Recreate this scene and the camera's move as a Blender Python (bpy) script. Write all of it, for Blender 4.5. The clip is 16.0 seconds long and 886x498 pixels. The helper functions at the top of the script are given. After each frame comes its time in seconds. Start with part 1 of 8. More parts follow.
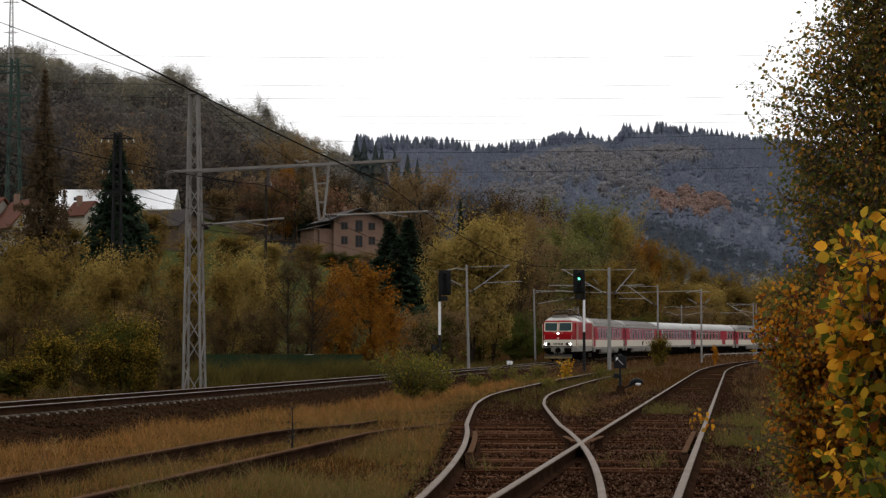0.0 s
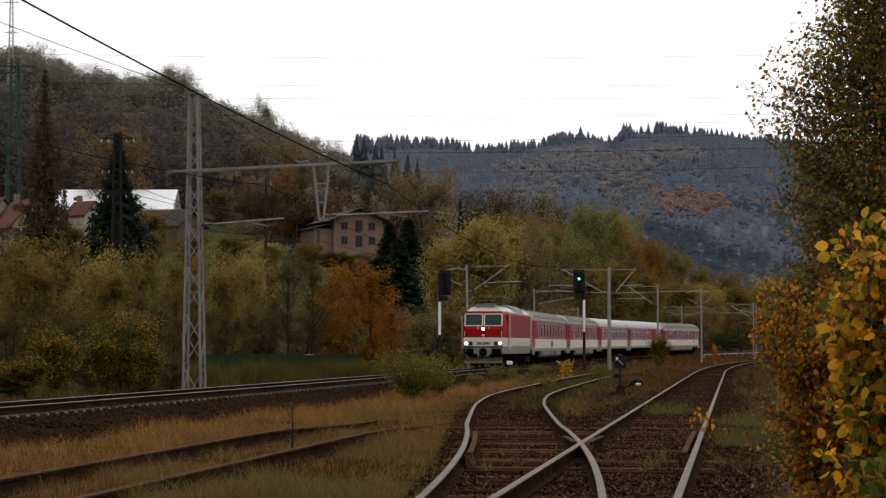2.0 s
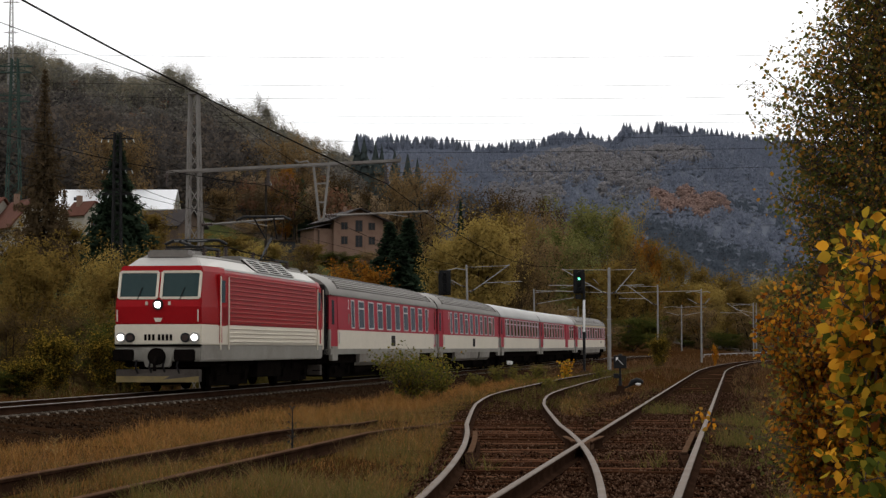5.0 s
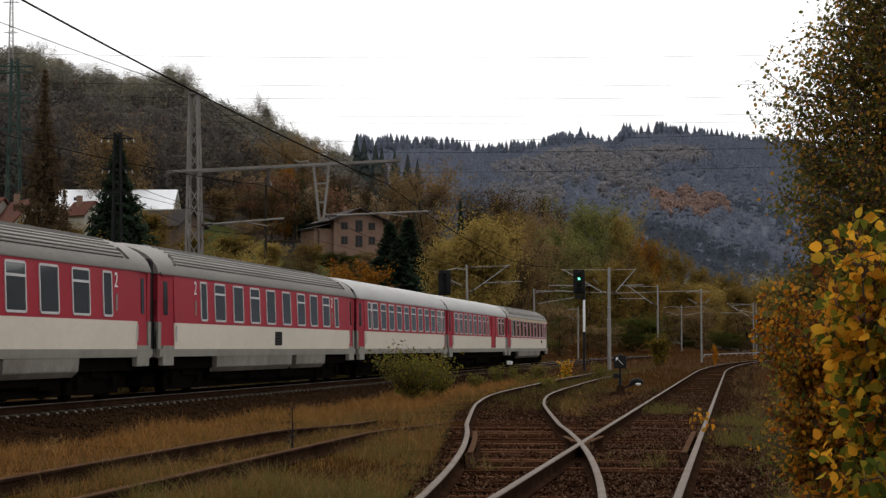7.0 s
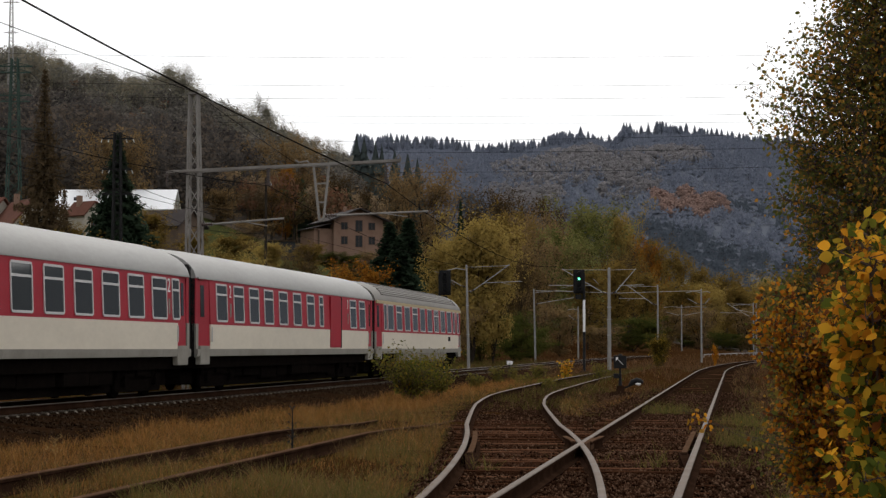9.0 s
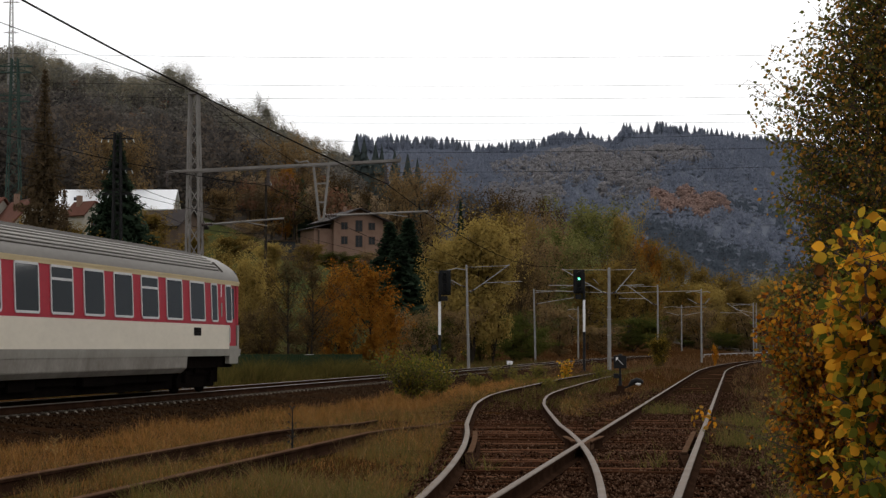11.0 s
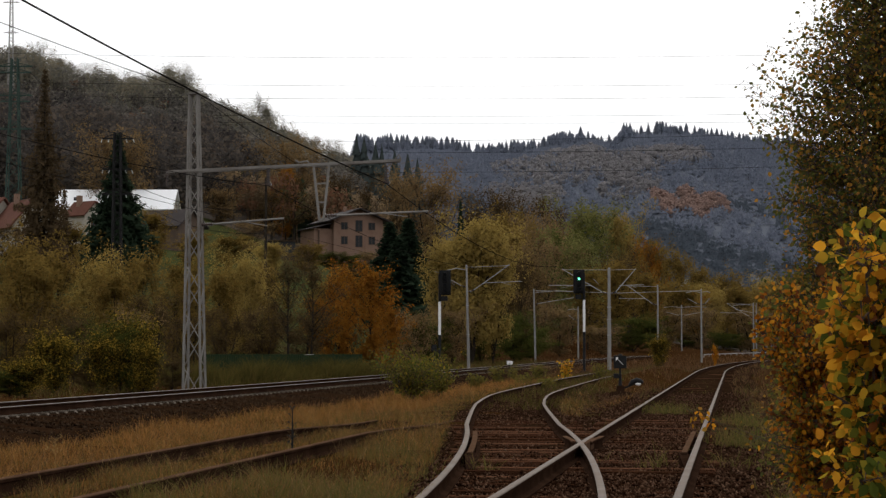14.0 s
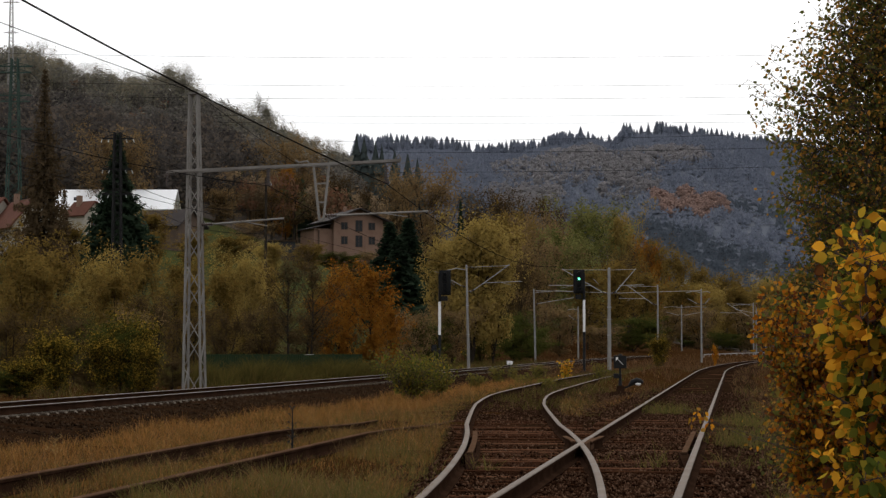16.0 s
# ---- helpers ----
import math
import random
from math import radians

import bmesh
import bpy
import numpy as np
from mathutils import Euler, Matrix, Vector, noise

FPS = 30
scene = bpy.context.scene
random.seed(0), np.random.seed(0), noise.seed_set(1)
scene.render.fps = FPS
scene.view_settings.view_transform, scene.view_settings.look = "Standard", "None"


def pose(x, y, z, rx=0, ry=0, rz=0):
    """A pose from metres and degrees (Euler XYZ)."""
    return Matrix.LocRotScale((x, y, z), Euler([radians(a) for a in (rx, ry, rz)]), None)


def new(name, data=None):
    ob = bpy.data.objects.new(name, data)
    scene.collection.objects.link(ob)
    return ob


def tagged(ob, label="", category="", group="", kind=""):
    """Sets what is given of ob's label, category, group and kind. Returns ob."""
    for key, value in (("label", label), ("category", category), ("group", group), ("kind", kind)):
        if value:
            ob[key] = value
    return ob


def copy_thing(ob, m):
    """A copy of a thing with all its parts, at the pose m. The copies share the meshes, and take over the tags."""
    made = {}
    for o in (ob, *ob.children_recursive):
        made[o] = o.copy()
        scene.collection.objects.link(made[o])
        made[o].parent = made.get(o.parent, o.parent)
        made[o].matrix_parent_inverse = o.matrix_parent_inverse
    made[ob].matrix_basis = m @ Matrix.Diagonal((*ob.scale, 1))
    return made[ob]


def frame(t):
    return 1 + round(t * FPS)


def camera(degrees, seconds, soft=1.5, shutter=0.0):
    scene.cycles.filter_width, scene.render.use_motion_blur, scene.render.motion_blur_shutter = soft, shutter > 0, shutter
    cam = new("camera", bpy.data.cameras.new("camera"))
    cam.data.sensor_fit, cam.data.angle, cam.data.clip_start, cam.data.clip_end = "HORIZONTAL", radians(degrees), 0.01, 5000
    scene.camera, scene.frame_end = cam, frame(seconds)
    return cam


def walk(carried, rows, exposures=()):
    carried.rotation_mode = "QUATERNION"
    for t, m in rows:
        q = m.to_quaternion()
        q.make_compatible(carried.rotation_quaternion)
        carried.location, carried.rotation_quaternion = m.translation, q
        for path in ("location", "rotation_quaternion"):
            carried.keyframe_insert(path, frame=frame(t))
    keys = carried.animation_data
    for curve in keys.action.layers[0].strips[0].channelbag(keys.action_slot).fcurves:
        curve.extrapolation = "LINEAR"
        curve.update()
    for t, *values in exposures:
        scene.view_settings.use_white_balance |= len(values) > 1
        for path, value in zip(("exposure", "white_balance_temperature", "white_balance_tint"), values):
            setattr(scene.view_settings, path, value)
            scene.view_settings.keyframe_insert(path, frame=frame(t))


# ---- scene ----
# A railway valley in autumn under an overcast sky. x: right, y: away from the camera, z: up; z = 0 is the main line's rail head.
cam = camera(24.69, 16.0, soft=1.35)
CAM_Z = 1.254
walk(cam, [(0.0, pose(0, 0, CAM_Z, 92.805, 0, 0)), (16.0, pose(0, 0, CAM_Z, 92.805, 0, 0))], exposures=[(0.0, 0.14, 6750, 10), (8.5, 0.12, 6750, 10), (11.5, 0.06, 6750, 10), (16.0, 0.08, 6750, 10)])

# ---------------------------------------------------------------- light
world = bpy.data.worlds.new("overcast_sky")
scene.world = world
world.use_nodes = True
wn, wl = world.node_tree.nodes, world.node_tree.links
sky = wn.new("ShaderNodeTexSky")
sky.sky_type, sky.sun_disc = "NISHITA", False
sky.sun_elevation, sky.sun_rotation = radians(42), radians(10)
sky.air_density, sky.dust_density, sky.ozone_density = 1.0, 6.0, 1.0
grey = wn.new("ShaderNodeHueSaturation")
grey.inputs["Saturation"].default_value = 0.10
wl.new(sky.outputs[0], grey.inputs["Color"])
veil = wn.new("ShaderNodeMix")
veil.data_type = "RGBA"
veil.inputs["Factor"].default_value = 0.72
veil.inputs["B"].default_value = (10.7, 11.0, 11.6, 1)
wl.new(grey.outputs[0], veil.inputs["A"])
wl.new(veil.outputs["Result"], wn["Background"].inputs["Color"])
wn["Background"].inputs["Strength"].default_value = 0.1
sun = new("sun", bpy.data.lights.new("sun", "SUN"))
sun.data.energy, sun.data.angle, sun.data.color = 0.5, radians(30), (1.0, 0.96, 0.9)
sun.matrix_world = pose(0, 0, 60, -48, 0, -10)


# ---------------------------------------------------------------- materials
def material(name, stops, rough=0.7, metal=0.0, scale=3.0, fine=40.0, bump=0.15, per="noise", spec=0.4, translucent=0.0, stretch=(1, 1, 1), dirt=0.0, dirt_colour=(0.05, 0.04, 0.03), single=0.72):
    """A procedural material: colours along a ramp by coarse and fine noise, by island or by object; optional dirt patches and bump."""
    m = bpy.data.materials.new(name)
    m.use_nodes = True
    n, l = m.node_tree.nodes, m.node_tree.links
    b = n["Principled BSDF"]
    b.inputs["Roughness"].default_value, b.inputs["Metallic"].default_value, b.inputs["Specular IOR Level"].default_value = rough, metal, spec
    co = n.new("ShaderNodeTexCoord")
    mp = n.new("ShaderNodeMapping")
    mp.inputs["Scale"].default_value = stretch
    l.new(co.outputs["Object"], mp.inputs["Vector"])
    big, small = n.new("ShaderNodeTexNoise"), n.new("ShaderNodeTexNoise")
    big.inputs["Scale"].default_value, small.inputs["Scale"].default_value = scale, fine
    big.inputs["Detail"].default_value, small.inputs["Detail"].default_value = 4, 3
    l.new(mp.outputs[0], big.inputs["Vector"])
    l.new(mp.outputs[0], small.inputs["Vector"])
    mixv = n.new("ShaderNodeMix")
    l.new(big.outputs[0], mixv.inputs[2])
    if per == "island":
        g = n.new("ShaderNodeNewGeometry")
        l.new(g.outputs["Random Per Island"], mixv.inputs[3])
        mixv.inputs[0].default_value = single
    elif per == "object":
        g = n.new("ShaderNodeObjectInfo")
        l.new(g.outputs["Random"], mixv.inputs[3])
        mixv.inputs[0].default_value = 0.5
    else:
        l.new(small.outputs[0], mixv.inputs[3])
        mixv.inputs[0].default_value = 0.4
    ramp = n.new("ShaderNodeValToRGB")
    el = ramp.color_ramp.elements
    lo, hi = (0.12, 0.88) if per == "island" else (0.3, 0.7)
    for i, c in enumerate(stops):
        at = lo + (hi - lo) * i / max(1, len(stops) - 1)
        e = el[i] if i < 2 else el.new(at)
        e.position, e.color = at, (*c, 1)
    if len(stops) == 1:
        el[1].position, el[1].color = 1.0, (*[min(1, v * 1.08) for v in stops[0]], 1)
    l.new(mixv.outputs[0], ramp.inputs[0])
    out = ramp.outputs[0]
    if dirt:
        d = n.new("ShaderNodeTexNoise")
        d.inputs["Scale"].default_value, d.inputs["Detail"].default_value, d.inputs["Roughness"].default_value = scale * 0.6, 6, 0.7
        l.new(mp.outputs[0], d.inputs["Vector"])
        dr = n.new("ShaderNodeMapRange")
        dr.inputs["From Min"].default_value, dr.inputs["From Max"].default_value, dr.inputs["To Max"].default_value = 0.45, 0.75, dirt
        l.new(d.outputs[0], dr.inputs[0])
        mx = n.new("ShaderNodeMix")
        mx.data_type = "RGBA"
        l.new(dr.outputs[0], mx.inputs["Factor"])
        l.new(out, mx.inputs["A"])
        mx.inputs["B"].default_value = (*dirt_colour, 1)
        out = mx.outputs["Result"]
    l.new(out, b.inputs["Base Color"])
    if bump:
        bp = n.new("ShaderNodeBump")
        bp.inputs["Strength"].default_value, bp.inputs["Distance"].default_value = bump, 0.02
        l.new(small.outputs[0], bp.inputs["Height"])
        l.new(bp.outputs[0], b.inputs["Normal"])
    if translucent:
        tr = n.new("ShaderNodeBsdfTranslucent")
        l.new(out, tr.inputs["Color"])
        ms = n.new("ShaderNodeMixShader")
        ms.inputs[0].default_value = translucent
        l.new(b.outputs[0], ms.inputs[1])
        l.new(tr.outputs[0], ms.inputs[2])
        l.new(ms.outputs[0], n["Material Output"].inputs["Surface"])
    return m


def lamp_material(name, colour, power):
    m = bpy.data.materials.new(name)
    m.use_nodes = True
    b = m.node_tree.nodes["Principled BSDF"]
    b.inputs["Base Color"].default_value = (*colour, 1)
    b.inputs["Emission Color"].default_value, b.inputs["Emission Strength"].default_value = (*colour, 1), power
    return m


SOIL = material("soil_and_dry_litter", [(0.01944, 0.00836, 0.00342), (0.03672, 0.01653, 0.00594), (0.03456, 0.01947, 0.00576)], 0.95, scale=0.25, fine=5, bump=0.6, spec=0.0)
MEADOW = material("meadow_slope", [(0.03, 0.036, 0.012), (0.045, 0.05, 0.018), (0.055, 0.045, 0.022)], 0.95, scale=0.03, fine=1.0, bump=0.4, spec=0.0)
FOREST_FLOOR = material("leaf_covered_forest_floor", [(0.06, 0.051, 0.0435), (0.084, 0.069, 0.057)], 0.95, scale=0.05, fine=1.0, bump=0.2, spec=0.0)
# the far floor's bluish lift is haze put into its base colour
HILL_FLOOR = material("haze_blue_hill_floor", [(0.0943, 0.1056, 0.1301), (0.1085, 0.1197, 0.1433), (0.1226, 0.1301, 0.1509)], 0.95, scale=0.008, fine=0.1, bump=0.2, spec=0.0)
BALLAST = material("brown_stained_ballast", [(0.0108, 0.00564, 0.002992), (0.02052, 0.01053, 0.005544), (0.03672, 0.01974, 0.011)], 0.95, scale=3, fine=22, bump=1.0, spec=0.0)
STONE = material("ballast_stone", [(0.0132, 0.00552, 0.00289), (0.0308, 0.01334, 0.007225), (0.055, 0.0276, 0.01615), (0.143, 0.0828, 0.0527)], 0.9, per="island", scale=1, fine=60, bump=0.3, spec=0.0)
STONE_DARK = material("oil_stained_ballast_stone", [(0.007, 0.0036, 0.002), (0.015, 0.008, 0.0045), (0.03, 0.018, 0.011), (0.05, 0.032, 0.02)], 0.9, per="island", scale=1, fine=60, bump=0.3, spec=0.0)
RAIL_HEAD = material("polished_rail_steel", [(0.1265, 0.1102, 0.09302), (0.1771, 0.1561, 0.1337)], 0.6, 0.0, scale=2, fine=30, bump=0.05, spec=0.06)
RAIL_DULL = material("worn_rail_steel", [(0.13, 0.105, 0.086), (0.20, 0.165, 0.14)], 0.75, 0.0, scale=2, fine=30, bump=0.08, dirt=0.5, dirt_colour=(0.11, 0.06, 0.036), spec=0.04)
RAIL_RUST = material("rusty_rail_steel", [(0.014, 0.0075, 0.005), (0.028, 0.0145, 0.009), (0.045, 0.024, 0.015)], 0.95, 0.0, scale=2, fine=50, bump=0.3, spec=0.0)
RUST_TOP = material("rusted_rail_head", [(0.06187, 0.03375, 0.02025), (0.1069, 0.06187, 0.03825)], 0.95, 0.0, scale=2, fine=40, bump=0.2, spec=0.0)
WOOD_SLEEPER = material("weathered_oak_sleeper", [(0.038, 0.01581, 0.00792), (0.08, 0.03441, 0.01848), (0.125, 0.05952, 0.03344)], 0.9, per="object", scale=2, fine=30, bump=0.7, stretch=(1, 8, 8), spec=0.0)
CONCRETE = material("stained_concrete", [(0.03442, 0.02384, 0.01632), (0.0765, 0.05491, 0.03808)], 0.9, scale=2, fine=40, bump=0.3, dirt=0.6, dirt_colour=(0.03748, 0.02276, 0.01333), spec=0.0)
SLEEPER_CONCRETE = material("pale_sleeper_concrete", [(0.16, 0.135, 0.11), (0.25, 0.22, 0.185)], 0.9, scale=2, fine=40, bump=0.3, dirt=0.5, dirt_colour=(0.06, 0.042, 0.03), spec=0.0)
# dark colour for the shade between neighbouring sleepers
SLEEPER_SIDE = material("shade_dark_sleeper_side", [(0.018, 0.012, 0.008), (0.04, 0.028, 0.019)], 0.95, scale=3, fine=40, bump=0.4, spec=0.0)
GALV = material("dull_galvanised_steel", [(0.23, 0.222, 0.21), (0.33, 0.322, 0.305)], 0.7, 0.05, scale=2, fine=30, bump=0.08, dirt=0.35, dirt_colour=(0.17, 0.12, 0.09))
MAST_GREY = material("weathered_mast_steel", [(0.1735, 0.1622, 0.1471), (0.249, 0.2339, 0.215)], 0.7, 0.0, scale=1.2, fine=20, bump=0.08, dirt=0.65, dirt_colour=(0.09053, 0.06412, 0.04526), spec=0.1)
POLE_GREY = material("grey_concrete_pole", [(0.19, 0.18, 0.168), (0.27, 0.258, 0.24)], 0.85, scale=1.5, fine=20, bump=0.15, dirt=0.4, dirt_colour=(0.15, 0.13, 0.11))
# green paint, its colour lifted a little for haze
PYLON_GREEN = material("green_painted_steel", [(0.036, 0.06, 0.052), (0.06, 0.09, 0.076)], 0.7, 0.0, scale=1, fine=20, bump=0.05, spec=0.0)
BLACK = material("black_painted_steel", [(0.012, 0.012, 0.013), (0.022, 0.021, 0.02)], 0.6, 0.1, scale=3, fine=30, bump=0.1, spec=0.1)
WIRE = material("tarnished_copper_wire", [(0.012, 0.011, 0.01), (0.02, 0.018, 0.016)], 0.8, 0.0, scale=3, fine=30, bump=0, spec=0.0)
CERAMIC = material("brown_glazed_ceramic", [(0.03, 0.016, 0.012), (0.05, 0.028, 0.02)], 0.25, scale=5, fine=30, bump=0)
GLASS_INS = material("pale_glass_insulator", [(0.5, 0.54, 0.52), (0.6, 0.64, 0.62)], 0.15, scale=5, fine=30, bump=0)
WHITE = material("white_paint", [(0.72, 0.71, 0.69), (0.8, 0.79, 0.77)], 0.55, scale=2, fine=30, bump=0.05, dirt=0.25, dirt_colour=(0.4, 0.37, 0.33))
GREEN_LAMP = lamp_material("green_signal_light", (0.15, 1.0, 0.55), 2.5)
HEADLAMP = lamp_material("headlamp_light", (1.0, 0.98, 0.94), 9)
# train paint
RED = material("carmine_red_coach_paint", [(0.30, 0.02, 0.034), (0.37, 0.028, 0.043)], 0.42, scale=0.7, fine=12, bump=0.03, spec=0.03, dirt=0.35, dirt_colour=(0.19, 0.035, 0.04), stretch=(0.4, 1, 1))
LOCO_RED = material("bright_red_locomotive_paint", [(0.28, 0.006, 0.009), (0.35, 0.009, 0.012)], 0.33, scale=0.7, fine=12, bump=0.03, spec=0.06, dirt=0.2, dirt_colour=(0.16, 0.02, 0.02))
CREAM = material("off_white_coach_paint", [(0.6206, 0.5586, 0.452), (0.7062, 0.6376, 0.5239)], 0.45, scale=0.6, fine=9, bump=0.03, dirt=0.35, dirt_colour=(0.3852, 0.3478, 0.2979), stretch=(0.4, 1, 1), spec=0.1)
SILL_GREY = material("grey_skirt_paint", [(0.22, 0.205, 0.175), (0.29, 0.272, 0.235)], 0.55, scale=0.8, fine=9, bump=0.05, dirt=0.6, dirt_colour=(0.13, 0.11, 0.09), spec=0.1)
ROOF_GREY = material("grey_coach_roof", [(0.154, 0.1434, 0.1276), (0.2112, 0.1954, 0.1742)], 0.6, scale=0.5, fine=10, bump=0.04, dirt=0.5, dirt_colour=(0.1056, 0.0924, 0.0792), stretch=(0.35, 1, 1), spec=0.15)
ROOF_LIGHT = material("pale_coach_roof", [(0.2805, 0.2762, 0.2635), (0.357, 0.3485, 0.3357)], 0.55, scale=0.5, fine=10, bump=0.04, dirt=0.4, dirt_colour=(0.221, 0.204, 0.187), stretch=(0.35, 1, 1), spec=0.15)
SHOULDER = material("pale_locomotive_roof", [(0.40, 0.385, 0.36), (0.5, 0.48, 0.45)], 0.5, scale=0.5, fine=10, bump=0.04, dirt=0.45, dirt_colour=(0.26, 0.24, 0.21), spec=0.15)
PLOUGH = material("dirty_plough_steel", [(0.05, 0.042, 0.036), (0.085, 0.072, 0.062)], 0.8, scale=2, fine=20, bump=0.15, dirt=0.6, dirt_colour=(0.02, 0.015, 0.012), spec=0.05)
GROOVE = material("dark_roof_groove", [(0.065, 0.058, 0.05), (0.10, 0.09, 0.078)], 0.8, scale=2, fine=20, bump=0.05)
FRAME_ALU = material("window_frame_aluminium", [(0.451, 0.4428, 0.4346), (0.5412, 0.533, 0.5248)], 0.45, 0.3, scale=3, fine=30, bump=0.03)
COACH_GLASS = material("dark_coach_glass", [(0.018, 0.02, 0.017), (0.028, 0.03, 0.025)], 0.05, scale=1.0, fine=6, bump=0.01, spec=0.34)
DOOR_GLASS = material("dark_door_glass", [(0.007, 0.007, 0.008), (0.012, 0.011, 0.012)], 0.15, scale=1.0, fine=6, bump=0.01, spec=0.2)
SKIRT = material("dirty_skirt_paint", [(0.195, 0.1755, 0.1495), (0.273, 0.2535, 0.221)], 0.65, scale=0.8, fine=9, bump=0.05, dirt=0.75, dirt_colour=(0.078, 0.0598, 0.0455), spec=0.05)
LOUVRE_WHITE = material("white_louvre_paint", [(0.55, 0.53, 0.5), (0.64, 0.62, 0.59)], 0.5, scale=2, fine=20, bump=0.03)
CAB_GLASS = material("green_tinted_cab_glass", [(0.012, 0.032, 0.032), (0.02, 0.045, 0.045)], 0.12, scale=1, fine=6, bump=0.01, spec=0.2)
# grime, and the shade under the vehicles, in one near-black base colour
UNDER = material("grimy_shade_black_gear", [(0.004, 0.0033, 0.003), (0.009, 0.007, 0.0058)], 0.85, scale=3, fine=20, bump=0.3, spec=0.0)
RUBBER = material("black_gangway_rubber", [(0.012, 0.011, 0.011), (0.022, 0.02, 0.02)], 0.8, scale=4, fine=30, bump=0.2, spec=0.1)
STRIPE_PALE = material("faded_stripe_paint", [(0.42, 0.31, 0.15), (0.48, 0.37, 0.19)], 0.5, scale=2, fine=20, bump=0.02)
OCHRE = material("dirty_ochre_paint", [(0.12, 0.085, 0.03), (0.19, 0.135, 0.045)], 0.7, scale=3, fine=20, bump=0.1, dirt=0.6, dirt_colour=(0.06, 0.05, 0.035))
# buildings
BRICK_WALL = material("raw_brick_masonry", [(0.1595, 0.0986, 0.0725), (0.2248, 0.1421, 0.1044), (0.1958, 0.1334, 0.1044)], 0.9, scale=0.6, fine=6, bump=0.3, spec=0.0)
PLASTER = material("cream_plaster", [(0.324, 0.2952, 0.2448), (0.3744, 0.3456, 0.2952)], 0.9, scale=0.6, fine=8, bump=0.1, dirt=0.3, dirt_colour=(0.216, 0.1944, 0.1584))
ROOF_DARK = material("dark_brown_roofing", [(0.035, 0.03, 0.03), (0.06, 0.05, 0.047)], 0.8, scale=0.8, fine=8, bump=0.3, spec=0.05)
ROOF_RED = material("old_red_tile_roof", [(0.091, 0.0385, 0.028), (0.133, 0.0595, 0.042)], 0.85, scale=0.8, fine=8, bump=0.3, spec=0.05)
ROOF_WHITE = material("bright_sheet_metal_roof", [(0.80, 0.81, 0.83), (0.86, 0.87, 0.88)], 0.35, 0.0, scale=0.5, fine=8, bump=0.02)
PANE = material("dark_window_pane", [(0.02, 0.022, 0.025), (0.035, 0.037, 0.04)], 0.25, scale=1, fine=6, bump=0, spec=0.1)
TIMBER = material("brown_timber", [(0.06, 0.04, 0.028), (0.10, 0.065, 0.045)], 0.85, scale=1, fine=12, bump=0.2)
# plants
BARK = material("dark_bark", [(0.0195, 0.0156, 0.01235), (0.039, 0.0312, 0.0247)], 0.95, scale=2, fine=15, bump=0.6, spec=0.0)
BIRCH_BARK = material("brown_young_bark", [(0.05, 0.035, 0.028), (0.10, 0.075, 0.06)], 0.9, scale=3, fine=25, bump=0.4, spec=0.0)


def leaves(name, *stops, through_light=0.45, single=0.4, scale=0.6):
    """Foliage; single: how far each leaf differs from its neighbours; scale: low for woods whose trees differ from one another."""
    return material(name, list(stops), 0.75, per="island", scale=scale, fine=20, bump=0, spec=0.0, translucent=through_light, single=single)


LEAF_OLIVE = leaves("olive_brown_leaves", (0.11, 0.07691, 0.02281), (0.1584, 0.1085, 0.02915), (0.2112, 0.136, 0.03485), (0.176, 0.09874, 0.02915))
LEAF_WILLOW = leaves("yellow_olive_leaves", (0.2373, 0.1729, 0.05168), (0.3091, 0.2186, 0.06384), (0.3864, 0.2695, 0.076))
LEAF_LIME = leaves("fading_green_leaves", (0.12, 0.12, 0.042), (0.17, 0.165, 0.055), (0.22, 0.2, 0.068))
LEAF_RUST = leaves("dark_rusty_leaves", (0.07, 0.028, 0.012), (0.13, 0.045, 0.014), (0.20, 0.06, 0.016), (0.06, 0.04, 0.014), through_light=0.25, single=0.72)
LEAF_ORANGE = leaves("orange_brown_leaves", (0.1375, 0.05201, 0.0108), (0.2116, 0.07802, 0.0126), (0.2857, 0.13, 0.018), (0.1164, 0.05826, 0.0135))
LEAF_YELLOW = leaves("yellow_green_leaves", (0.028, 0.0288, 0.0081), (0.045, 0.0414, 0.009), (0.07, 0.054, 0.0117), (0.22, 0.144, 0.0216), (0.42, 0.261, 0.036), single=0.72)
LEAF_GREEN = leaves("dull_green_leaves", (0.035, 0.045, 0.012), (0.056, 0.068, 0.016), (0.09, 0.09, 0.02), (0.085, 0.06, 0.017))
LEAF_BROWN = leaves("sparse_brown_leaves", (0.15, 0.1, 0.0525), (0.2063, 0.1375, 0.065), (0.2625, 0.1688, 0.0725))
LEAF_RUSSET = leaves("russet_beech_leaves", (0.1271, 0.0598, 0.03737), (0.1794, 0.0897, 0.05232), (0.1495, 0.09717, 0.05232))
# grey wood on the near hill, its colour lifted paler for haze
LEAF_GREYWOOD = leaves("haze_grey_brown_twigs", (0.03, 0.028, 0.03), (0.062, 0.057, 0.054), (0.125, 0.115, 0.102), (0.21, 0.185, 0.148), (0.27, 0.22, 0.15), single=0.25, scale=0.1)
# darker twig tone that carries the shade inside the lower hillside wood
LEAF_DEEP = leaves("bare_shade_purple_twigs", (0.022, 0.02, 0.021), (0.045, 0.04, 0.039), (0.085, 0.075, 0.068), (0.15, 0.115, 0.085), (0.22, 0.15, 0.08), single=0.25, scale=0.1)
LEAF_DARK = leaves("dark_brown_twigs", (0.0552, 0.03529, 0.0176), (0.0805, 0.05241, 0.02381), (0.115, 0.07487, 0.03105))
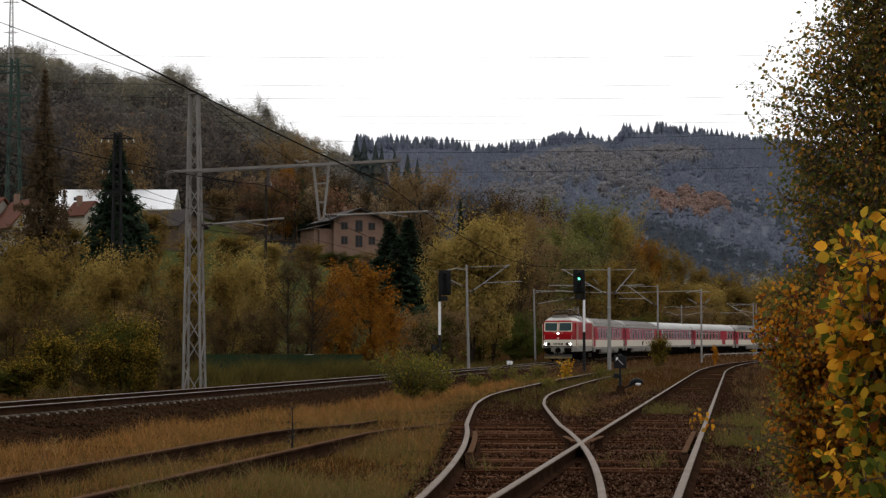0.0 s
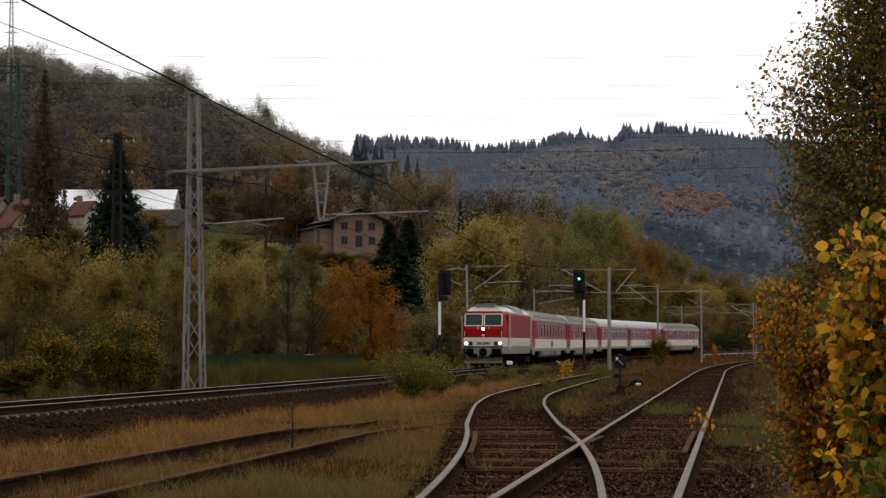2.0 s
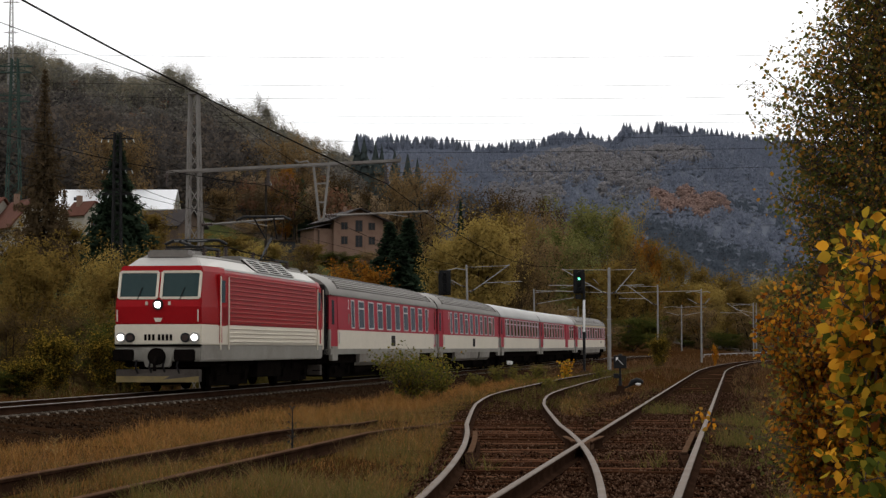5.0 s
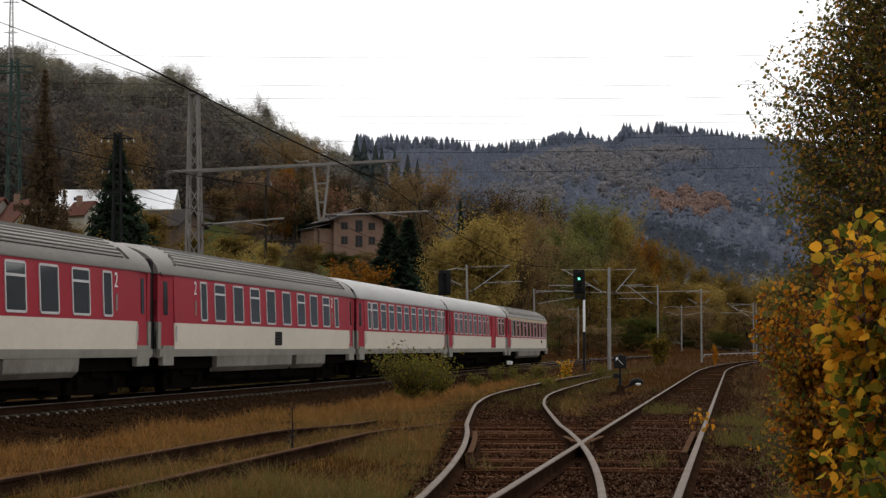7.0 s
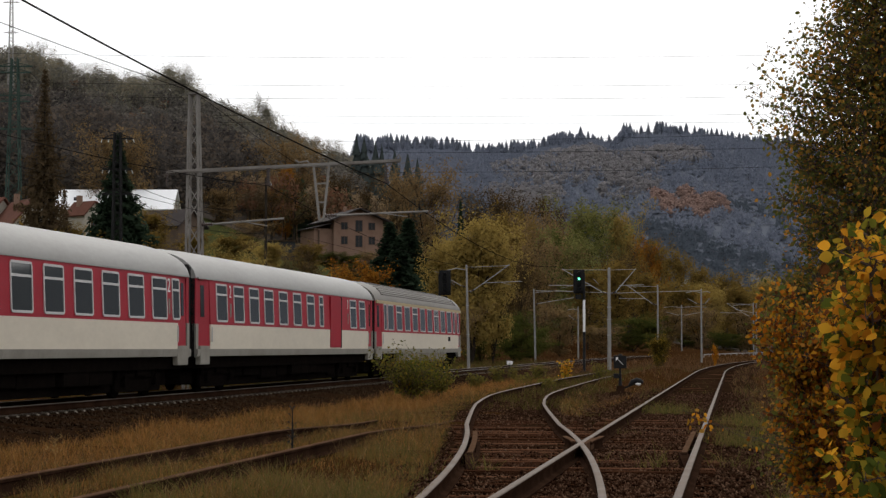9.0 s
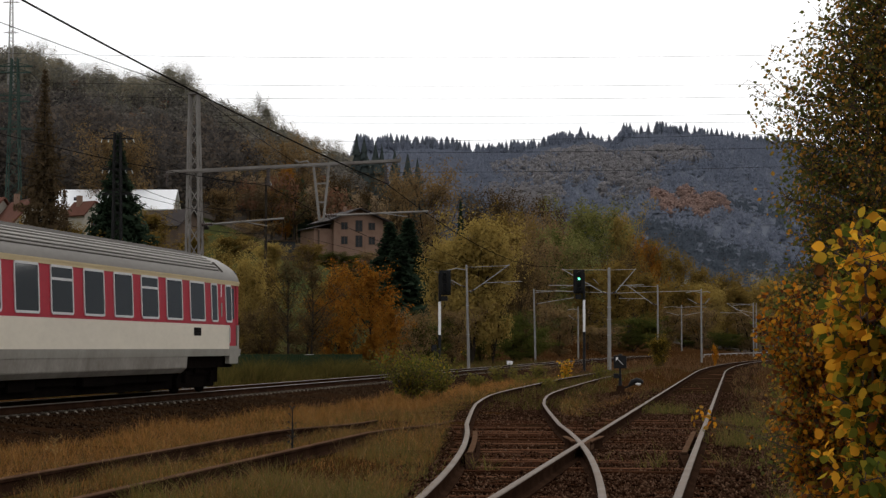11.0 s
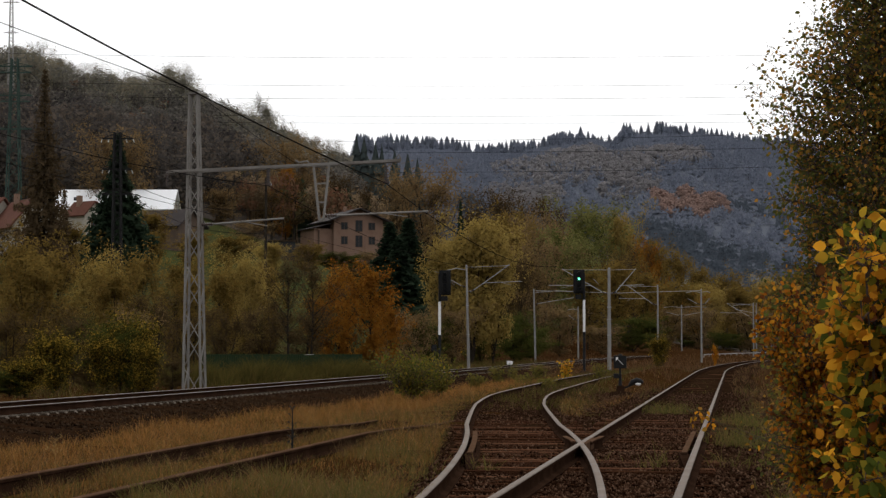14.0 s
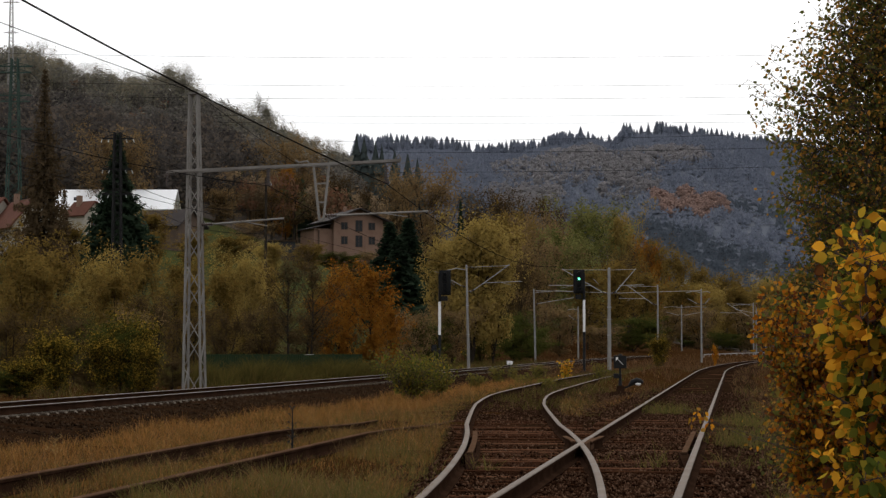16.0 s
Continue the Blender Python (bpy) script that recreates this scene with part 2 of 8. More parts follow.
NEEDLE = leaves("dark_spruce_needles", (0.0208, 0.0338, 0.0221), (0.0338, 0.052, 0.0312), (0.0442, 0.065, 0.0364))
NEEDLE_BROWN = leaves("brown_larch_needles", (0.05981, 0.04306, 0.02632), (0.0957, 0.0658, 0.03589), (0.1196, 0.07898, 0.04067))
# crest needles, grey-olive and tan leaves: haze is put into these paler tones
CREST_NEEDLE = leaves("haze_grey_spruce_needles", (0.0476, 0.0616, 0.0616), (0.063, 0.077, 0.0728), (0.0784, 0.0924, 0.084))
LEAF_HAZE_GREY = leaves("haze_grey_olive_leaves", (0.06, 0.06, 0.056), (0.12, 0.115, 0.1), (0.2, 0.185, 0.148), (0.26, 0.225, 0.155), (0.31, 0.24, 0.14), single=0.25, scale=0.1)
LEAF_TAN = leaves("tan_leaves", (0.07, 0.055, 0.042), (0.14, 0.105, 0.07), (0.25, 0.18, 0.11), (0.34, 0.225, 0.12), (0.28, 0.24, 0.15), single=0.25, scale=0.1)
LEAF_MOSS = leaves("dull_moss_leaves", (0.0945, 0.0891, 0.0459), (0.135, 0.1215, 0.0567), (0.1755, 0.135, 0.06075))
# far-hill woods: haze is mixed into these bluish, lifted base colours
FAR_NEEDLE = leaves("haze_blue_spruce_wood", (0.1204, 0.1376, 0.1821), (0.1663, 0.1857, 0.235), (0.1892, 0.2087, 0.2585), (0.2351, 0.25, 0.2937), single=0.3, scale=0.014)
FAR_DARK = leaves("haze_blue_dark_spruce", (0.08424, 0.1011, 0.1236), (0.09321, 0.1101, 0.1325), (0.1022, 0.1179, 0.1393))
FAR_RIDGE = leaves("haze_lifted_ridge_spruce", (0.1688, 0.189, 0.2322), (0.1823, 0.2025, 0.2457), (0.1958, 0.216, 0.2565))
FAR_OLIVE = leaves("haze_pale_olive_wood", (0.18, 0.1872, 0.1704), (0.216, 0.2184, 0.1884), (0.204, 0.21, 0.1944))
FAR_LEAF = leaves("haze_dull_mixed_wood", (0.2469, 0.2438, 0.2579), (0.2656, 0.2531, 0.2594), (0.2937, 0.2687, 0.2562))
FAR_RUSSET = leaves("haze_dull_russet_wood", (0.308, 0.22, 0.1925), (0.352, 0.2365, 0.1958), (0.286, 0.2145, 0.1925))
GRASS_DRY = material("dry_straw_grass", [(0.0715, 0.02558, 0.007216), (0.1549, 0.06493, 0.01624), (0.28, 0.1328, 0.03788), (0.4052, 0.2066, 0.07036), (0.1669, 0.09347, 0.01984), (0.08342, 0.05411, 0.009922)], 0.9, per="island", scale=0.5, fine=20, bump=0, spec=0.0, translucent=0.4, single=0.62)
GRASS_PALE = material("bleached_grass_stalks", [(0.3, 0.2, 0.085), (0.42, 0.3, 0.145)], 0.9, per="island", scale=0.5, fine=20, bump=0, spec=0.0, translucent=0.4)
GRASS_VERGE = material("verge_grass", [(0.042, 0.039, 0.011), (0.072, 0.062, 0.016), (0.11, 0.078, 0.024), (0.062, 0.06, 0.014)], 0.9, per="island", scale=0.4, fine=20, bump=0, spec=0.0, translucent=0.4)
GRASS_RUSSET = material("russet_dead_grass", [(0.062, 0.032, 0.016), (0.11, 0.06, 0.03), (0.17, 0.10, 0.052)], 0.9, per="island", scale=0.35, fine=20, bump=0, spec=0.0, translucent=0.4)
GRASS_GREEN = material("autumn_green_grass", [(0.05583, 0.05423, 0.0158), (0.0957, 0.09223, 0.02297), (0.1515, 0.1247, 0.03732), (0.1914, 0.1152, 0.05168)], 0.9, per="island", scale=0.35, fine=20, bump=0, spec=0.0, translucent=0.4)
BIRCH_DARK = leaves("dark_olive_birch_leaves", (0.0675, 0.07425, 0.0243), (0.1013, 0.1053, 0.0297), (0.1485, 0.1013, 0.0297), single=0.72)
BIRCH_LEAF = leaves("bronze_green_birch_leaves", (0.08167, 0.101, 0.02376), (0.1188, 0.1307, 0.0297), (0.2005, 0.1485, 0.03267), (0.5049, 0.2228, 0.03861), (0.1411, 0.1455, 0.03267), single=0.72)
ASPEN_LEAF = leaves("amber_yellow_aspen_leaves", (0.16, 0.0495, 0.01), (0.44, 0.144, 0.014), (0.64, 0.279, 0.022), (0.2, 0.153, 0.02), (0.44, 0.117, 0.013), through_light=0.45, single=0.72)
AMBER_LEAF = leaves("bright_amber_leaves", (0.3776, 0.1475, 0.01593), (0.6372, 0.2714, 0.02183), (0.8024, 0.4012, 0.0354), (0.4012, 0.295, 0.03068), (0.6608, 0.236, 0.02006), through_light=0.55, single=0.72)
WEED_LEAF = leaves("olive_weed_leaves", (0.07038, 0.0705, 0.01714), (0.1196, 0.1146, 0.02448), (0.183, 0.1542, 0.03182), (0.1408, 0.09107, 0.02448), single=0.72)
LOW_LEAF = leaves("green_yellow_shrub_leaves", (0.052, 0.0676, 0.01248), (0.0884, 0.104, 0.01664), (0.208, 0.1768, 0.0208), (0.312, 0.1768, 0.0208), single=0.72)


# ---------------------------------------------------------------- mesh helpers
class Geo:
    """Gathers simple solids; mesh() makes one mesh of them."""

    def __init__(self):
        self.v, self.f = [], []

    def add(self, verts, faces):
        k = len(self.v)
        self.v += [tuple(p) for p in verts]
        self.f += [tuple(i + k for i in f) for f in faces]
        return self

    def box(self, x0, x1, y0, y1, z0, z1, m=None):
        vs = [Vector((x, y, z)) for x in (x0, x1) for y in (y0, y1) for z in (z0, z1)]
        if m:
            vs = [m @ p for p in vs]
        return self.add(vs, [(0, 1, 3, 2), (4, 6, 7, 5), (0, 4, 5, 1), (2, 3, 7, 6), (0, 2, 6, 4), (1, 5, 7, 3)])

    def tube(self, points, radii, n=8, caps=True):
        pts = [Vector(p) for p in points]
        if isinstance(radii, (int, float)):
            radii = [radii] * len(pts)
        vs, fs = [], []
        side = None
        for i, p in enumerate(pts):
            d = (pts[min(i + 1, len(pts) - 1)] - pts[max(i - 1, 0)])
            d = d.normalized() if d.length > 1e-9 else Vector((0, 0, 1))
            if side is None:
                side = d.orthogonal().normalized()
            else:
                side = (side - d * side.dot(d))
                side = side.normalized() if side.length > 1e-6 else d.orthogonal().normalized()
            up = d.cross(side)
            for j in range(n):
                a = 2 * math.pi * j / n
                vs.append(p + (side * math.cos(a) + up * math.sin(a)) * radii[i])
        for i in range(len(pts) - 1):
            for j in range(n):
                fs.append((i * n + j, i * n + (j + 1) % n, (i + 1) * n + (j + 1) % n, (i + 1) * n + j))
        if caps:
            fs += [tuple(range(n))[::-1], tuple(range((len(pts) - 1) * n, len(pts) * n))]
        return self.add(vs, fs)

    def bar(self, p, q, w, h=None, up=(0, 0, 1)):
        """A straight bar of rectangular section from p to q."""
        p, q, h = Vector(p), Vector(q), h or w
        d = (q - p).normalized()
        s = d.cross(Vector(up))
        s = s.normalized() if s.length > 1e-5 else d.orthogonal().normalized()
        u = s.cross(d)
        vs = [e + s * a * w / 2 + u * b * h / 2 for e in (p, q) for a, b in ((-1, -1), (1, -1), (1, 1), (-1, 1))]
        return self.add(vs, [(0, 3, 2, 1), (4, 5, 6, 7), (0, 1, 5, 4), (1, 2, 6, 5), (2, 3, 7, 6), (3, 0, 4, 7)])

    def sweep(self, section, stations, closed=True, caps=True):
        """section: (u, z) pairs; stations: matrices that carry (0, u, z)."""
        n, vs, fs = len(section), [], []
        for m in stations:
            vs += [m @ Vector((0, u, z)) for u, z in section]
        for i in range(len(stations) - 1):
            for j in range(n if closed else n - 1):
                fs.append((i * n + j, i * n + (j + 1) % n, (i + 1) * n + (j + 1) % n, (i + 1) * n + j))
        if caps and closed:
            fs += [tuple(range(n))[::-1], tuple(range((len(stations) - 1) * n, len(stations) * n))]
        return self.add(vs, fs)

    def disc(self, c, axis, r, t, n=14):
        a = Vector(axis).normalized()
        c = Vector(c)
        return self.tube([c - a * t / 2, c + a * t / 2], r, n)

    def mesh(self, name, mat, bevel=0.0, smooth=False):
        me = bpy.data.meshes.new(name)
        me.from_pydata(self.v, [], self.f)
        bm = bmesh.new()
        bm.from_mesh(me)
        bmesh.ops.recalc_face_normals(bm, faces=bm.faces)
        if bevel:
            bmesh.ops.bevel(bm, geom=[e for e in bm.edges if len(e.link_faces) == 2 and e.calc_face_angle() > 0.6], offset=bevel, segments=2, affect="EDGES")
        bm.to_mesh(me)
        bm.free()
        me.materials.append(mat)
        if smooth:
            me.shade_smooth()
            me.set_sharp_from_angle(angle=0.7)
        return me


def part(name, geo, mat, parent=None, label="", bevel=0.0, smooth=False, m=None):
    """One mesh object under a thing; geo is a Geo or a ready mesh."""
    ob = new(name, geo.mesh(name, mat, bevel, smooth) if isinstance(geo, Geo) else geo)
    if parent:
        ob.parent = parent
    if m is not None:
        ob.matrix_basis = m
    return tagged(ob, label)


def thing(name, label, category, m=None, group="", kind=""):
    ob = new(name)
    ob.empty_display_size = 0.3
    if m is not None:
        ob.matrix_basis = m
    return tagged(ob, label, category, group, kind)


def cloud(name, verts, faces_n, mat, normals=None):
    """A mesh from a (k, 3) array and an index array; normals: one for each vertex, for foliage that is shaded by its crown's form."""
    me = bpy.data.meshes.new(name)
    me.vertices.add(len(verts))
    me.vertices.foreach_set("co", np.asarray(verts, dtype=np.float32).ravel())
    idx = np.asarray(faces_n, dtype=np.int32)
    k = idx.shape[1]
    me.loops.add(idx.size)
    me.loops.foreach_set("vertex_index", idx.ravel())
    me.polygons.add(len(idx))
    me.polygons.foreach_set("loop_start", np.arange(len(idx), dtype=np.int32) * k)
    me.polygons.foreach_set("loop_total", np.full(len(idx), k, dtype=np.int32))
    me.update(calc_edges=True)
    me.validate()
    me.materials.append(mat)
    if normals is not None:
        me.shade_smooth()
        me.normals_split_custom_set_from_vertices(np.asarray(normals, dtype=np.float32).tolist())
    return me


# ---------------------------------------------------------------- the main line's course
_s = np.arange(-140.0, 420.0, 1.0)
_k = np.interp(_s, [-60, 0, 60, 120, 180, 240, 300], [-0.00003, -0.00047, 0.0, 0.00074, 0.00175, 0.00271, 0.00271])
_th = np.cumsum(_k)
_th += 0.15826 - np.interp(0, _s, _th)
_x, _y = np.cumsum(np.sin(_th)), np.cumsum(np.cos(_th))
_x += -8.534 - np.interp(0, _s, _x)
_y += 53.397 - np.interp(0, _s, _y)
_d = _y - 165.0
_z = 0.0021 * (_d + np.sqrt(_d * _d + 400.0)) - 0.004
_z[_y < 60] = 0.0


def main_at(s, off=0.0):
    """Place on the main line at arc length s, off metres to the right: x, y, z, heading from +y in radians."""
    t = float(np.interp(s, _s, _th))
    return float(np.interp(s, _s, _x)) + off * math.cos(t), float(np.interp(s, _s, _y)) - off * math.sin(t), float(np.interp(s, _s, _z)), t


def main_by_y(y, off=0.0):
    return main_at(float(np.interp(y, _y, _s)), off)


def right_x(y):
    """Centre of the near right-hand track."""
    return 1.19 + 0.1435 * (y - 16.92) + 0.00038 * max(0.0, y - 100) ** 2


def left_x(y):
    """Centre of the turnout's diverging track."""
    if y < 33:
        return right_x(y) - 0.00217 * max(0.0, y) ** 2
    return float(np.interp(y, [33, 37, 41.4, 45, 49.1, 53, 56.5, 62, 68, 75, 81, 110, 140], [1.138, 1.24, 1.36, 1.48, 1.70, 1.97, 2.30, 2.95, 3.72, 4.62, 5.42, 9.6, 14.2]))


def siding_x(y):
    return -3.42 + 0.146 * (y - 19.3)


def smooth(a, b, v):
    t = np.clip((v - a) / (b - a), 0, 1)
    return t * t * (3 - 2 * t)


def ridge(v, table):
    return np.interp(v, [p[0] for p in table], [p[1] for p in table])


NEAR_HILL = [(-3.2, 0), (-1.6, 6), (-0.6, 70), (-0.216, 84), (-0.163, 75), (-0.12, 71), (-0.10, 63), (-0.079, 55), (-0.05, 48.5), (-0.035, 43), (-0.02, 35), (-0.007, 30), (0.032, 22), (0.074, 17), (0.116, 8), (0.144, 3), (0.17, 1), (0.22, 2), (0.6, 30), (1.6, 6), (3.2, 0)]
FAR_HILL = [(-3.2, 60), (-0.6, 90), (-0.216, 90), (-0.05, 160), (-0.01, 168), (0.032, 164), (0.055, 171), (0.074, 176), (0.086, 172), (0.095, 180), (0.13, 180), (0.157, 172), (0.216, 155), (0.6, 110), (3.2, 60)]


def height(x, y):
    """Height of the ground; arrays or numbers."""
    x, y = np.asarray(x, float), np.asarray(y, float)
    r, a = np.hypot(x, y), np.arctan2(x, y)
    start = np.interp(a, [-0.06, 0.0], [120.0, 215.0])
    t = np.clip((r - start) / (650 - start), 0, 1)
    h = -0.34 + ridge(a, NEAR_HILL) * (0.62 * t + 0.38 * t ** 3) * smooth(start - 10, start + 70, r)
    far = smooth(850, 1800, r)
    h = h * (1 - far) + ridge(a, FAR_HILL) * far
    h = h - 0.26 * np.exp(-((x - np.interp(y, _y, _x)) / 4.9) ** 6) * smooth(150, 100, y)
    h = h + 0.15 * np.exp(-((x + 3.42 - 0.146 * (y - 19.3)) / 1.9) ** 4) * smooth(60, 40, y) * smooth(-10, 4, y)
    mid = 0.5 * (np.interp(y, [0, 56, 68, 81, 110, 140], [0, 2.3, 3.7, 5.4, 9.6, 14.2]) + 1.19 + 0.1435 * (y - 16.92))
    h = h + 0.6 * np.exp(-((x - mid) / 1.6) ** 2) * smooth(66, 84, y) * smooth(135, 105, y)
    h = h + np.interp(y, _y, _z) * smooth(140, 200, y) * smooth(420, 250, r)
    h = h + 0.05 * np.sin(x * 1.1 + y * 0.35) * np.cos(y * 0.5) + 0.03 * np.sin(x * 2.7 - y * 1.3)
    return h


def ground_sheet():
    az = np.unique(np.concatenate([np.arange(-0.30, 0.3001, 0.004), np.arange(-math.pi, -0.3, 0.09), np.arange(0.32, math.pi, 0.09)]))
    rr = np.concatenate([np.geomspace(0.8, 4800, 170)])
    A, R = np.meshgrid(az, rr, indexing="ij")
    X, Y = R * np.sin(A), R * np.cos(A)
    Z = height(X, Y)
    n, m = A.shape
    vs = np.stack([X, Y, Z], -1).reshape(-1, 3)
    vs = np.vstack([vs, [[0, 0, -0.34]]])
    i, j = np.meshgrid(np.arange(n), np.arange(m - 1), indexing="ij")
    i2 = (i + 1) % n
    quads = np.stack([i * m + j, i2 * m + j, i2 * m + j + 1, i * m + j + 1], -1).reshape(-1, 4)
    patch = len(vs) + np.arange(4)
    vs = np.vstack([vs, [[-1, -1, -0.33], [1, -1, -0.33], [1, 1, -0.33], [-1, 1, -0.33]]])
    quads = np.vstack([quads, [patch]])
    me = cloud("ground", vs, quads, SOIL)
    me.materials.append(MEADOW)
    mid = vs[quads].mean(1)
    far = ((np.hypot(mid[:, 0], mid[:, 1]) > 130) & (mid[:, 0] < -0.03 * mid[:, 1])).astype(np.int32)
    rad = np.hypot(mid[:, 0], mid[:, 1])
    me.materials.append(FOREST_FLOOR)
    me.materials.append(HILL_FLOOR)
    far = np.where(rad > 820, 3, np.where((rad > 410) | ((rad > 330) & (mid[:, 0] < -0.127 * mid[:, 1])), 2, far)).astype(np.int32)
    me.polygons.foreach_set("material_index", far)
    me.shade_smooth()
    tagged(new("ground", me), "brown autumn valley floor rising to wooded hills", "ground", kind="structure")


ground_sheet()

# ---------------------------------------------------------------- tracks
RAIL_BODY = [(-0.075, -0.172), (-0.075, -0.16), (-0.02, -0.145), (-0.009, -0.12), (-0.009, -0.055), (-0.034, -0.042), (-0.036, -0.015), (0.036, -0.015), (0.034, -0.042), (0.009, -0.055), (0.009, -0.12), (0.02, -0.145), (0.075, -0.16), (0.075, -0.172)]
RAIL_TOP = [(-0.036, -0.015), (-0.035, -0.006), (-0.026, 0.0), (0.026, 0.0), (0.035, -0.006), (0.036, -0.015)]


def rail(parent, path, off, top_mat, lift=0.0):
    """A rail along path (points and headings), off metres to the right; its worn head is a part of its own."""
    st = []
    for x, y, z, t in path:
        st.append(Matrix.Translation((x + off * math.cos(t), y - off * math.sin(t), z + lift)) @ Matrix.Rotation(math.pi / 2 - t, 4, "Z") @ Matrix.Diagonal((1, -1, 1, 1)))
    body = part("rail", Geo().sweep(RAIL_BODY, st), RAIL_RUST, parent, "rust-brown rail web and foot", smooth=True)
    part("rail_head", Geo().sweep(RAIL_TOP, st), top_mat, body, "worn steel rail head", smooth=True)
    return body


def path_of(fx, y0, y1, step=1.0, z=0.03):
    ys = np.arange(y0, y1 + 1e-6, step)
    out = []
    for y in ys:
        out.append((fx(y), y, z + 0.0 * y, math.atan2(fx(y + 0.5) - fx(y - 0.5), 1.0)))
    return out


def bed(name, path, half_top, half_foot, z_top, z_foot, label, seed):
    rng = np.random.default_rng(seed)
    prof = np.array([-half_foot, -half_foot * 0.5 - half_top * 0.5, -half_top, -half_top * 0.6, -half_top * 0.2, half_top * 0.2, half_top * 0.6, half_top, half_foot * 0.5 + half_top * 0.5, half_foot])
    zz = np.array([z_foot, (z_top + z_foot) / 2, z_top, z_top, z_top, z_top, z_top, z_top, (z_top + z_foot) / 2, z_foot])
    vs, k = [], len(prof)
    for x, y, z, t in path:
        n = rng.normal(0, 0.018, k)
        for u, w, e in zip(prof, zz, n):
            vs.append((x + u * math.cos(t), y - u * math.sin(t), z + w + e))
    i, j = np.meshgrid(np.arange(len(path) - 1), np.arange(k - 1), indexing="ij")
    q = np.stack([i * k + j, i * k + j + 1, (i + 1) * k + j + 1, (i + 1) * k + j], -1).reshape(-1, 4)
    return tagged(new(name, cloud(name, np.array(vs), q, BALLAST)), label, "ballast", kind="structure")


main_path = [main_at(s) for s in np.arange(-75, 300, 2.0)]
main_track = thing("main_track", "electrified main line track with bright rails on concrete sleepers", "railway track", kind="structure")
rail(main_track, main_path, 0.755, RAIL_HEAD)
rail(main_track, main_path, -0.755, RAIL_HEAD)
bed("ballast_main", [main_at(s) for s in np.arange(-75, 300, 0.5)], 1.4, 5.3, -0.222, -0.62, "dark brown ballast shoulder of the main line", 3)
right_path = path_of(right_x, -45, 215, 1.5)
right_track = thing("right_track", "worn station track with dull steel rails on wooden sleepers", "railway track", kind="structure")
rail(right_track, right_path, 0.755, RAIL_DULL)
rail(right_track, right_path, -0.755, RAIL_DULL)
bed("ballast_right", path_of(right_x, -45, 215, 0.5), 1.55, 2.5, -0.205, -0.42, "brown gravel bed of the station track, strewn with litter", 4)
left_path = path_of(left_x, 6, 110, 1.0)
left_track = thing("left_track", "diverging turnout track with dull steel rails on wooden sleepers", "railway track", kind="structure")
rail(left_track, left_path, 0.755, RAIL_DULL, -0.003)
rail(left_track, left_path, -0.755, RAIL_DULL, -0.003)
bed("ballast_left", path_of(left_x, 6, 110, 0.5), 1.5, 2.3, -0.212, -0.42, "brown gravel bed of the turnout's diverging track", 5)
siding_path = [(x, y, 0.005 - 0.15 * float(smooth(29, 39, y)), t) for x, y, z, t in path_of(siding_x, -45, 39.0, 1.5, 0.0)]
siding = thing("siding_track", "disused siding with rust-brown rails sunk in dry grass", "railway track", kind="structure")
rail(siding, siding_path, 0.755, RUST_TOP, 0.02)
rail(siding, siding_path, -0.755, RUST_TOP, 0.02)

# crossing nose: wing rails and check rails
frog_y = 26.6
fx = right_x(frog_y) - 0.755
for nm, sgn, lab in (("wing_rail", -1, "short flared wing rail of the crossing"), ("wing_rail", 1, "short flared wing rail of the crossing")):
    pts = []
    for y in np.arange(frog_y + 0.3, frog_y + 2.1, 0.4):
        base = right_x(y) - 0.755 if sgn > 0 else left_x(y) + 0.755
        flare = 0.075 + 0.05 * max(0.0, y - frog_y - 0.8)
        pts.append((base + sgn * flare, y, 0.025, math.atan2(right_x(y + 1) - right_x(y), 1)))
    rail(right_track, pts, 0.0, RUST_TOP).name = nm
for host, fxn, off, sgn in ((right_track, right_x, 0.755, -1), (left_track, left_x, -0.755, 1)):
    pts = []
    for y in np.arange(24.0, 30.01, 0.4):
        flare = 0.115
        pts.append((fxn(y) + off + sgn * flare, y, 0.03, math.atan2(fxn(y + 1) - fxn(y), 1)))
    ck = rail(host, pts, 0.0, RUST_TOP)
    ck.name = "check_rail"
    g = Geo()
    for y in np.arange(24.3, 30, 1.2):
        x = fxn(y) + off
        g.box(x + (sgn * 0.03 if sgn > 0 else sgn * 0.14), x + (sgn * 0.14 if sgn > 0 else sgn * 0.03), y - 0.08, y + 0.08, -0.14, -0.02)
    part("chair_block", g, RAIL_RUST, host, "rusty cast chair blocks of the check rail")
    # tapered rusty end plate, coloured darker for the shadow that lies there
    x, y = pts[0][0], 23.9
    part("end_plate", Geo().add([(x - 0.055, y - 0.45, -0.135), (x + 0.055, y - 0.45, -0.135), (x + 0.055, y + 0.2, 0.02), (x - 0.055, y + 0.2, 0.02), (x - 0.055, y - 0.45, -0.15), (x + 0.055, y - 0.45, -0.15), (x + 0.055, y + 0.2, -0.15), (x - 0.055, y + 0.2, -0.15)],
         [(0, 1, 2, 3), (4, 7, 6, 5), (0, 4, 5, 1), (1, 5, 6, 2), (2, 6, 7, 3), (3, 7, 4, 0)]), RAIL_RUST, host, "rusty tapered end of the check rail, darkened for shadow")
# the nose of the crossing
g = Geo()
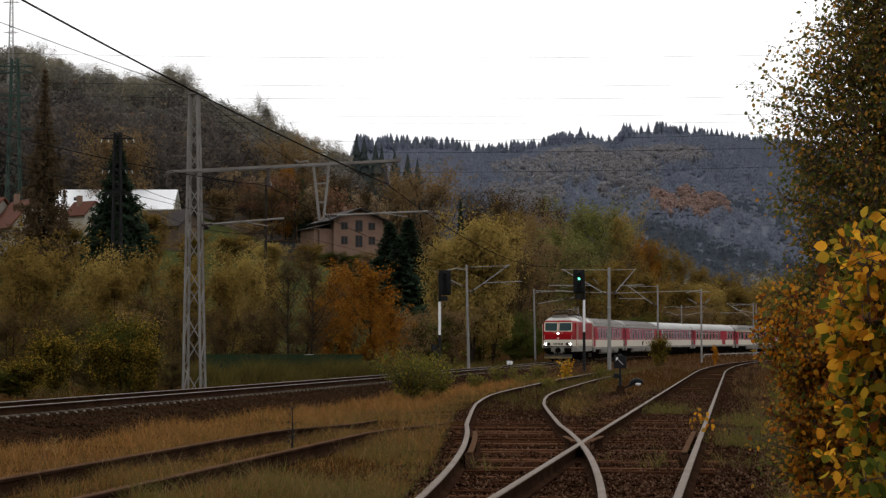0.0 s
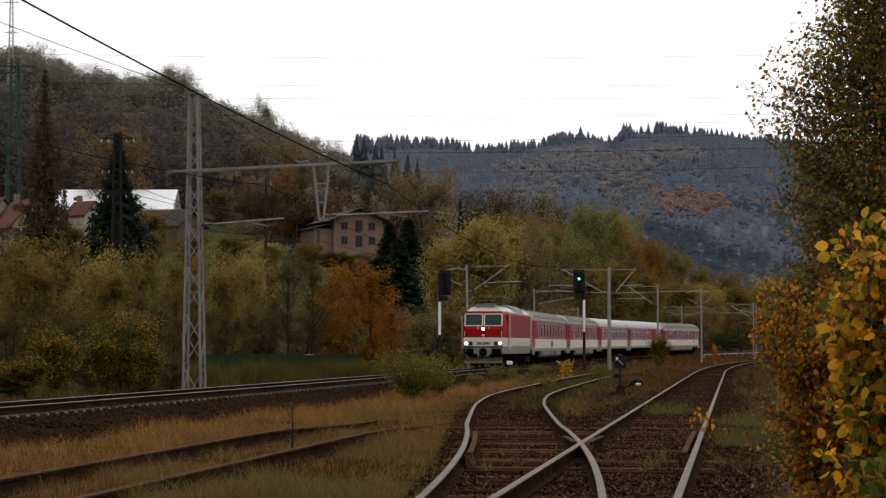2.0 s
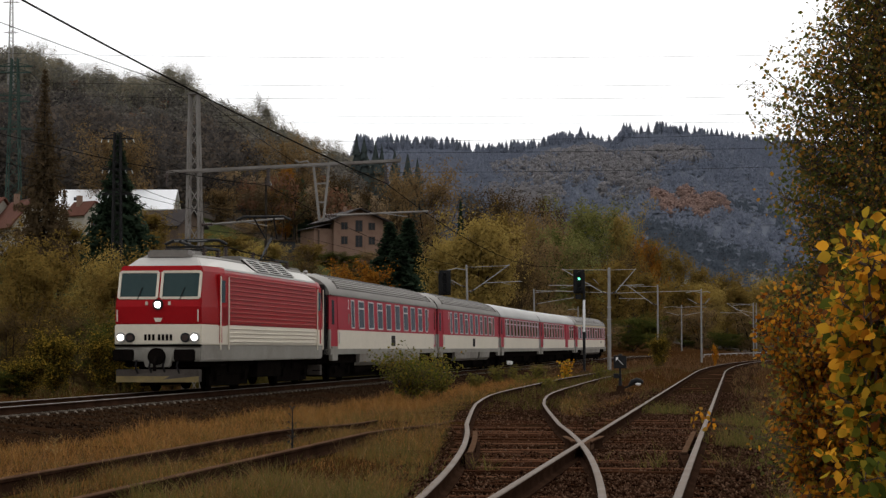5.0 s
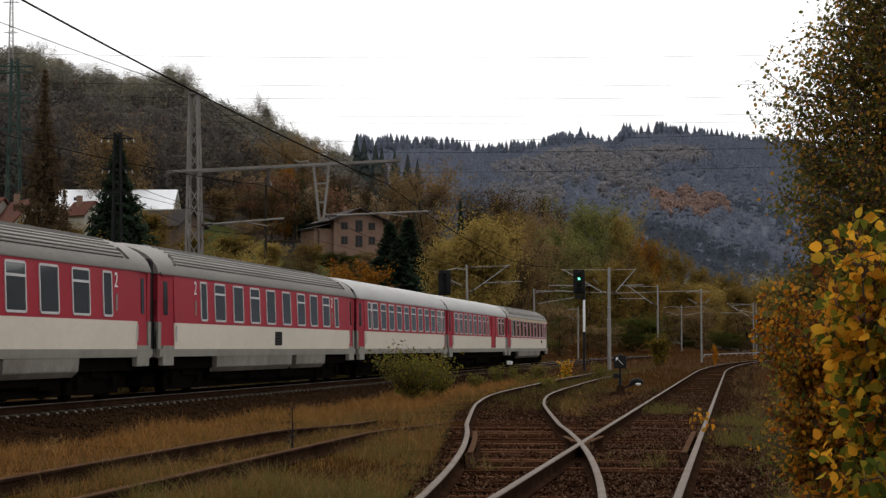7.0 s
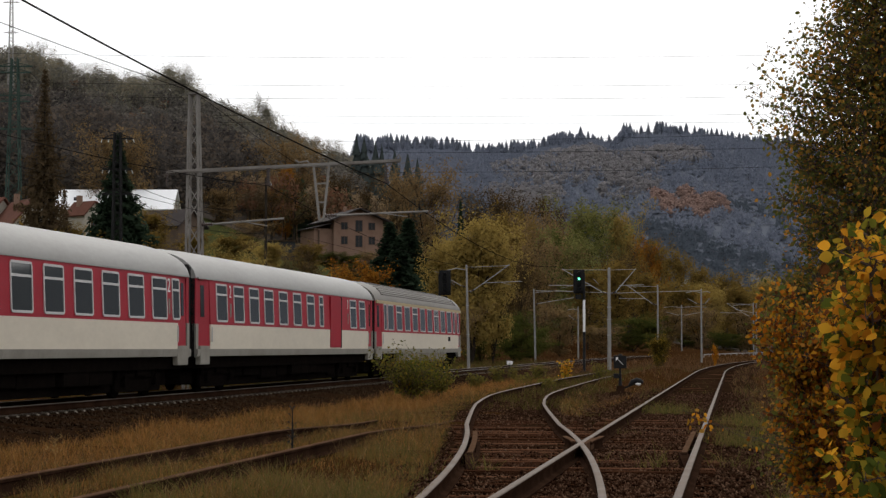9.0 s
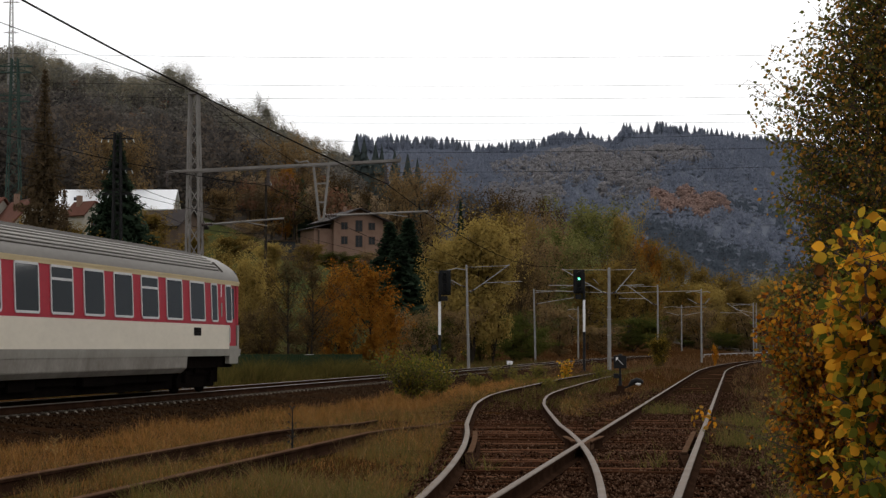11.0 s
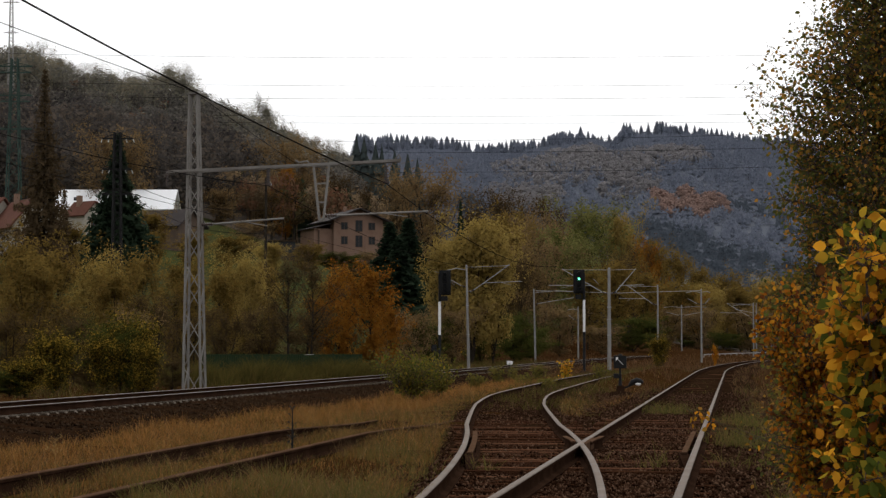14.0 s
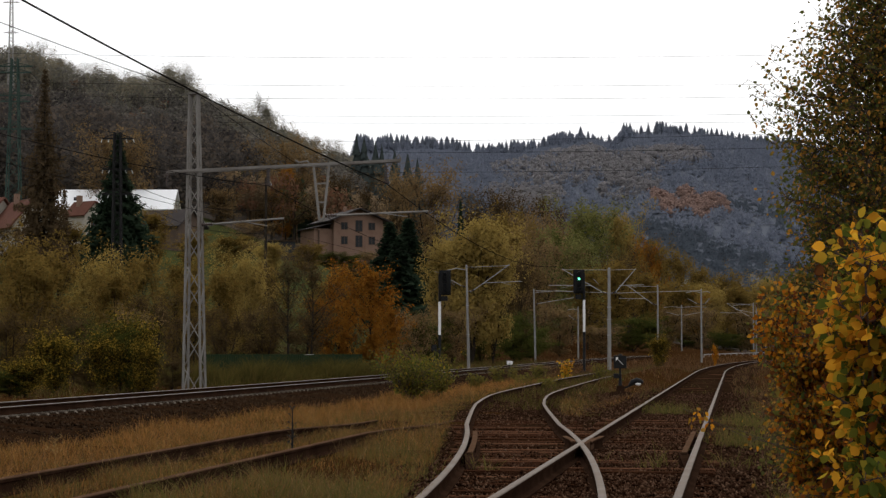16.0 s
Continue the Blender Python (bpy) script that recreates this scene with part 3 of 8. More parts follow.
g.add([(fx - 0.02, frog_y - 0.3, 0.022), (fx + 0.03, frog_y - 0.3, 0.022), (fx + 0.30, frog_y + 1.4, 0.022), (fx + 0.18, frog_y + 1.4, 0.022), (fx - 0.02, frog_y - 0.3, -0.13), (fx + 0.03, frog_y - 0.3, -0.13), (fx + 0.30, frog_y + 1.4, -0.13), (fx + 0.18, frog_y + 1.4, -0.13)],
      [(0, 1, 2, 3), (4, 7, 6, 5), (0, 4, 5, 1), (1, 5, 6, 2), (2, 6, 7, 3), (3, 7, 4, 0)])
part("crossing_nose", g, RUST_TOP, right_track, "worn steel crossing nose", bevel=0.006)

# ---------------------------------------------------------------- overhead line
def catenary_span(parent, p0, p1, sag, z_contact, n=24, r=0.012, dropper=6):
    """Messenger wire with sag between two supports, a contact wire below it and droppers between them."""
    p0, p1 = Vector(p0), Vector(p1)
    pts = []
    for i in range(n + 1):
        t = i / n
        p = p0.lerp(p1, t)
        p.z -= sag * 4 * t * (1 - t)
        pts.append(p)
    part("messenger_wire", Geo().tube(pts, r, 6), WIRE, parent)
    if z_contact:
        a, b = Vector((p0.x, p0.y, p0.z + z_contact)), Vector((p1.x, p1.y, p1.z + z_contact))
        part("contact_wire", Geo().tube([a, b], r * 0.6, 6), WIRE, parent)
        for i in range(2, n - 1, max(2, n // dropper)):
            part("dropper", Geo().tube([pts[i], a.lerp(b, i / n)], 0.004, 4), WIRE, parent)


def insulator(geo, p, q, r=0.06, n=5):
    p, q = Vector(p), Vector(q)
    geo.tube([p, q], r * 0.45, 8)
    for i in range(n):
        c = p.lerp(q, (i + 0.5) / n)
        geo.disc(c, q - p, r, (q - p).length / n * 0.45, 10)


def lattice_mast():
    th = 0.155
    mx, my = -8.83, 72.0
    m = pose(mx, my, -0.45, 0, -0.35, -math.degrees(th))
    mast = thing("lattice_mast", "grey galvanised lattice mast carrying a long cross-arm over two tracks", "catenary mast", m)
    H, w0, w1 = 10.75, 0.325, 0.14

    def corner(z, a, b):
        w = w0 + (w1 - w0) * z / H
        return (a * w, b * w, z)
    for a, b in ((-1, -1), (1, -1), (1, 1), (-1, 1)):
        part("leg", Geo().bar(corner(0, a, b), corner(H, a, b), 0.07), MAST_GREY, mast)
    zs = [0.0]
    while zs[-1] < H - 0.5:
        zs.append(zs[-1] + 1.6 * (w0 + (w1 - w0) * zs[-1] / H) * 2)
    zs[-1] = H
    for (a0, b0), (a1, b1) in (((-1, -1), (1, -1)), ((1, -1), (1, 1)), ((1, 1), (-1, 1)), ((-1, 1), (-1, -1))):
        for i in range(len(zs) - 1):
            p, q = (corner(zs[i], a0, b0), corner(zs[i + 1], a1, b1)) if i % 2 else (corner(zs[i], a1, b1), corner(zs[i + 1], a0, b0))
            part("brace", Geo().bar(p, q, 0.042, 0.03), MAST_GREY, mast)
    part("mast_cap", Geo().box(-0.21, 0.21, -0.21, 0.21, H, H + 0.06), MAST_GREY, mast, bevel=0.01)
    part("footing", Geo().box(-0.6, 0.6, -0.6, 0.6, -0.5, 0.12), CONCRETE, mast, "weathered concrete footing", bevel=0.03)
    g = Geo()
    g.bar((-0.9, -0.3, 7.98), (7.55, -0.3, 8.22), 0.09, 0.10)
    g.bar((-0.3, 0.3, 8.0), (7.5, -0.15, 8.2), 0.07, 0.08)
    arm = part("cross_arm", g, MAST_GREY, mast, "long slightly rising tubular cross-arm", bevel=0.01)
    g = Geo().bar((-0.92, -0.3, 8.06), (-0.92, -0.3, 7.9), 0.05)
    insulator(g, (-0.92, -0.3, 7.9), (-0.92, -0.3, 7.45), 0.05)
    part("end_insulator", g, CERAMIC, arm)
    for u in (2.78, 7.02):
        g = Geo()
        insulator(g, (u, -0.28, 8.05), (u, -0.28, 7.5), 0.075, 6)
        g.box(u - 0.12, u + 0.12, -0.33, -0.23, 7.42, 7.5)
        part("insulator", g, CERAMIC, arm, "dark ribbed suspension insulator")
    g = Geo().tube([(3.75, -0.3, 8.3), (3.9, -0.3, 8.22), (4.2, -0.3, 8.26), (4.3, -0.3, 8.13)], 0.03, 6)
    part("wire_hook", g, MAST_GREY, arm)
    g = Geo().tube([(7.35, -0.3, 8.28), (7.48, -0.3, 8.42), (7.55, -0.3, 8.24)], 0.03, 6)
    part("end_hook", g, MAST_GREY, arm)
    br = part("drop_bracket", Geo().bar((4.42, -0.3, 8.1), (4.62, -0.3, 6.2), 0.08).bar((4.98, -0.3, 8.1), (4.78, -0.3, 6.2), 0.08).bar((4.48, -0.3, 7.45), (4.92, -0.3, 7.47), 0.06).bar((4.56, -0.3, 6.8), (4.84, -0.3, 6.8), 0.05).box(4.6, 4.8, -0.34, -0.26, 6.12, 6.24), MAST_GREY, mast, "tapered drop bracket below the arm", bevel=0.008)
    for u0, u1, z0, z1, host in ((0.35, 3.35, 6.08, 6.25, mast), (4.85, 8.5, 6.32, 6.42, br)):
        g = Geo().tube([(u0 + 0.4, -0.3, z0 + 0.01), (u1, -0.3, z1)], 0.035, 8)
        tb = part("registration_tube", g, MAST_GREY, mast)
        g = Geo()
        insulator(g, (u0, -0.3, z0), (u0 + 0.42, -0.3, z0 + 0.01), 0.07, 5)
        part("tube_insulator", g, CERAMIC, tb)
        part("steady_arm", Geo().tube([(u0 + (u1 - u0) * 0.5, -0.32, z0 + 0.08), (u0 + (u1 - u0) * 0.8, -0.32, z0 - 0.08)], 0.018, 6), MAST_GREY, tb)
    return mast, m


mast, mast_m = lattice_mast()


def catenary_pole(px, py, top, arms, label, lean=0.0, r=0.105):
    """A pole with bracket arms; arms: (reach across the track, height of the tube, kind)."""
    t = main_by_y(py)[3]
    gz = float(height(px, py))
    pl = thing("catenary_pole", label, "catenary pole", pose(px, py, gz - 0.1, 0, lean, -math.degrees(t)), "catenary poles")
    h = top - gz + 0.1
    part("pole", Geo().tube([(0, 0, 0), (0, 0, h * 0.5), (0, 0, h)], [r, r * 0.85, r * 0.7], 12), POLE_GREY, pl, smooth=True)
    part("pole_cap", Geo().tube([(0, 0, h), (0, 0, h + 0.05)], [r * 0.8, r * 0.3], 12), GALV, pl)
    part("footing", Geo().box(-0.3, 0.3, -0.3, 0.3, -0.3, 0.1), CONCRETE, pl, bevel=0.03)
    for reach, style in arms:
        sg = 1 if reach > 0 else -1
        z5 = h - 1.25
        if style == "bracket":
            g = Geo().tube([(sg * 0.45, 0, h - 1.75), (reach * 0.78, 0, h - 0.02)], 0.035, 8)
            dg = part("diagonal_tube", g, GALV, pl)
            g = Geo().tube([(sg * 0.1, 0, h - 0.12), (reach * 0.78, 0, h - 0.08)], 0.02, 6)
            part("top_stay", g, GALV, pl)
            g = Geo().tube([(reach * 0.3, 0, z5), (reach, 0, z5 + 0.04)], 0.026, 8)
            rt = part("registration_tube", g, GALV, pl)
            part("steady_arm", Geo().tube([(reach * 0.62, 0, z5), (reach * 0.8, 0, z5 - 0.18)], 0.014, 6), GALV, rt)
            g = Geo()
            insulator(g, (sg * 0.1, 0, h - 1.85), (sg * 0.5, 0, h - 1.72), 0.07, 5)
            part("insulator", g, CERAMIC, dg)
        else:
            part("stay_tube", Geo().tube([(sg * 0.1, 0, h - 0.3), (reach * 0.5, 0, h - 0.18), (reach, 0, h - 0.3)], 0.03, 8), GALV, pl)
            g = Geo()
            insulator(g, (sg * 0.1, 0, h - 1.5), (sg * 0.42, 0, h - 1.4), 0.06, 4)
            part("insulator", g, CERAMIC, pl)
            part("lower_tube", Geo().tube([(sg * 0.42, 0, h - 1.4), (reach * 0.9, 0, h - 0.9)], 0.03, 8), GALV, pl)
    for z in (0.35, 0.5, 0.62):
        part("band", Geo().tube([(0, 0, h * z), (0, 0, h * z + 0.09)], r * 1.06, 12), GALV, pl)
    return pl


def at_px(px, y):
    """World x on the sight line of a picture column at depth y."""
    return (px - 784) / 3582.0 * y


catenary_pole(at_px(829.5, 142), 142, 7.05, [(3.9, "bracket"), (-1.4, "stay")], "grey round catenary pole leaning slightly beside the main line", -1.2)
catenary_pole(at_px(1078, 147), 147, 7.05, [(-4.4, "bracket"), (2.5, "bracket")], "grey catenary pole with bracket arms on both sides", 0.0, 0.15)
catenary_pole(at_px(947.5, 202), 202, 7.1, [(4.5, "stay")], "grey catenary pole at the end of a span wire", -1.2)
catenary_pole(at_px(1241, 202), 202, 7.1, [(-1.5, "stay"), (0.9, "stay")], "grey catenary pole at the end of a span wire", 0.0)
catenary_pole(at_px(1164, 188), 188, 7.1, [(-3.6, "bracket")], "grey catenary pole between the station tracks", 0.0)
catenary_pole(at_px(1206, 281), 281, 7.2, [(3.5, "stay"), (-2.5, "stay")], "slim grey catenary pole beyond the bend", 0.0)
catenary_pole(at_px(1333, 263), 263, 7.1, [(-4.4, "bracket")], "slim grey catenary pole beside the far bend", 0.0)
catenary_pole(at_px(1338, 300), 300, 7.9, [(-3.5, "stay")], "slim grey catenary pole beside the far bend", 0.0)
catenary_pole(at_px(1023, 230), 230, 5.9, [(-1.2, "stay")], "thin grey pole behind the main line", 0.0, 0.1)

wires = thing("overhead_wires", "dark overhead wires above the main line and its side track", "overhead wires")
sup1 = mast_m @ Vector((2.78, -0.3, 7.42))
sup2 = mast_m @ Vector((7.02, -0.3, 7.42))
near1, near2 = main_by_y(8, -0.1), main_by_y(8, 4.25)
far1, far2 = main_by_y(142, 0.1), (at_px(985, 146), 146)
catenary_span(wires, (near1[0], near1[1], 7.1), sup1, 0.9, -1.5)
catenary_span(wires, sup1, (far1[0], far1[1], 6.9), 1.0, -1.5)
catenary_span(wires, (near2[0], near2[1], 8.6), sup2, 0.45, 0, r=0.02)
catenary_span(wires, sup2, (far2[0], far2[1], 7.15), 0.9, 0, r=0.016)
top0 = mast_m @ Vector((0, 0, 10.85))
feed = main_by_y(6, -3.1)
feed2 = main_by_y(142, -2.9)
catenary_span(wires, (feed[0], feed[1], 10.3), top0, 0.5, 0, r=0.012)
catenary_span(wires, top0, (feed2[0], feed2[1], 7.2), 0.5, 0, r=0.01)
far3 = main_by_y(205, 0.0)
catenary_span(wires, (far1[0], far1[1], 6.9), (far3[0], far3[1], 7.0), 0.6, -1.4, r=0.01)
part("span_wire", Geo().tube([(at_px(947, 202), 202, 7.0), (at_px(1095, 202), 202, 6.75), (at_px(1241, 202), 202, 7.0)], 0.03, 6), GALV, wires)
for a, b, za, zb in ((main_by_y(205, 4.2), main_by_y(290, 4.2), 7.0, 7.3), (main_by_y(205, 0), main_by_y(290, 0), 7.0, 7.3)):
    catenary_span(wires, (a[0], a[1], za), (b[0], b[1], zb), 0.6, -1.3, r=0.009)


# ---------------------------------------------------------------- signals and lineside things
def colour_light_signal(x, y, top, lit, label):
    gz = float(height(x, y))
    sg = thing("railway_signal", label, "railway signal", pose(x, y, gz, 0, 0, -3), "railway signals")
    h = top - gz
    part("lower_mast", Geo().tube([(0, 0, -0.2), (0, 0, h - 3.95)], 0.085, 10), BLACK, sg, "dark lower mast")
    part("white_mast_plate", Geo().tube([(0, -0.03, h - 3.95), (0, -0.03, h - 1.9)], 0.085, 10), WHITE, sg, "white band on the mast")
    part("upper_mast", Geo().tube([(0, 0, h - 1.9), (0, 0, h - 0.2)], 0.07, 8), BLACK, sg)
    head = part("signal_head", Geo().box(0.02, 0.66, -0.28, -0.05, h - 1.42, h), BLACK, sg, "black tall signal head", bevel=0.05)
    part("back_board", Geo().box(-0.02, 0.70, -0.05, -0.03, h - 1.5, h + 0.04), BLACK, head)
    for i in range(4):
        z = h - 0.22 - i * 0.33
        g = Geo().tube([(0.34, -0.28, z), (0.34, -0.50, z - 0.02)], 0.13, 12, caps=False)
        g.tube([(0.34, -0.50, z - 0.02), (0.34, -0.28, z)], 0.122, 12, caps=False)
        part("lens_hood", g, BLACK, head)
        on = lit and i == 1
        part("lens", Geo().disc((0.34, -0.30, z), (0, 1, 0), 0.075, 0.03, 14), GREEN_LAMP if on else PANE, head, "glowing green lens" if on else "dark unlit lens")
    part("route_box", Geo().box(0.1, 0.5, -0.22, -0.04, h - 1.85, h - 1.56), BLACK, sg, bevel=0.02)
    g = Geo()
    for a in (-0.07, 0.07):
        g.bar((a, 0.12, 0), (a, 0.12, h - 1.4), 0.03)
    for z in np.arange(0.4, h - 1.4, 0.35):
        g.bar((-0.07, 0.12, z), (0.07, 0.12, z), 0.02)
    part("ladder", g, BLACK, sg)
    part("bracket", Geo().bar((-0.1, 0, h - 0.1), (-0.3, 0, h - 0.02), 0.03).bar((0.6, 0, h - 0.55), (0.95, 0, h - 0.9), 0.03), GALV, sg)
    part("footing", Geo().box(-0.3, 0.3, -0.3, 0.3, -0.4, 0.12), CONCRETE, sg, bevel=0.02)


colour_light_signal(at_px(778, 125), 125, 6.02, False, "dark colour-light signal on a white-banded mast, unlit")
colour_light_signal(at_px(1033, 130) + 0.02, 130, 6.25, True, "colour-light signal on a white-banded mast showing green")
# the lit head sits to the other side of its mast
for ob in bpy.data.objects:
    if ob.parent and ob.parent.name == "railway_signal.001" and ob.name.split(".")[0] in ("signal_head", "route_box"):
        ob.location.x = -0.66


def switch_stand():
    x, y = at_px(1097, 61), 61.0
    gz = float(height(x, y)) + 0.27
    st = thing("switch_stand", "black switch stand with square lantern and weighted lever", "switch stand", pose(x, y, gz, 0, 0, -6))
    part("base_plate", Geo().box(-0.3, 0.3, -0.25, 0.25, -0.30, 0.02).box(-0.12, 0.12, -0.12, 0.12, 0.0, 0.2), RAIL_RUST, st, bevel=0.02)
    part("post", Geo().tube([(0, 0, 0.05), (0, 0, 0.35), (0, 0, 0.75)], [0.07, 0.045, 0.03], 10), BLACK, st)
    lan = part("lantern", Geo().box(-0.19, 0.19, -0.12, 0.12, 0.72, 1.1).tube([(0, 0, 1.1), (0, 0, 1.16)], [0.08, 0.03], 10), BLACK, st, "black square lantern", bevel=0.015)
    part("arrow_bar", Geo().bar((-0.10, -0.127, 1.03), (0.09, -0.127, 0.83), 0.012, 0.075, up=(0, 1, 0)), WHITE, lan, "white diagonal bar on the lantern")
    part("arrow_tip", Geo().add([(-0.13, -0.126, 1.05), (-0.04, -0.126, 1.04), (-0.12, -0.126, 0.94), (-0.13, -0.134, 1.05), (-0.04, -0.134, 1.04), (-0.12, -0.134, 0.94)], [(0, 1, 2), (5, 4, 3), (0, 3, 4, 1), (1, 4, 5, 2), (2, 5, 3, 0)]), WHITE, lan)
    part("lock_box", Geo().box(-0.2, -0.04, -0.08, 0.08, 0.42, 0.56), BLACK, st, bevel=0.015)
    lv = part("lever", Geo().bar((0.05, 0, 0.10), (0.55, -0.05, 0.30), 0.05), BLACK, st, "black throw lever")
    part("weight_dark", Geo().tube([(0.26, -0.05, 0.2), (0.36, -0.05, 0.31), (0.5, -0.05, 0.36), (0.62, -0.05, 0.33), (0.68, -0.05, 0.28)], [0.03, 0.075, 0.085, 0.07, 0.04], 12), BLACK, lv, "black drop-shaped counterweight", smooth=True)
    part("weight_white", Geo().tube([(0.46, -0.06, 0.265), (0.54, -0.06, 0.235), (0.62, -0.06, 0.26)], [0.03, 0.055, 0.03], 10), WHITE, lv, "white lower half of the counterweight", smooth=True)


switch_stand()
mk = thing("marker_box", "small white trackside marker box on a short stake", "trackside marker", pose(at_px(902, 118), 118, float(height(at_px(902, 118), 118)), 0, 0, -8))
part("box", Geo().box(-0.16, 0.16, -0.1, 0.1, 0.83, 1.03), WHITE, mk, bevel=0.02)
part("stake", Geo().box(-0.04, 0.04, -0.04, 0.04, 0, 0.83), BLACK, mk)
dw = thing("dwarf_signal", "low dark shunting signal beside the main line", "railway signal", pose(at_px(768, 122), 122, float(height(at_px(768, 122), 122)), 0, 0, -4))
part("post", Geo().tube([(0, 0, 0), (0, 0, 1.5)], 0.05, 8), BLACK, dw)
part("head", Geo().box(-0.16, 0.16, -0.12, 0.1, 1.5, 1.95), BLACK, dw, bevel=0.04)
part("lens", Geo().disc((0, -0.13, 1.8), (0, 1, 0), 0.07, 0.03, 12), PANE, dw)


def green_fence():
    y0, y1 = 92.0, 118.0
    x0, x1 = at_px(360, y0), at_px(640, y1)
    fe = thing("green_fence", "low dark green panel fence at the field's edge", "fence")
    n = 14
    ang = math.atan2(y1 - y0, x1 - x0)
    w = math.hypot(x1 - x0, y1 - y0) / n
    top = [CAM_Z - 11.0 / 3582 * (y0 + (y1 - y0) * i / n) for i in range(n + 1)]
    for i in range(n + 1):
        t = i / n
        x, y = x0 + (x1 - x0) * t, y0 + (y1 - y0) * t
        z = float(height(x, y))
        m = Matrix.Translation((x, y, z)) @ Matrix.Rotation(ang, 4, "Z")
        h = top[i] - z
        part("post", Geo().box(-0.04, 0.04, -0.04, 0.04, -0.2, h + 0.03), FENCE_GREEN, fe, m=m)
        if i < n:
            pn = part("panel", Geo().box(0.04, w - 0.04, -0.02, 0.02, -0.1, h - 0.03), FENCE_GREEN, fe, "dark green fence panel", m=m)
            part("top_rail", Geo().box(0.04, w - 0.04, -0.035, 0.035, h - 0.03, h), GALV if i == 8 else FENCE_GREEN, pn)
            for k in range(6):
                part("slat", Geo().box(w * (k + 0.2) / 6, w * (k + 0.8) / 6, -0.05, -0.02, -0.05, h - 0.05), FENCE_GREEN, pn)


FENCE_GREEN = material("dark_green_fence_paint", [(0.018, 0.0306, 0.0162), (0.0288, 0.045, 0.0234)], 0.9, scale=0.5, fine=10, bump=0.1, spec=0.0)
green_fence()
# pale bar on posts, added for the bright line of a rail along the far bend
guard = thing("guard_rail", "pale low bar added for a shining rail along the far bend", "guard rail")
gp = [main_by_y(y, 6.0) for y in np.arange(248, 330, 4)]
for i, (x, y, z, t) in enumerate(gp):
    part("post", Geo().box(x - 0.05, x + 0.05, y - 0.05, y + 0.05, float(height(x, y)) - 0.2, z + 0.16), GALV, guard)
    if i + 1 < len(gp):
        part("rail", Geo().bar((x, y - 0.07, z + 0.12), (gp[i + 1][0], gp[i + 1][1] - 0.07, gp[i + 1][2] + 0.12), 0.05, 0.12), GALV, guard)

# ---------------------------------------------------------------- the train: local x forward, y towards the near side, z up from the rail
def text_part(body, size, m, mat, parent, name="class_number"):
    cu = bpy.data.curves.new(name, "FONT")
    cu.body, cu.size, cu.extrude, cu.align_x = body, size, 0.004, "CENTER"
    ob = new(name, cu)
    cu.materials.append(mat)
    ob.parent = parent
    ob.matrix_basis = m
    return ob


def side_point(z):
    """Half width of a coach body at height z."""
    return float(np.interp(z, [0.9, 1.2, 1.9, 3.18], [1.375, 1.405, 1.412, 1.36]))


ROOF_ARC = [(1.36, 3.18), (1.355, 3.26), (1.30, 3.42), (1.18, 3.60), (1.0, 3.76), (0.75, 3.90), (0.4, 4.0), (0.0, 4.05)]
ROOF_FULL = ROOF_ARC + [(-u, z) for u, z in ROOF_ARC[-2::-1]]
_shared = {}


def shared(key, make):
    if key not in _shared:
        _shared[key] = make()
    return _shared[key]


def bogie(parent, x, axles=1.25, wheel_r=0.46, heavy=False, label="grimy bogie, blackened for the shade under the floor"):
    g = Geo()
    for sd in (-1, 1):
        g.box(x - axles - 0.62, x + axles + 0.62, sd * 1.0 - 0.07, sd * 1.0 + 0.07, 0.50, 0.84)
        # deep inner plates added to fill the shaded gaps round the wheels
        g.box(x - axles + 0.3, x + axles - 0.3, sd * 0.96 - 0.05, sd * 0.96 + 0.05, 0.15, 0.56)
        g.box(x - axles - 0.6, x - axles + 0.34, sd * 0.97 - 0.05, sd * 0.97 + 0.05, 0.16, 0.54)
        g.box(x + axles - 0.34, x + axles + 0.6, sd * 0.97 - 0.05, sd * 0.97 + 0.05, 0.16, 0.54)
        g.box(x - 0.45, x + 0.45, sd * 1.02 - 0.12, sd * 1.02 + 0.12, 0.55, 0.95)
        for a in (-axles, axles):
            g.box(x + a - 0.17, x + a + 0.17, sd * 1.02 - 0.12, sd * 1.02 + 0.12, 0.32, 0.62)
            for b in (-0.26, 0.26):
                g.tube([(x + a + b, sd * 1.05, 0.55), (x + a + b, sd * 1.05, 0.8)], 0.08, 8)
    g.box(x - 0.3, x + 0.3, -1.0, 1.0, 0.5, 0.8)
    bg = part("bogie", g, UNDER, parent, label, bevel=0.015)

    def wheel():
        w = Geo().tube([(0, -0.07, 0), (0, -0.055, 0), (0, 0.055, 0), (0, 0.07, 0)], [wheel_r - 0.04, wheel_r, wheel_r, wheel_r - 0.03], 22)
        w.disc((0, 0.09, 0), (0, 1, 0), 0.16, 0.08, 14)
        w.disc((0, -0.09, 0), (0, 1, 0), 0.16, 0.08, 14)
        return w.mesh("wheel", UNDER, smooth=True)
    me = shared(("wheel", wheel_r), wheel)
    for a in (-axles, axles):
        part("axle", Geo().tube([(x + a, -0.75, wheel_r), (x + a, 0.75, wheel_r)], 0.08, 8), UNDER, bg)
        for sd in (-0.755, 0.755):
            part("wheel", me, None, bg, m=pose(x + a, sd, wheel_r))
    return bg


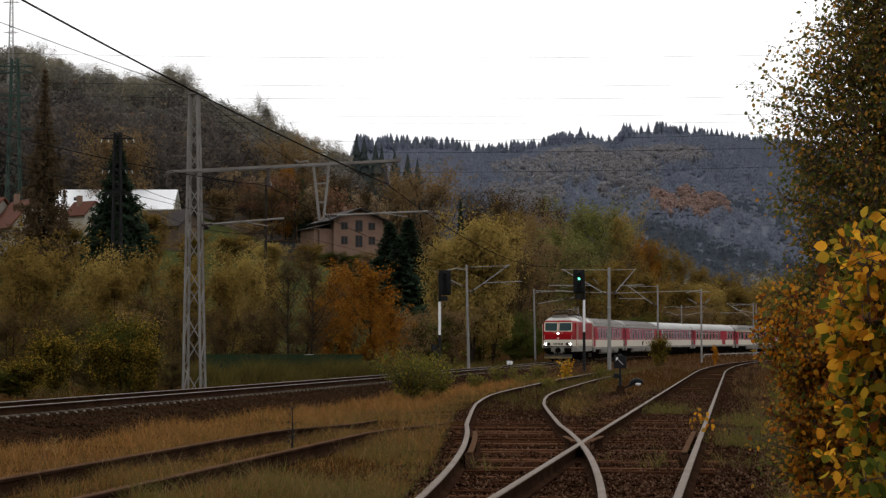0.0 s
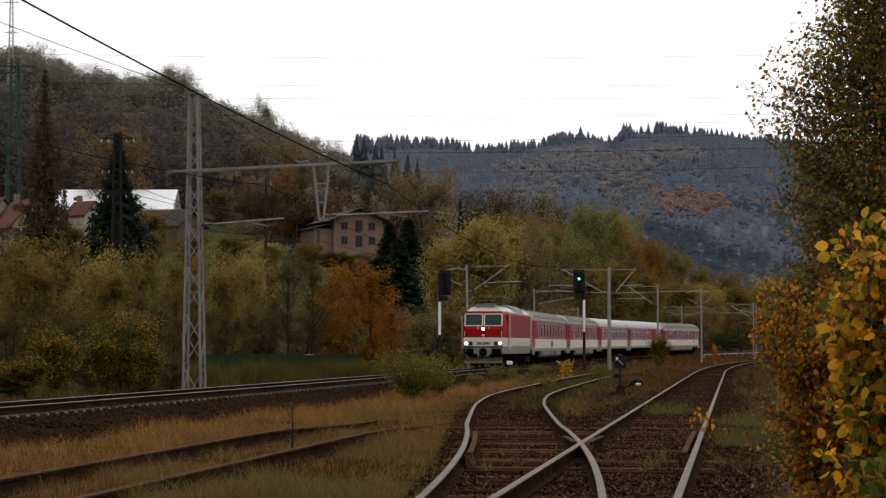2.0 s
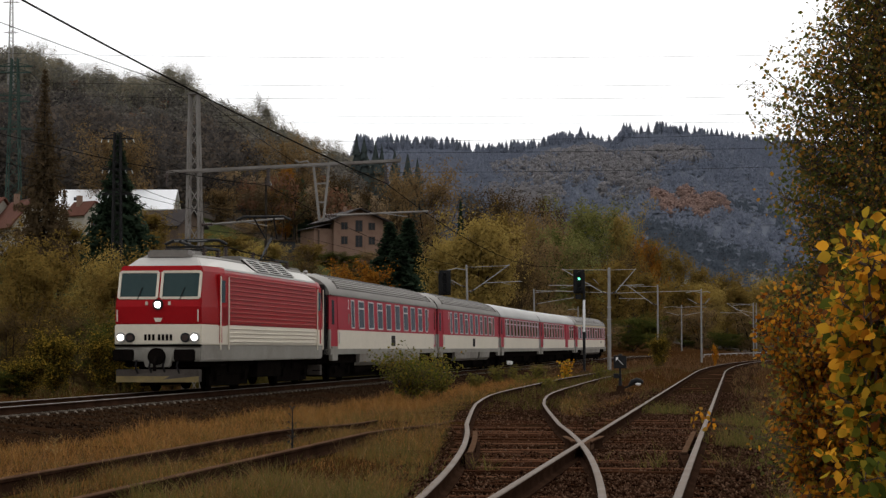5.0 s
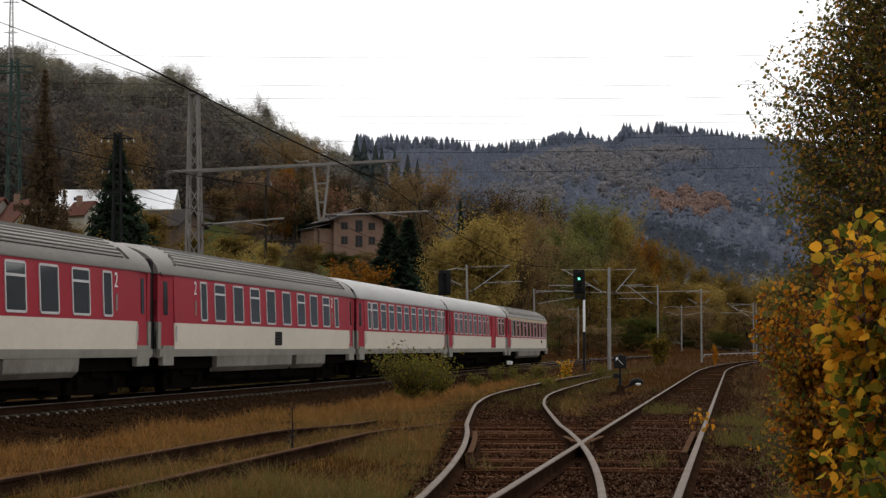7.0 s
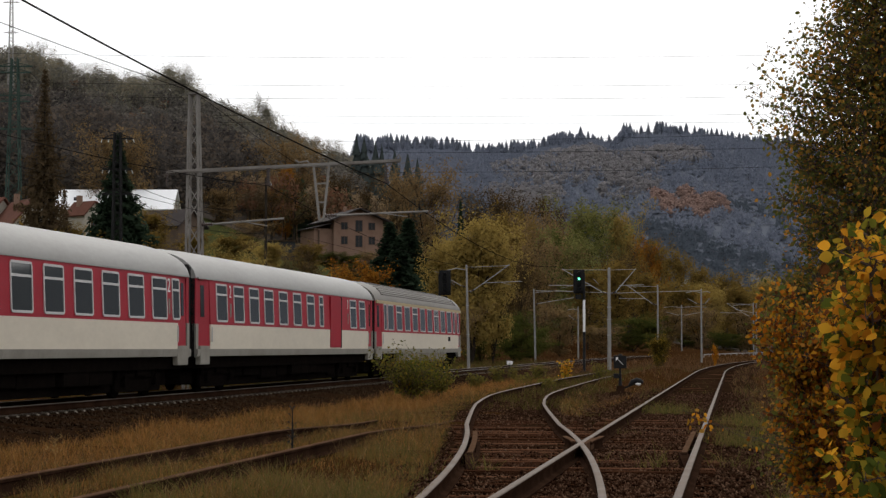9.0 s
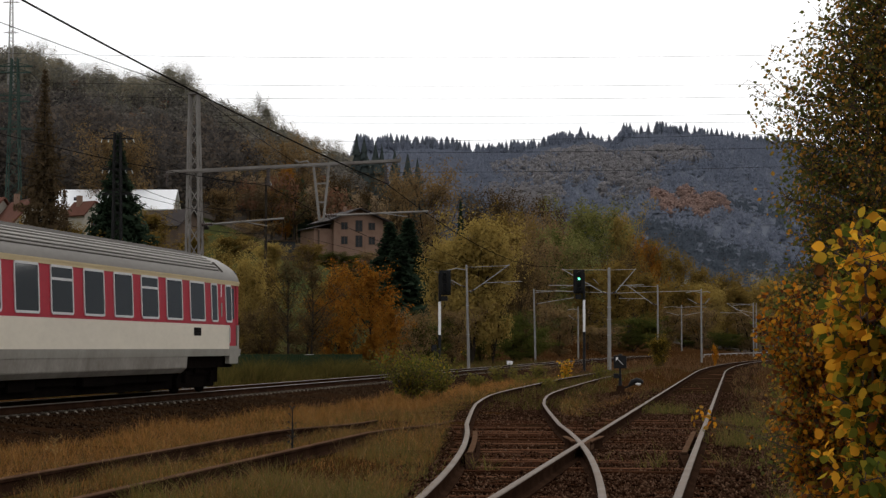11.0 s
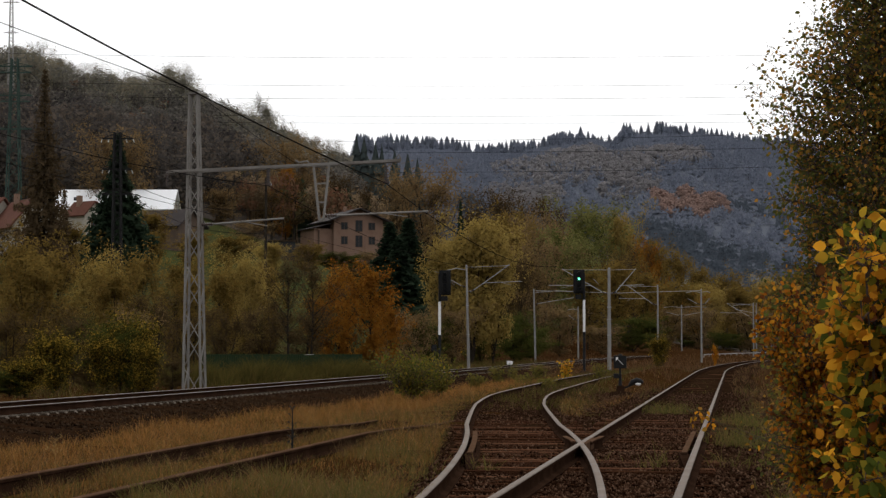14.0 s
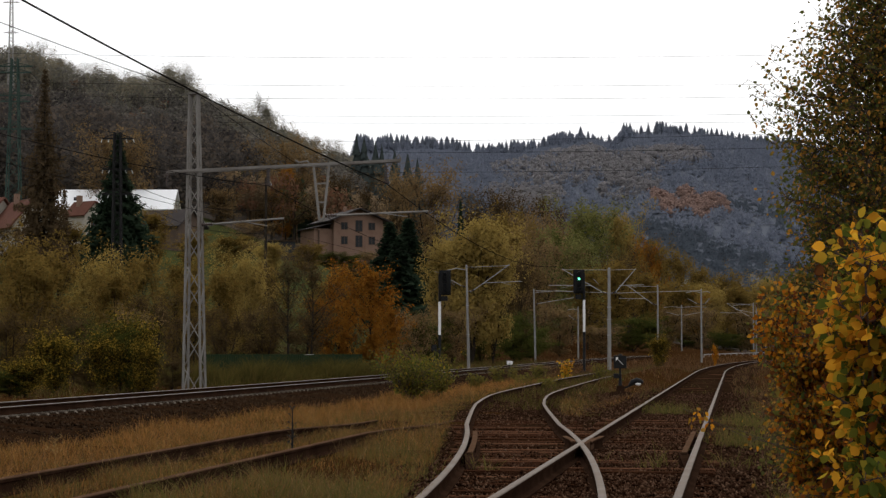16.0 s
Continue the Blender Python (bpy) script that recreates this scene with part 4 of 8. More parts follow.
def window_meshes(w, h, transom):
    """Frame, pane and transom of a coach window, centred, facing +y."""
    def build():
        rr = 0.09
        out_p, in_p = [], []
        for cx, cz, a0 in ((w / 2 - rr, h / 2 - rr, 0), (-w / 2 + rr, h / 2 - rr, 90), (-w / 2 + rr, -h / 2 + rr, 180), (w / 2 - rr, -h / 2 + rr, 270)):
            for k in range(4):
                a = radians(a0 + 30 * k)
                out_p.append((cx + rr * math.cos(a), cz + rr * math.sin(a)))
                q = rr - 0.055
                in_p.append((cx + q * math.cos(a), cz + q * math.sin(a)))
        n = len(out_p)
        vs = [(x, 0.0, z) for x, z in out_p] + [(x, 0.022, z) for x, z in out_p] + [(x, 0.022, z) for x, z in in_p] + [(x, 0.002, z) for x, z in in_p]
        fs = []
        for j in range(3):
            for i in range(n):
                fs.append((j * n + i, j * n + (i + 1) % n, (j + 1) * n + (i + 1) % n, (j + 1) * n + i))
        fr = Geo().add(vs, fs).mesh("window_frame", FRAME_ALU)
        pn = Geo().add([(x, 0.008, z) for x, z in in_p] + [(x, -0.01, z) for x, z in in_p], [tuple(range(n)), tuple(range(2 * n - 1, n - 1, -1))]).mesh("pane", COACH_GLASS)
        tr = Geo().box(-w / 2 + 0.05, w / 2 - 0.05, 0.0, 0.02, h / 2 - 0.34, h / 2 - 0.28).mesh("transom", FRAME_ALU)
        return fr, pn, tr
    fr, pn, tr = shared(("win", round(w, 2), round(h, 2)), build)
    return fr, pn, tr if transom else None


def coach(kind, length, big, small, roof, grooved, label, numbers, skirt, width=1.2, stripe=None, sliding=None, vents=()):
    """A passenger coach. big and small: distances from the front end of the windows' front edges (big: with transom flag)."""
    half = length / 2
    car = thing("passenger_coach", label, "passenger coach", group="coaches of the train")

    def fx(d):
        return half - d
    xe = half - 0.32
    # body bands
    def band(name, z0, z1, mat, lab, x0=-xe, x1=xe, bev=0.0):
        zs = np.linspace(z0, z1, 3)
        sec = [(side_point(z), z) for z in zs] + [(-side_point(z), z) for z in zs[::-1]]
        part(name, Geo().sweep(sec, [Matrix.Translation((x, 0, 0)) for x in (x0, x1)]), mat, car, lab, bevel=bev)
    band("window_band", 1.92, 3.18, RED, "carmine red window band", -xe + 1.28, xe - 1.28)
    band("lower_panel", 1.23, 1.92, CREAM, "off-white lower panel", -xe + 1.28, xe - 1.28)
    band("sill_band", 1.03, 1.23, SILL_GREY, "grey sill band")
    # roof with rounded-down ends
    st = []
    for x, sy, dz in ((-xe - 0.02, 0.98, 0.10), (-xe + 0.35, 0.992, 0.04), (-xe + 1.0, 1.0, 0.01), (-xe + 1.9, 1.0, 0.0), (0, 1.0, 0.0), (xe - 1.9, 1.0, 0.0), (xe - 1.0, 1.0, 0.01), (xe - 0.35, 0.992, 0.04), (xe + 0.02, 0.98, 0.10)):
        k = 1 - dz / 0.87
        st.append(Matrix.Translation((x, 0, 3.18 * (1 - k))) @ Matrix.Diagonal((1, sy, k, 1)))
    part("roof", Geo().sweep(ROOF_FULL, st), roof, car, "pale smooth arched roof" if roof == ROOF_LIGHT else "grey ribbed arched roof", smooth=True)
    part("gutter", Geo().box(-xe + 0.1, xe - 0.1, 1.345, 1.385, 3.17, 3.215).box(-xe + 0.1, xe - 0.1, -1.385, -1.345, 3.17, 3.215), stripe or roof, car, "faded first-class stripe below the roof" if stripe else "")
    if stripe:
        part("stripe", Geo().box(-xe + 0.1, xe - 0.1, 1.350, 1.378, 3.09, 3.17), stripe, car, "faded first-class stripe below the roof")
    if grooved:
        for u, z in ((1.262, 3.49), (1.20, 3.575), (1.115, 3.662), (1.01, 3.752), (0.885, 3.828), (0.74, 3.906), (0.56, 3.958), (0.30, 4.022)):
            for sd in (1, -1):
                part("roof_groove", Geo().tube([(-xe + 2.0, sd * u, z), (xe - 2.0, sd * u, z)], 0.024, 6), GROOVE, car)
        for sx in (1, -1):
            part("roof_step", Geo().bar((sx * (xe - 1.75), 1.28, 3.46), (sx * (xe - 1.95), 1.06, 3.72), 0.05, 0.04).bar((sx * (xe - 1.62), 1.28, 3.46), (sx * (xe - 1.82), 1.06, 3.72), 0.05, 0.04), GROOVE, car)
    # ends, gangways, doors
    for sx in (1, -1):
        xo = sx * xe
        part("end_wall", Geo().box(min(xo, xo - sx * 0.06), max(xo, xo - sx * 0.06), -1.30, 1.30, 1.0, 3.2), RUBBER, car)
        part("gangway_bellows", Geo().box(min(xo, xo + sx * 0.30), max(xo, xo + sx * 0.30), -1.2, 1.2, 1.05, 3.55), RUBBER, car, "black rubber gangway bellows", bevel=0.05)
        for ya, yb in ((1.24, 1.35), (-1.35, -1.24)):
            part("end_cover", Geo().box(min(xo, xo - sx * 0.24), max(xo, xo - sx * 0.20), ya, yb, 1.0, 1.93), SILL_GREY, car, "scuffed grey corner panel")
        for sd in (1, -1):
            part("corner_post", Geo().box(min(xo, xo - sx * 0.24), max(xo, xo - sx * 0.24), min(sd * 1.2, sd * 1.325), max(sd * 1.2, sd * 1.325), 1.93, 3.2), RED, car)
            part("lintel", Geo().box(min(xo - sx * 0.24, xo - sx * 1.29), max(xo - sx * 0.24, xo - sx * 1.29), min(sd * 1.2, sd * 1.356), max(sd * 1.2, sd * 1.356), 3.14, 3.2), RED, car)
            part("door_jamb", Geo().box(min(xo - sx * 0.24, xo - sx * 1.29), max(xo - sx * 0.24, xo - sx * 1.29), min(sd * 1.15, sd * 1.21), max(sd * 1.15, sd * 1.21), 1.0, 3.18), RUBBER, car)
            xa, xb = xo - sx * 0.27, xo - sx * 1.25
            dr = part("door", Geo().add([(xa, sd * 1.33, 1.32), (xb, sd * 1.40, 1.32), (xb, sd * 1.352, 3.14), (xa, sd * 1.30, 3.14), (xa, sd * 1.25, 1.32), (xb, sd * 1.3, 1.32), (xb, sd * 1.25, 3.14), (xa, sd * 1.22, 3.14)],
                      [(0, 1, 2, 3), (7, 6, 5, 4), (0, 4, 5, 1), (1, 5, 6, 2), (2, 6, 7, 3), (3, 7, 4, 0)]), RED, car, "red folding entrance door")
            w0, w1 = xo - sx * 0.50, xo - sx * 0.80
            part("door_window", Geo().add([(w0, sd * 1.340, 2.12), (w1, sd * 1.364, 2.12), (w1, sd * 1.341, 3.0), (w0, sd * 1.318, 3.0), (w0, sd * 1.3, 2.12), (w1, sd * 1.33, 2.12), (w1, sd * 1.30, 3.0), (w0, sd * 1.28, 3.0)],
                 [(0, 1, 2, 3), (7, 6, 5, 4), (0, 4, 5, 1), (1, 5, 6, 2), (2, 6, 7, 3), (3, 7, 4, 0)]), DOOR_GLASS, dr)
            part("handrail", Geo().tube([(xb - sx * 0.1, sd * 1.44, 1.42), (xb - sx * 0.1, sd * 1.44, 1.85)], 0.018, 6), FRAME_ALU, dr)
            part("entrance_step", Geo().box(min(xa, xb), max(xa, xb), sd * 1.33 - 0.07, sd * 1.33 + 0.07, 0.80, 1.32), SILL_GREY, car, "grey entrance step box", bevel=0.015)
        for sd in (-0.875, 0.875):
            part("buffer", Geo().tube([(xo, sd, 1.06), (xo + sx * 0.22, sd, 1.06), (xo + sx * 0.23, sd, 1.06), (xo + sx * 0.27, sd, 1.06)], [0.11, 0.11, 0.25, 0.25], 14), UNDER, car)
    # windows of both sides
    hb = 1.10
    for sd in (1, -1):
        for d, tr in big:
            fr, pn, tm = window_meshes(width, hb, tr)
            z = 2.545
            lean = -math.degrees(math.atan2(side_point(1.98) - side_point(3.11), 1.13)) * 1.0
            m = pose(fx(d + width / 2), sd * (side_point(z) + 0.001), z, -lean * sd, 0, 0 if sd > 0 else 180)
            m = Matrix.Translation((fx(d + width / 2), sd * (side_point(z) + 0.001), z)) @ Matrix.Rotation(0 if sd > 0 else math.pi, 4, "Z") @ Matrix.Rotation(math.radians(-lean), 4, "X")
            f = part("window", fr, None, car, m=m)
            part("pane", pn, None, f)
            if tm:
                part("transom", tm, None, f)
        for d in small:
            fr, pn, tm = window_meshes(0.68, hb, not grooved)
            z = 2.545
            m = Matrix.Translation((fx(d + 0.34), sd * (side_point(z) + 0.001), z)) @ Matrix.Rotation(0 if sd > 0 else math.pi, 4, "Z") @ Matrix.Rotation(math.radians(2.3), 4, "X")
            f = part("window", fr, None, car, m=m)
            part("pane", pn, None, f)
            if tm:
                part("transom", tm, None, f)
    for d, txt in numbers:
        text_part(txt, 0.52, Matrix.Translation((fx(d), side_point(2.9) + 0.012, 2.72)) @ Matrix.Rotation(math.pi, 4, "Z") @ Matrix.Rotation(math.pi / 2, 4, "X"), WHITE, car)
        part("side_sign", Geo().box(fx(d) - 0.06, fx(d) + 0.06, side_point(2.2) - 0.01, side_point(2.2) + 0.008, 2.15, 2.55), SILL_GREY, car)
    if sliding:
        a, b = sliding
        part("sliding_door", Geo().box(fx(b), fx(a), 1.375, 1.435, 1.28, 3.12), RED, car, "red sliding door", bevel=0.01)
        part("door_gap", Geo().box(fx(b) - 0.02, fx(b) + 0.12, 1.37, 1.442, 1.27, 3.13), RUBBER, car, "dark gap beside the sliding door")
    for d0, d1, z0, z1 in vents:
        v = part("vent_grille", Geo().box(fx(d1), fx(d0), 1.36, 1.418, z0, z1), BLACK, car, "dark square ventilation grille")
        g = Geo()
        for k in range(5):
            z = z0 + (z1 - z0) * (k + 0.5) / 5
            g.box(fx(d1) + 0.03, fx(d0) - 0.03, 1.40, 1.426, z - 0.015, z + 0.015)
        part("grille_slats", g, UNDER, v)
    # underside
    for d0, d1 in skirt:
        part("skirt", Geo().add([(fx(d0), 1.385, 1.03), (fx(d1), 1.385, 1.03), (fx(d1), 1.36, 0.72), (fx(d0), 1.36, 0.72), (fx(d0) - 0.05, 1.22, 0.58), (fx(d1) + 0.05, 1.22, 0.58), (fx(d0), 1.2, 1.03), (fx(d1), 1.2, 1.03), (fx(d0), 1.15, 0.58), (fx(d1), 1.15, 0.58)],
             [(0, 1, 2, 3), (3, 2, 5, 4), (0, 6, 7, 1), (4, 5, 9, 8), (6, 8, 9, 7), (0, 3, 4, 8, 6), (1, 7, 9, 5, 2)]), SKIRT, car, "grimy grey equipment skirt", bevel=0.012)
    rng = random.Random(int(length * 100) + len(big))
    # low filler boxes stand for the dark, shaded space below the floor
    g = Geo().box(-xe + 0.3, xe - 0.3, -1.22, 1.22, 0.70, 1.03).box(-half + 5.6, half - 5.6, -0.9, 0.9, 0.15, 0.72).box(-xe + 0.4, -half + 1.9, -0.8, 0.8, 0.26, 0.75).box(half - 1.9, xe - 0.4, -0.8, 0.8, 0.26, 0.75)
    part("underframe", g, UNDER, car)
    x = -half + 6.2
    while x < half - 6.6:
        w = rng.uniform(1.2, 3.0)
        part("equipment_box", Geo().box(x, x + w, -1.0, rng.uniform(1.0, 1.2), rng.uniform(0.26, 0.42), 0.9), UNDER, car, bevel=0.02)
        x += w + rng.uniform(0.05, 0.15)
    for sx in (1, -1):
        bogie(car, sx * (half - 3.75))
    return car


def locomotive():
    lo = thing("electric_locomotive", "red and white electric locomotive with ribbed sides and folded pantographs", "locomotive")
    L = 8.05
    # plan outline by height: (z, front x at centre, half width at the front)
    def ring(z, xf, wf, wm):
        return [(xf, wf), (xf - 1.55, wm), (-xf + 1.55, wm), (-xf, wf), (-xf, -wf), (-xf + 1.55, -wm), (xf - 1.55, -wm), (xf, -wf)], z

    def shell(name, rings, mat, label, cap=True):
        vs, fs, n = [], [], 8
        for pts, z in rings:
            vs += [(x, y, z) for x, y in pts]
        for k in range(len(rings) - 1):
            for i in range(n):
                fs.append((k * n + i, k * n + (i + 1) % n, (k + 1) * n + (i + 1) % n, (k + 1) * n + i))
        if cap:
            fs += [tuple(range(n))[::-1], tuple(range((len(rings) - 1) * n, len(rings) * n))]
        return part(name, Geo().add(vs, fs), mat, lo, label, bevel=0.03)
    shell("lower_skirt", [ring(0.88, L - 0.02, 1.22, 1.42), ring(1.34, L, 1.25, 1.45)], SILL_GREY, "grey lower skirt")
    shell("white_band", [ring(1.34, L + 0.01, 1.255, 1.46), ring(1.92, L + 0.02, 1.26, 1.465)], CREAM, "off-white waist band")
    shell("body", [ring(1.92, L, 1.25, 1.455), ring(2.42, L + 0.02, 1.24, 1.455), ring(2.62, L - 0.05, 1.235, 1.45), ring(3.42, L - 0.27, 1.2, 1.43), ring(3.58, L - 0.32, 1.15, 1.38)], LOCO_RED, "bright red body shell")
    # roof: white sloping shoulders and a grey top
    shell("roof_shoulder", [ring(3.48, L - 0.36, 1.16, 1.435), ring(3.56, L - 0.5, 1.1, 1.40), ring(3.84, L - 1.0, 0.85, 1.02)], SHOULDER, "pale grey sloping roof shoulder")
    shell("roof_top", [ring(3.84, L - 1.05, 0.83, 1.0), ring(3.93, L - 1.25, 0.75, 0.92)], ROOF_GREY, "grey roof top")
    # window band face details for both ends
    for sx in (1, -1):
        def fp(y, z, lift=0.0):
            xf = np.interp(z, [1.92, 2.42, 2.62, 3.42, 3.58], [L, L + 0.02, L - 0.05, L - 0.27, L - 0.32])
            return (sx * (float(xf) + lift), y, z)
        for a, b in ((-1.17, -0.06), (0.06, 1.17)):
            z0, z1 = 2.66, 3.40
            g = Geo()
            for (y0, w0), (y1, w1) in (((a, z0), (b, z0)), ((b, z0), (b, z1)), ((b, z1), (a, z1)), ((a, z1), (a, z0))):
                g.bar(fp(y0, w0, 0.015), fp(y1, w1, 0.015), 0.075, 0.045, up=(1, 0, 0))
            ws = part("windscreen_frame", g, CREAM, lo, "pale windscreen frame", bevel=0.012)
            part("windscreen", Geo().add([fp(a, z0, 0.006), fp(b, z0, 0.006), fp(b, z1, 0.006), fp(a, z1, 0.006), fp(a, z0, -0.03), fp(b, z0, -0.03), fp(b, z1, -0.03), fp(a, z1, -0.03)],
                 [(0, 1, 2, 3), (7, 6, 5, 4), (0, 4, 5, 1), (1, 5, 6, 2), (2, 6, 7, 3), (3, 7, 4, 0)]), CAB_GLASS, ws, "green-tinted windscreen")
            part("wiper", Geo().bar(fp((a + b) / 2, z0 - 0.05, 0.05), fp((a + b) / 2 + 0.12, z0 + 0.3, 0.05), 0.02), BLACK, ws)
        on = sx > 0
        g = Geo().disc((sx * (L + 0.01), 0, 2.47), (1, 0, 0), 0.15, 0.12, 18)
        tl = part("top_headlamp", g, BLACK, lo, "round headlamp housing")
        part("lens", Geo().disc((sx * (L + 0.075), 0, 2.47), (1, 0, 0), 0.09, 0.02, 18), HEADLAMP if on else PANE, tl, "lit white headlamp lens" if on else "dark lamp lens")
        for sd in (-1, 1):
            hl = part("headlamp", Geo().disc((sx * (L + 0.03), sd * 1.07, 1.55), (1, 0, 0), 0.145, 0.1, 18), GALV, lo, "round headlamp housing")
            part("lens", Geo().disc((sx * (L + 0.085), sd * 1.07, 1.55), (1, 0, 0), 0.088, 0.02, 18), HEADLAMP if on else PANE, hl, "lit white headlamp lens" if on else "dark lamp lens")
            tlp = part("tail_lamp", Geo().disc((sx * (L + 0.03), sd * 0.80, 1.55), (1, 0, 0), 0.135, 0.1, 18), BLACK, lo, "unlit dark tail lamp")
            part("lens", Geo().disc((sx * (L + 0.085), sd * 0.80, 1.55), (1, 0, 0), 0.09, 0.02, 14), CERAMIC, tlp)
            part("handrail", Geo().tube([fp(sd * 1.17, 2.0, 0.06), fp(sd * 1.17, 2.33, 0.06)], 0.018, 6), CREAM, lo)
            part("lamp_iron", Geo().box(min(sx * L, sx * (L + 0.06)), max(sx * L, sx * (L + 0.06)), sd * 0.33 - 0.03, sd * 0.33 + 0.03, 2.46, 2.56), CREAM, lo)
            bf = part("buffer", Geo().tube([(sx * (L - 0.05), sd * 0.88, 1.06), (sx * (L + 0.36), sd * 0.88, 1.06)], 0.13, 12), UNDER, lo, "dark sprung buffer")
            part("buffer_plate", Geo().box(min(sx * (L + 0.36), sx * (L + 0.42)), max(sx * (L + 0.36), sx * (L + 0.42)), sd * 0.88 - 0.31, sd * 0.88 + 0.31, 0.88, 1.22), UNDER, bf, "rectangular dark buffer plate", bevel=0.03)
        # fleet number and emblem as plain bars
        g = Geo()
        for k in range(7):
            y = -0.36 + k * 0.115 + (0.05 if k > 2 else 0)
            g.box(min(sx * (L + 0.005), sx * (L + 0.028)), max(sx * (L + 0.005), sx * (L + 0.028)), y - 0.035, y + 0.035, 1.47, 1.64)
        part("fleet_plate_bars", g, UNDER, lo, "dark bars of an illegible plate")
        part("emblem", Geo().add([(sx * (L + 0.022), -0.12, 2.10), (sx * (L + 0.022), 0.12, 2.10), (sx * (L + 0.022), 0.07, 1.99), (sx * (L + 0.022), -0.07, 1.99), (sx * (L + 0.0), -0.12, 2.10), (sx * (L + 0.0), 0.12, 2.10), (sx * (L + 0.0), 0.07, 1.99), (sx * (L + 0.0), -0.07, 1.99)],
             [(0, 1, 2, 3), (7, 6, 5, 4), (0, 4, 5, 1), (1, 5, 6, 2), (2, 6, 7, 3), (3, 7, 4, 0)]), CREAM, lo, "small pale emblem shape")
        part("coupling", Geo().disc((sx * (L + 0.12), 0, 1.02), (1, 0, 0), 0.24, 0.2, 16).tube([(sx * (L + 0.2), 0, 1.0), (sx * (L + 0.34), 0, 0.85), (sx * (L + 0.3), 0, 0.62)], 0.05, 8), UNDER, lo, "dark draw hook and coupling")
        part("front_beam", Geo().box(min(sx * (L - 0.1), sx * (L + 0.06)), max(sx * (L - 0.1), sx * (L + 0.06)), -1.24, 1.24, 1.30, 1.36), UNDER, lo)
        part("coupling_plate", Geo().add([(sx * (L + 0.03), -0.52, 1.3), (sx * (L + 0.03), 0.52, 1.3), (sx * (L + 0.03), 0.36, 0.72), (sx * (L + 0.03), -0.36, 0.72), (sx * (L - 0.1), -0.52, 1.3), (sx * (L - 0.1), 0.52, 1.3), (sx * (L - 0.1), 0.36, 0.72), (sx * (L - 0.1), -0.36, 0.72)],
             [(0, 1, 2, 3), (7, 6, 5, 4), (0, 4, 5, 1), (1, 5, 6, 2), (2, 6, 7, 3), (3, 7, 4, 0)]), SILL_GREY, lo, "grey plate round the coupling", bevel=0.02)
        g = Geo()
        xa, xb = sx * (L + 0.05), sx * (L - 0.25)
        g.add([(xa, -1.2, 0.30), (sx * (L + 0.25), 0, 0.30), (xa, 1.2, 0.30), (xa, -1.2, 0.66), (sx * (L + 0.12), 0, 0.66), (xa, 1.2, 0.66), (xb, -1.2, 0.30), (xb, 1.2, 0.30), (xb, -1.2, 0.66), (xb, 1.2, 0.66)],
              [(0, 1, 4, 3), (1, 2, 5, 4), (0, 3, 8, 6), (2, 7, 9, 5), (6, 8, 9, 7), (3, 4, 5, 9, 8), (0, 6, 7, 2, 1)])
        pl = part("snow_plough", g, PLOUGH, lo, "dirty snow plough with an ochre lower edge", bevel=0.015)
        part("plough_edge", Geo().add([(sx * (L + 0.06), -1.2, 0.3), (sx * (L + 0.26), 0, 0.3), (sx * (L + 0.06), 1.2, 0.3), (sx * (L + 0.05), -1.2, 0.47), (sx * (L + 0.22), 0, 0.47), (sx * (L + 0.05), 1.2, 0.47), (sx * L, 0, 0.3), (sx * L, 0, 0.47)],
             [(0, 1, 4, 3), (1, 2, 5, 4), (0, 3, 7, 6), (2, 6, 7, 5), (3, 4, 5, 7), (0, 6, 2, 1)]), OCHRE, pl, "ochre painted lower edge")
        for k in range(4):
            y = -0.6 + 0.4 * k
            part("air_hose", Geo().tube([(sx * (L + 0.05), y, 0.9), (sx * (L + 0.18), y, 0.74), (sx * (L + 0.1), y + 0.05, 0.55)], 0.028, 6), RUBBER, lo)
        part("cab_roof_box", Geo().box(min(sx * (L - 0.95), sx * (L - 2.3)), max(sx * (L - 0.95), sx * (L - 2.3)), -0.62, 0.62, 3.8, 4.06), ROOF_GREY, lo, "grey air-conditioning box on the cab roof", bevel=0.05)
        part("horn", Geo().tube([(sx * (L - 0.95), 0.75, 3.95), (sx * (L - 0.6), 0.75, 3.95)], [0.03, 0.07], 10), GALV, lo)
        # side doors and handrails
        for sd in (-1, 1):
            xc = sx * (L - 1.6)
            cd = part("cab_door", Geo().box(xc - 0.33, xc + 0.33, sd * 1.40 - 0.055, sd * 1.40 + 0.055, 1.4, 3.36), LOCO_RED, lo, "red cab door", bevel=0.015)
            part("door_window", Geo().box(xc - 0.2, xc + 0.2, sd * 1.44 - 0.025, sd * 1.44 + 0.025, 2.55, 3.2), CAB_GLASS, cd, bevel=0.01)
            for e in (-0.45, 0.45):
                part("handrail", Geo().tube([(xc + e, sd * 1.50, 1.2), (xc + e, sd * 1.50, 3.3)], 0.022, 8), CREAM, lo, "pale vertical handrail")
            for z in (0.45, 0.75):
                part("step", Geo().box(xc - 0.22, xc + 0.22, sd * 1.36 - 0.09, sd * 1.36 + 0.09, z, z + 0.04), UNDER, lo)
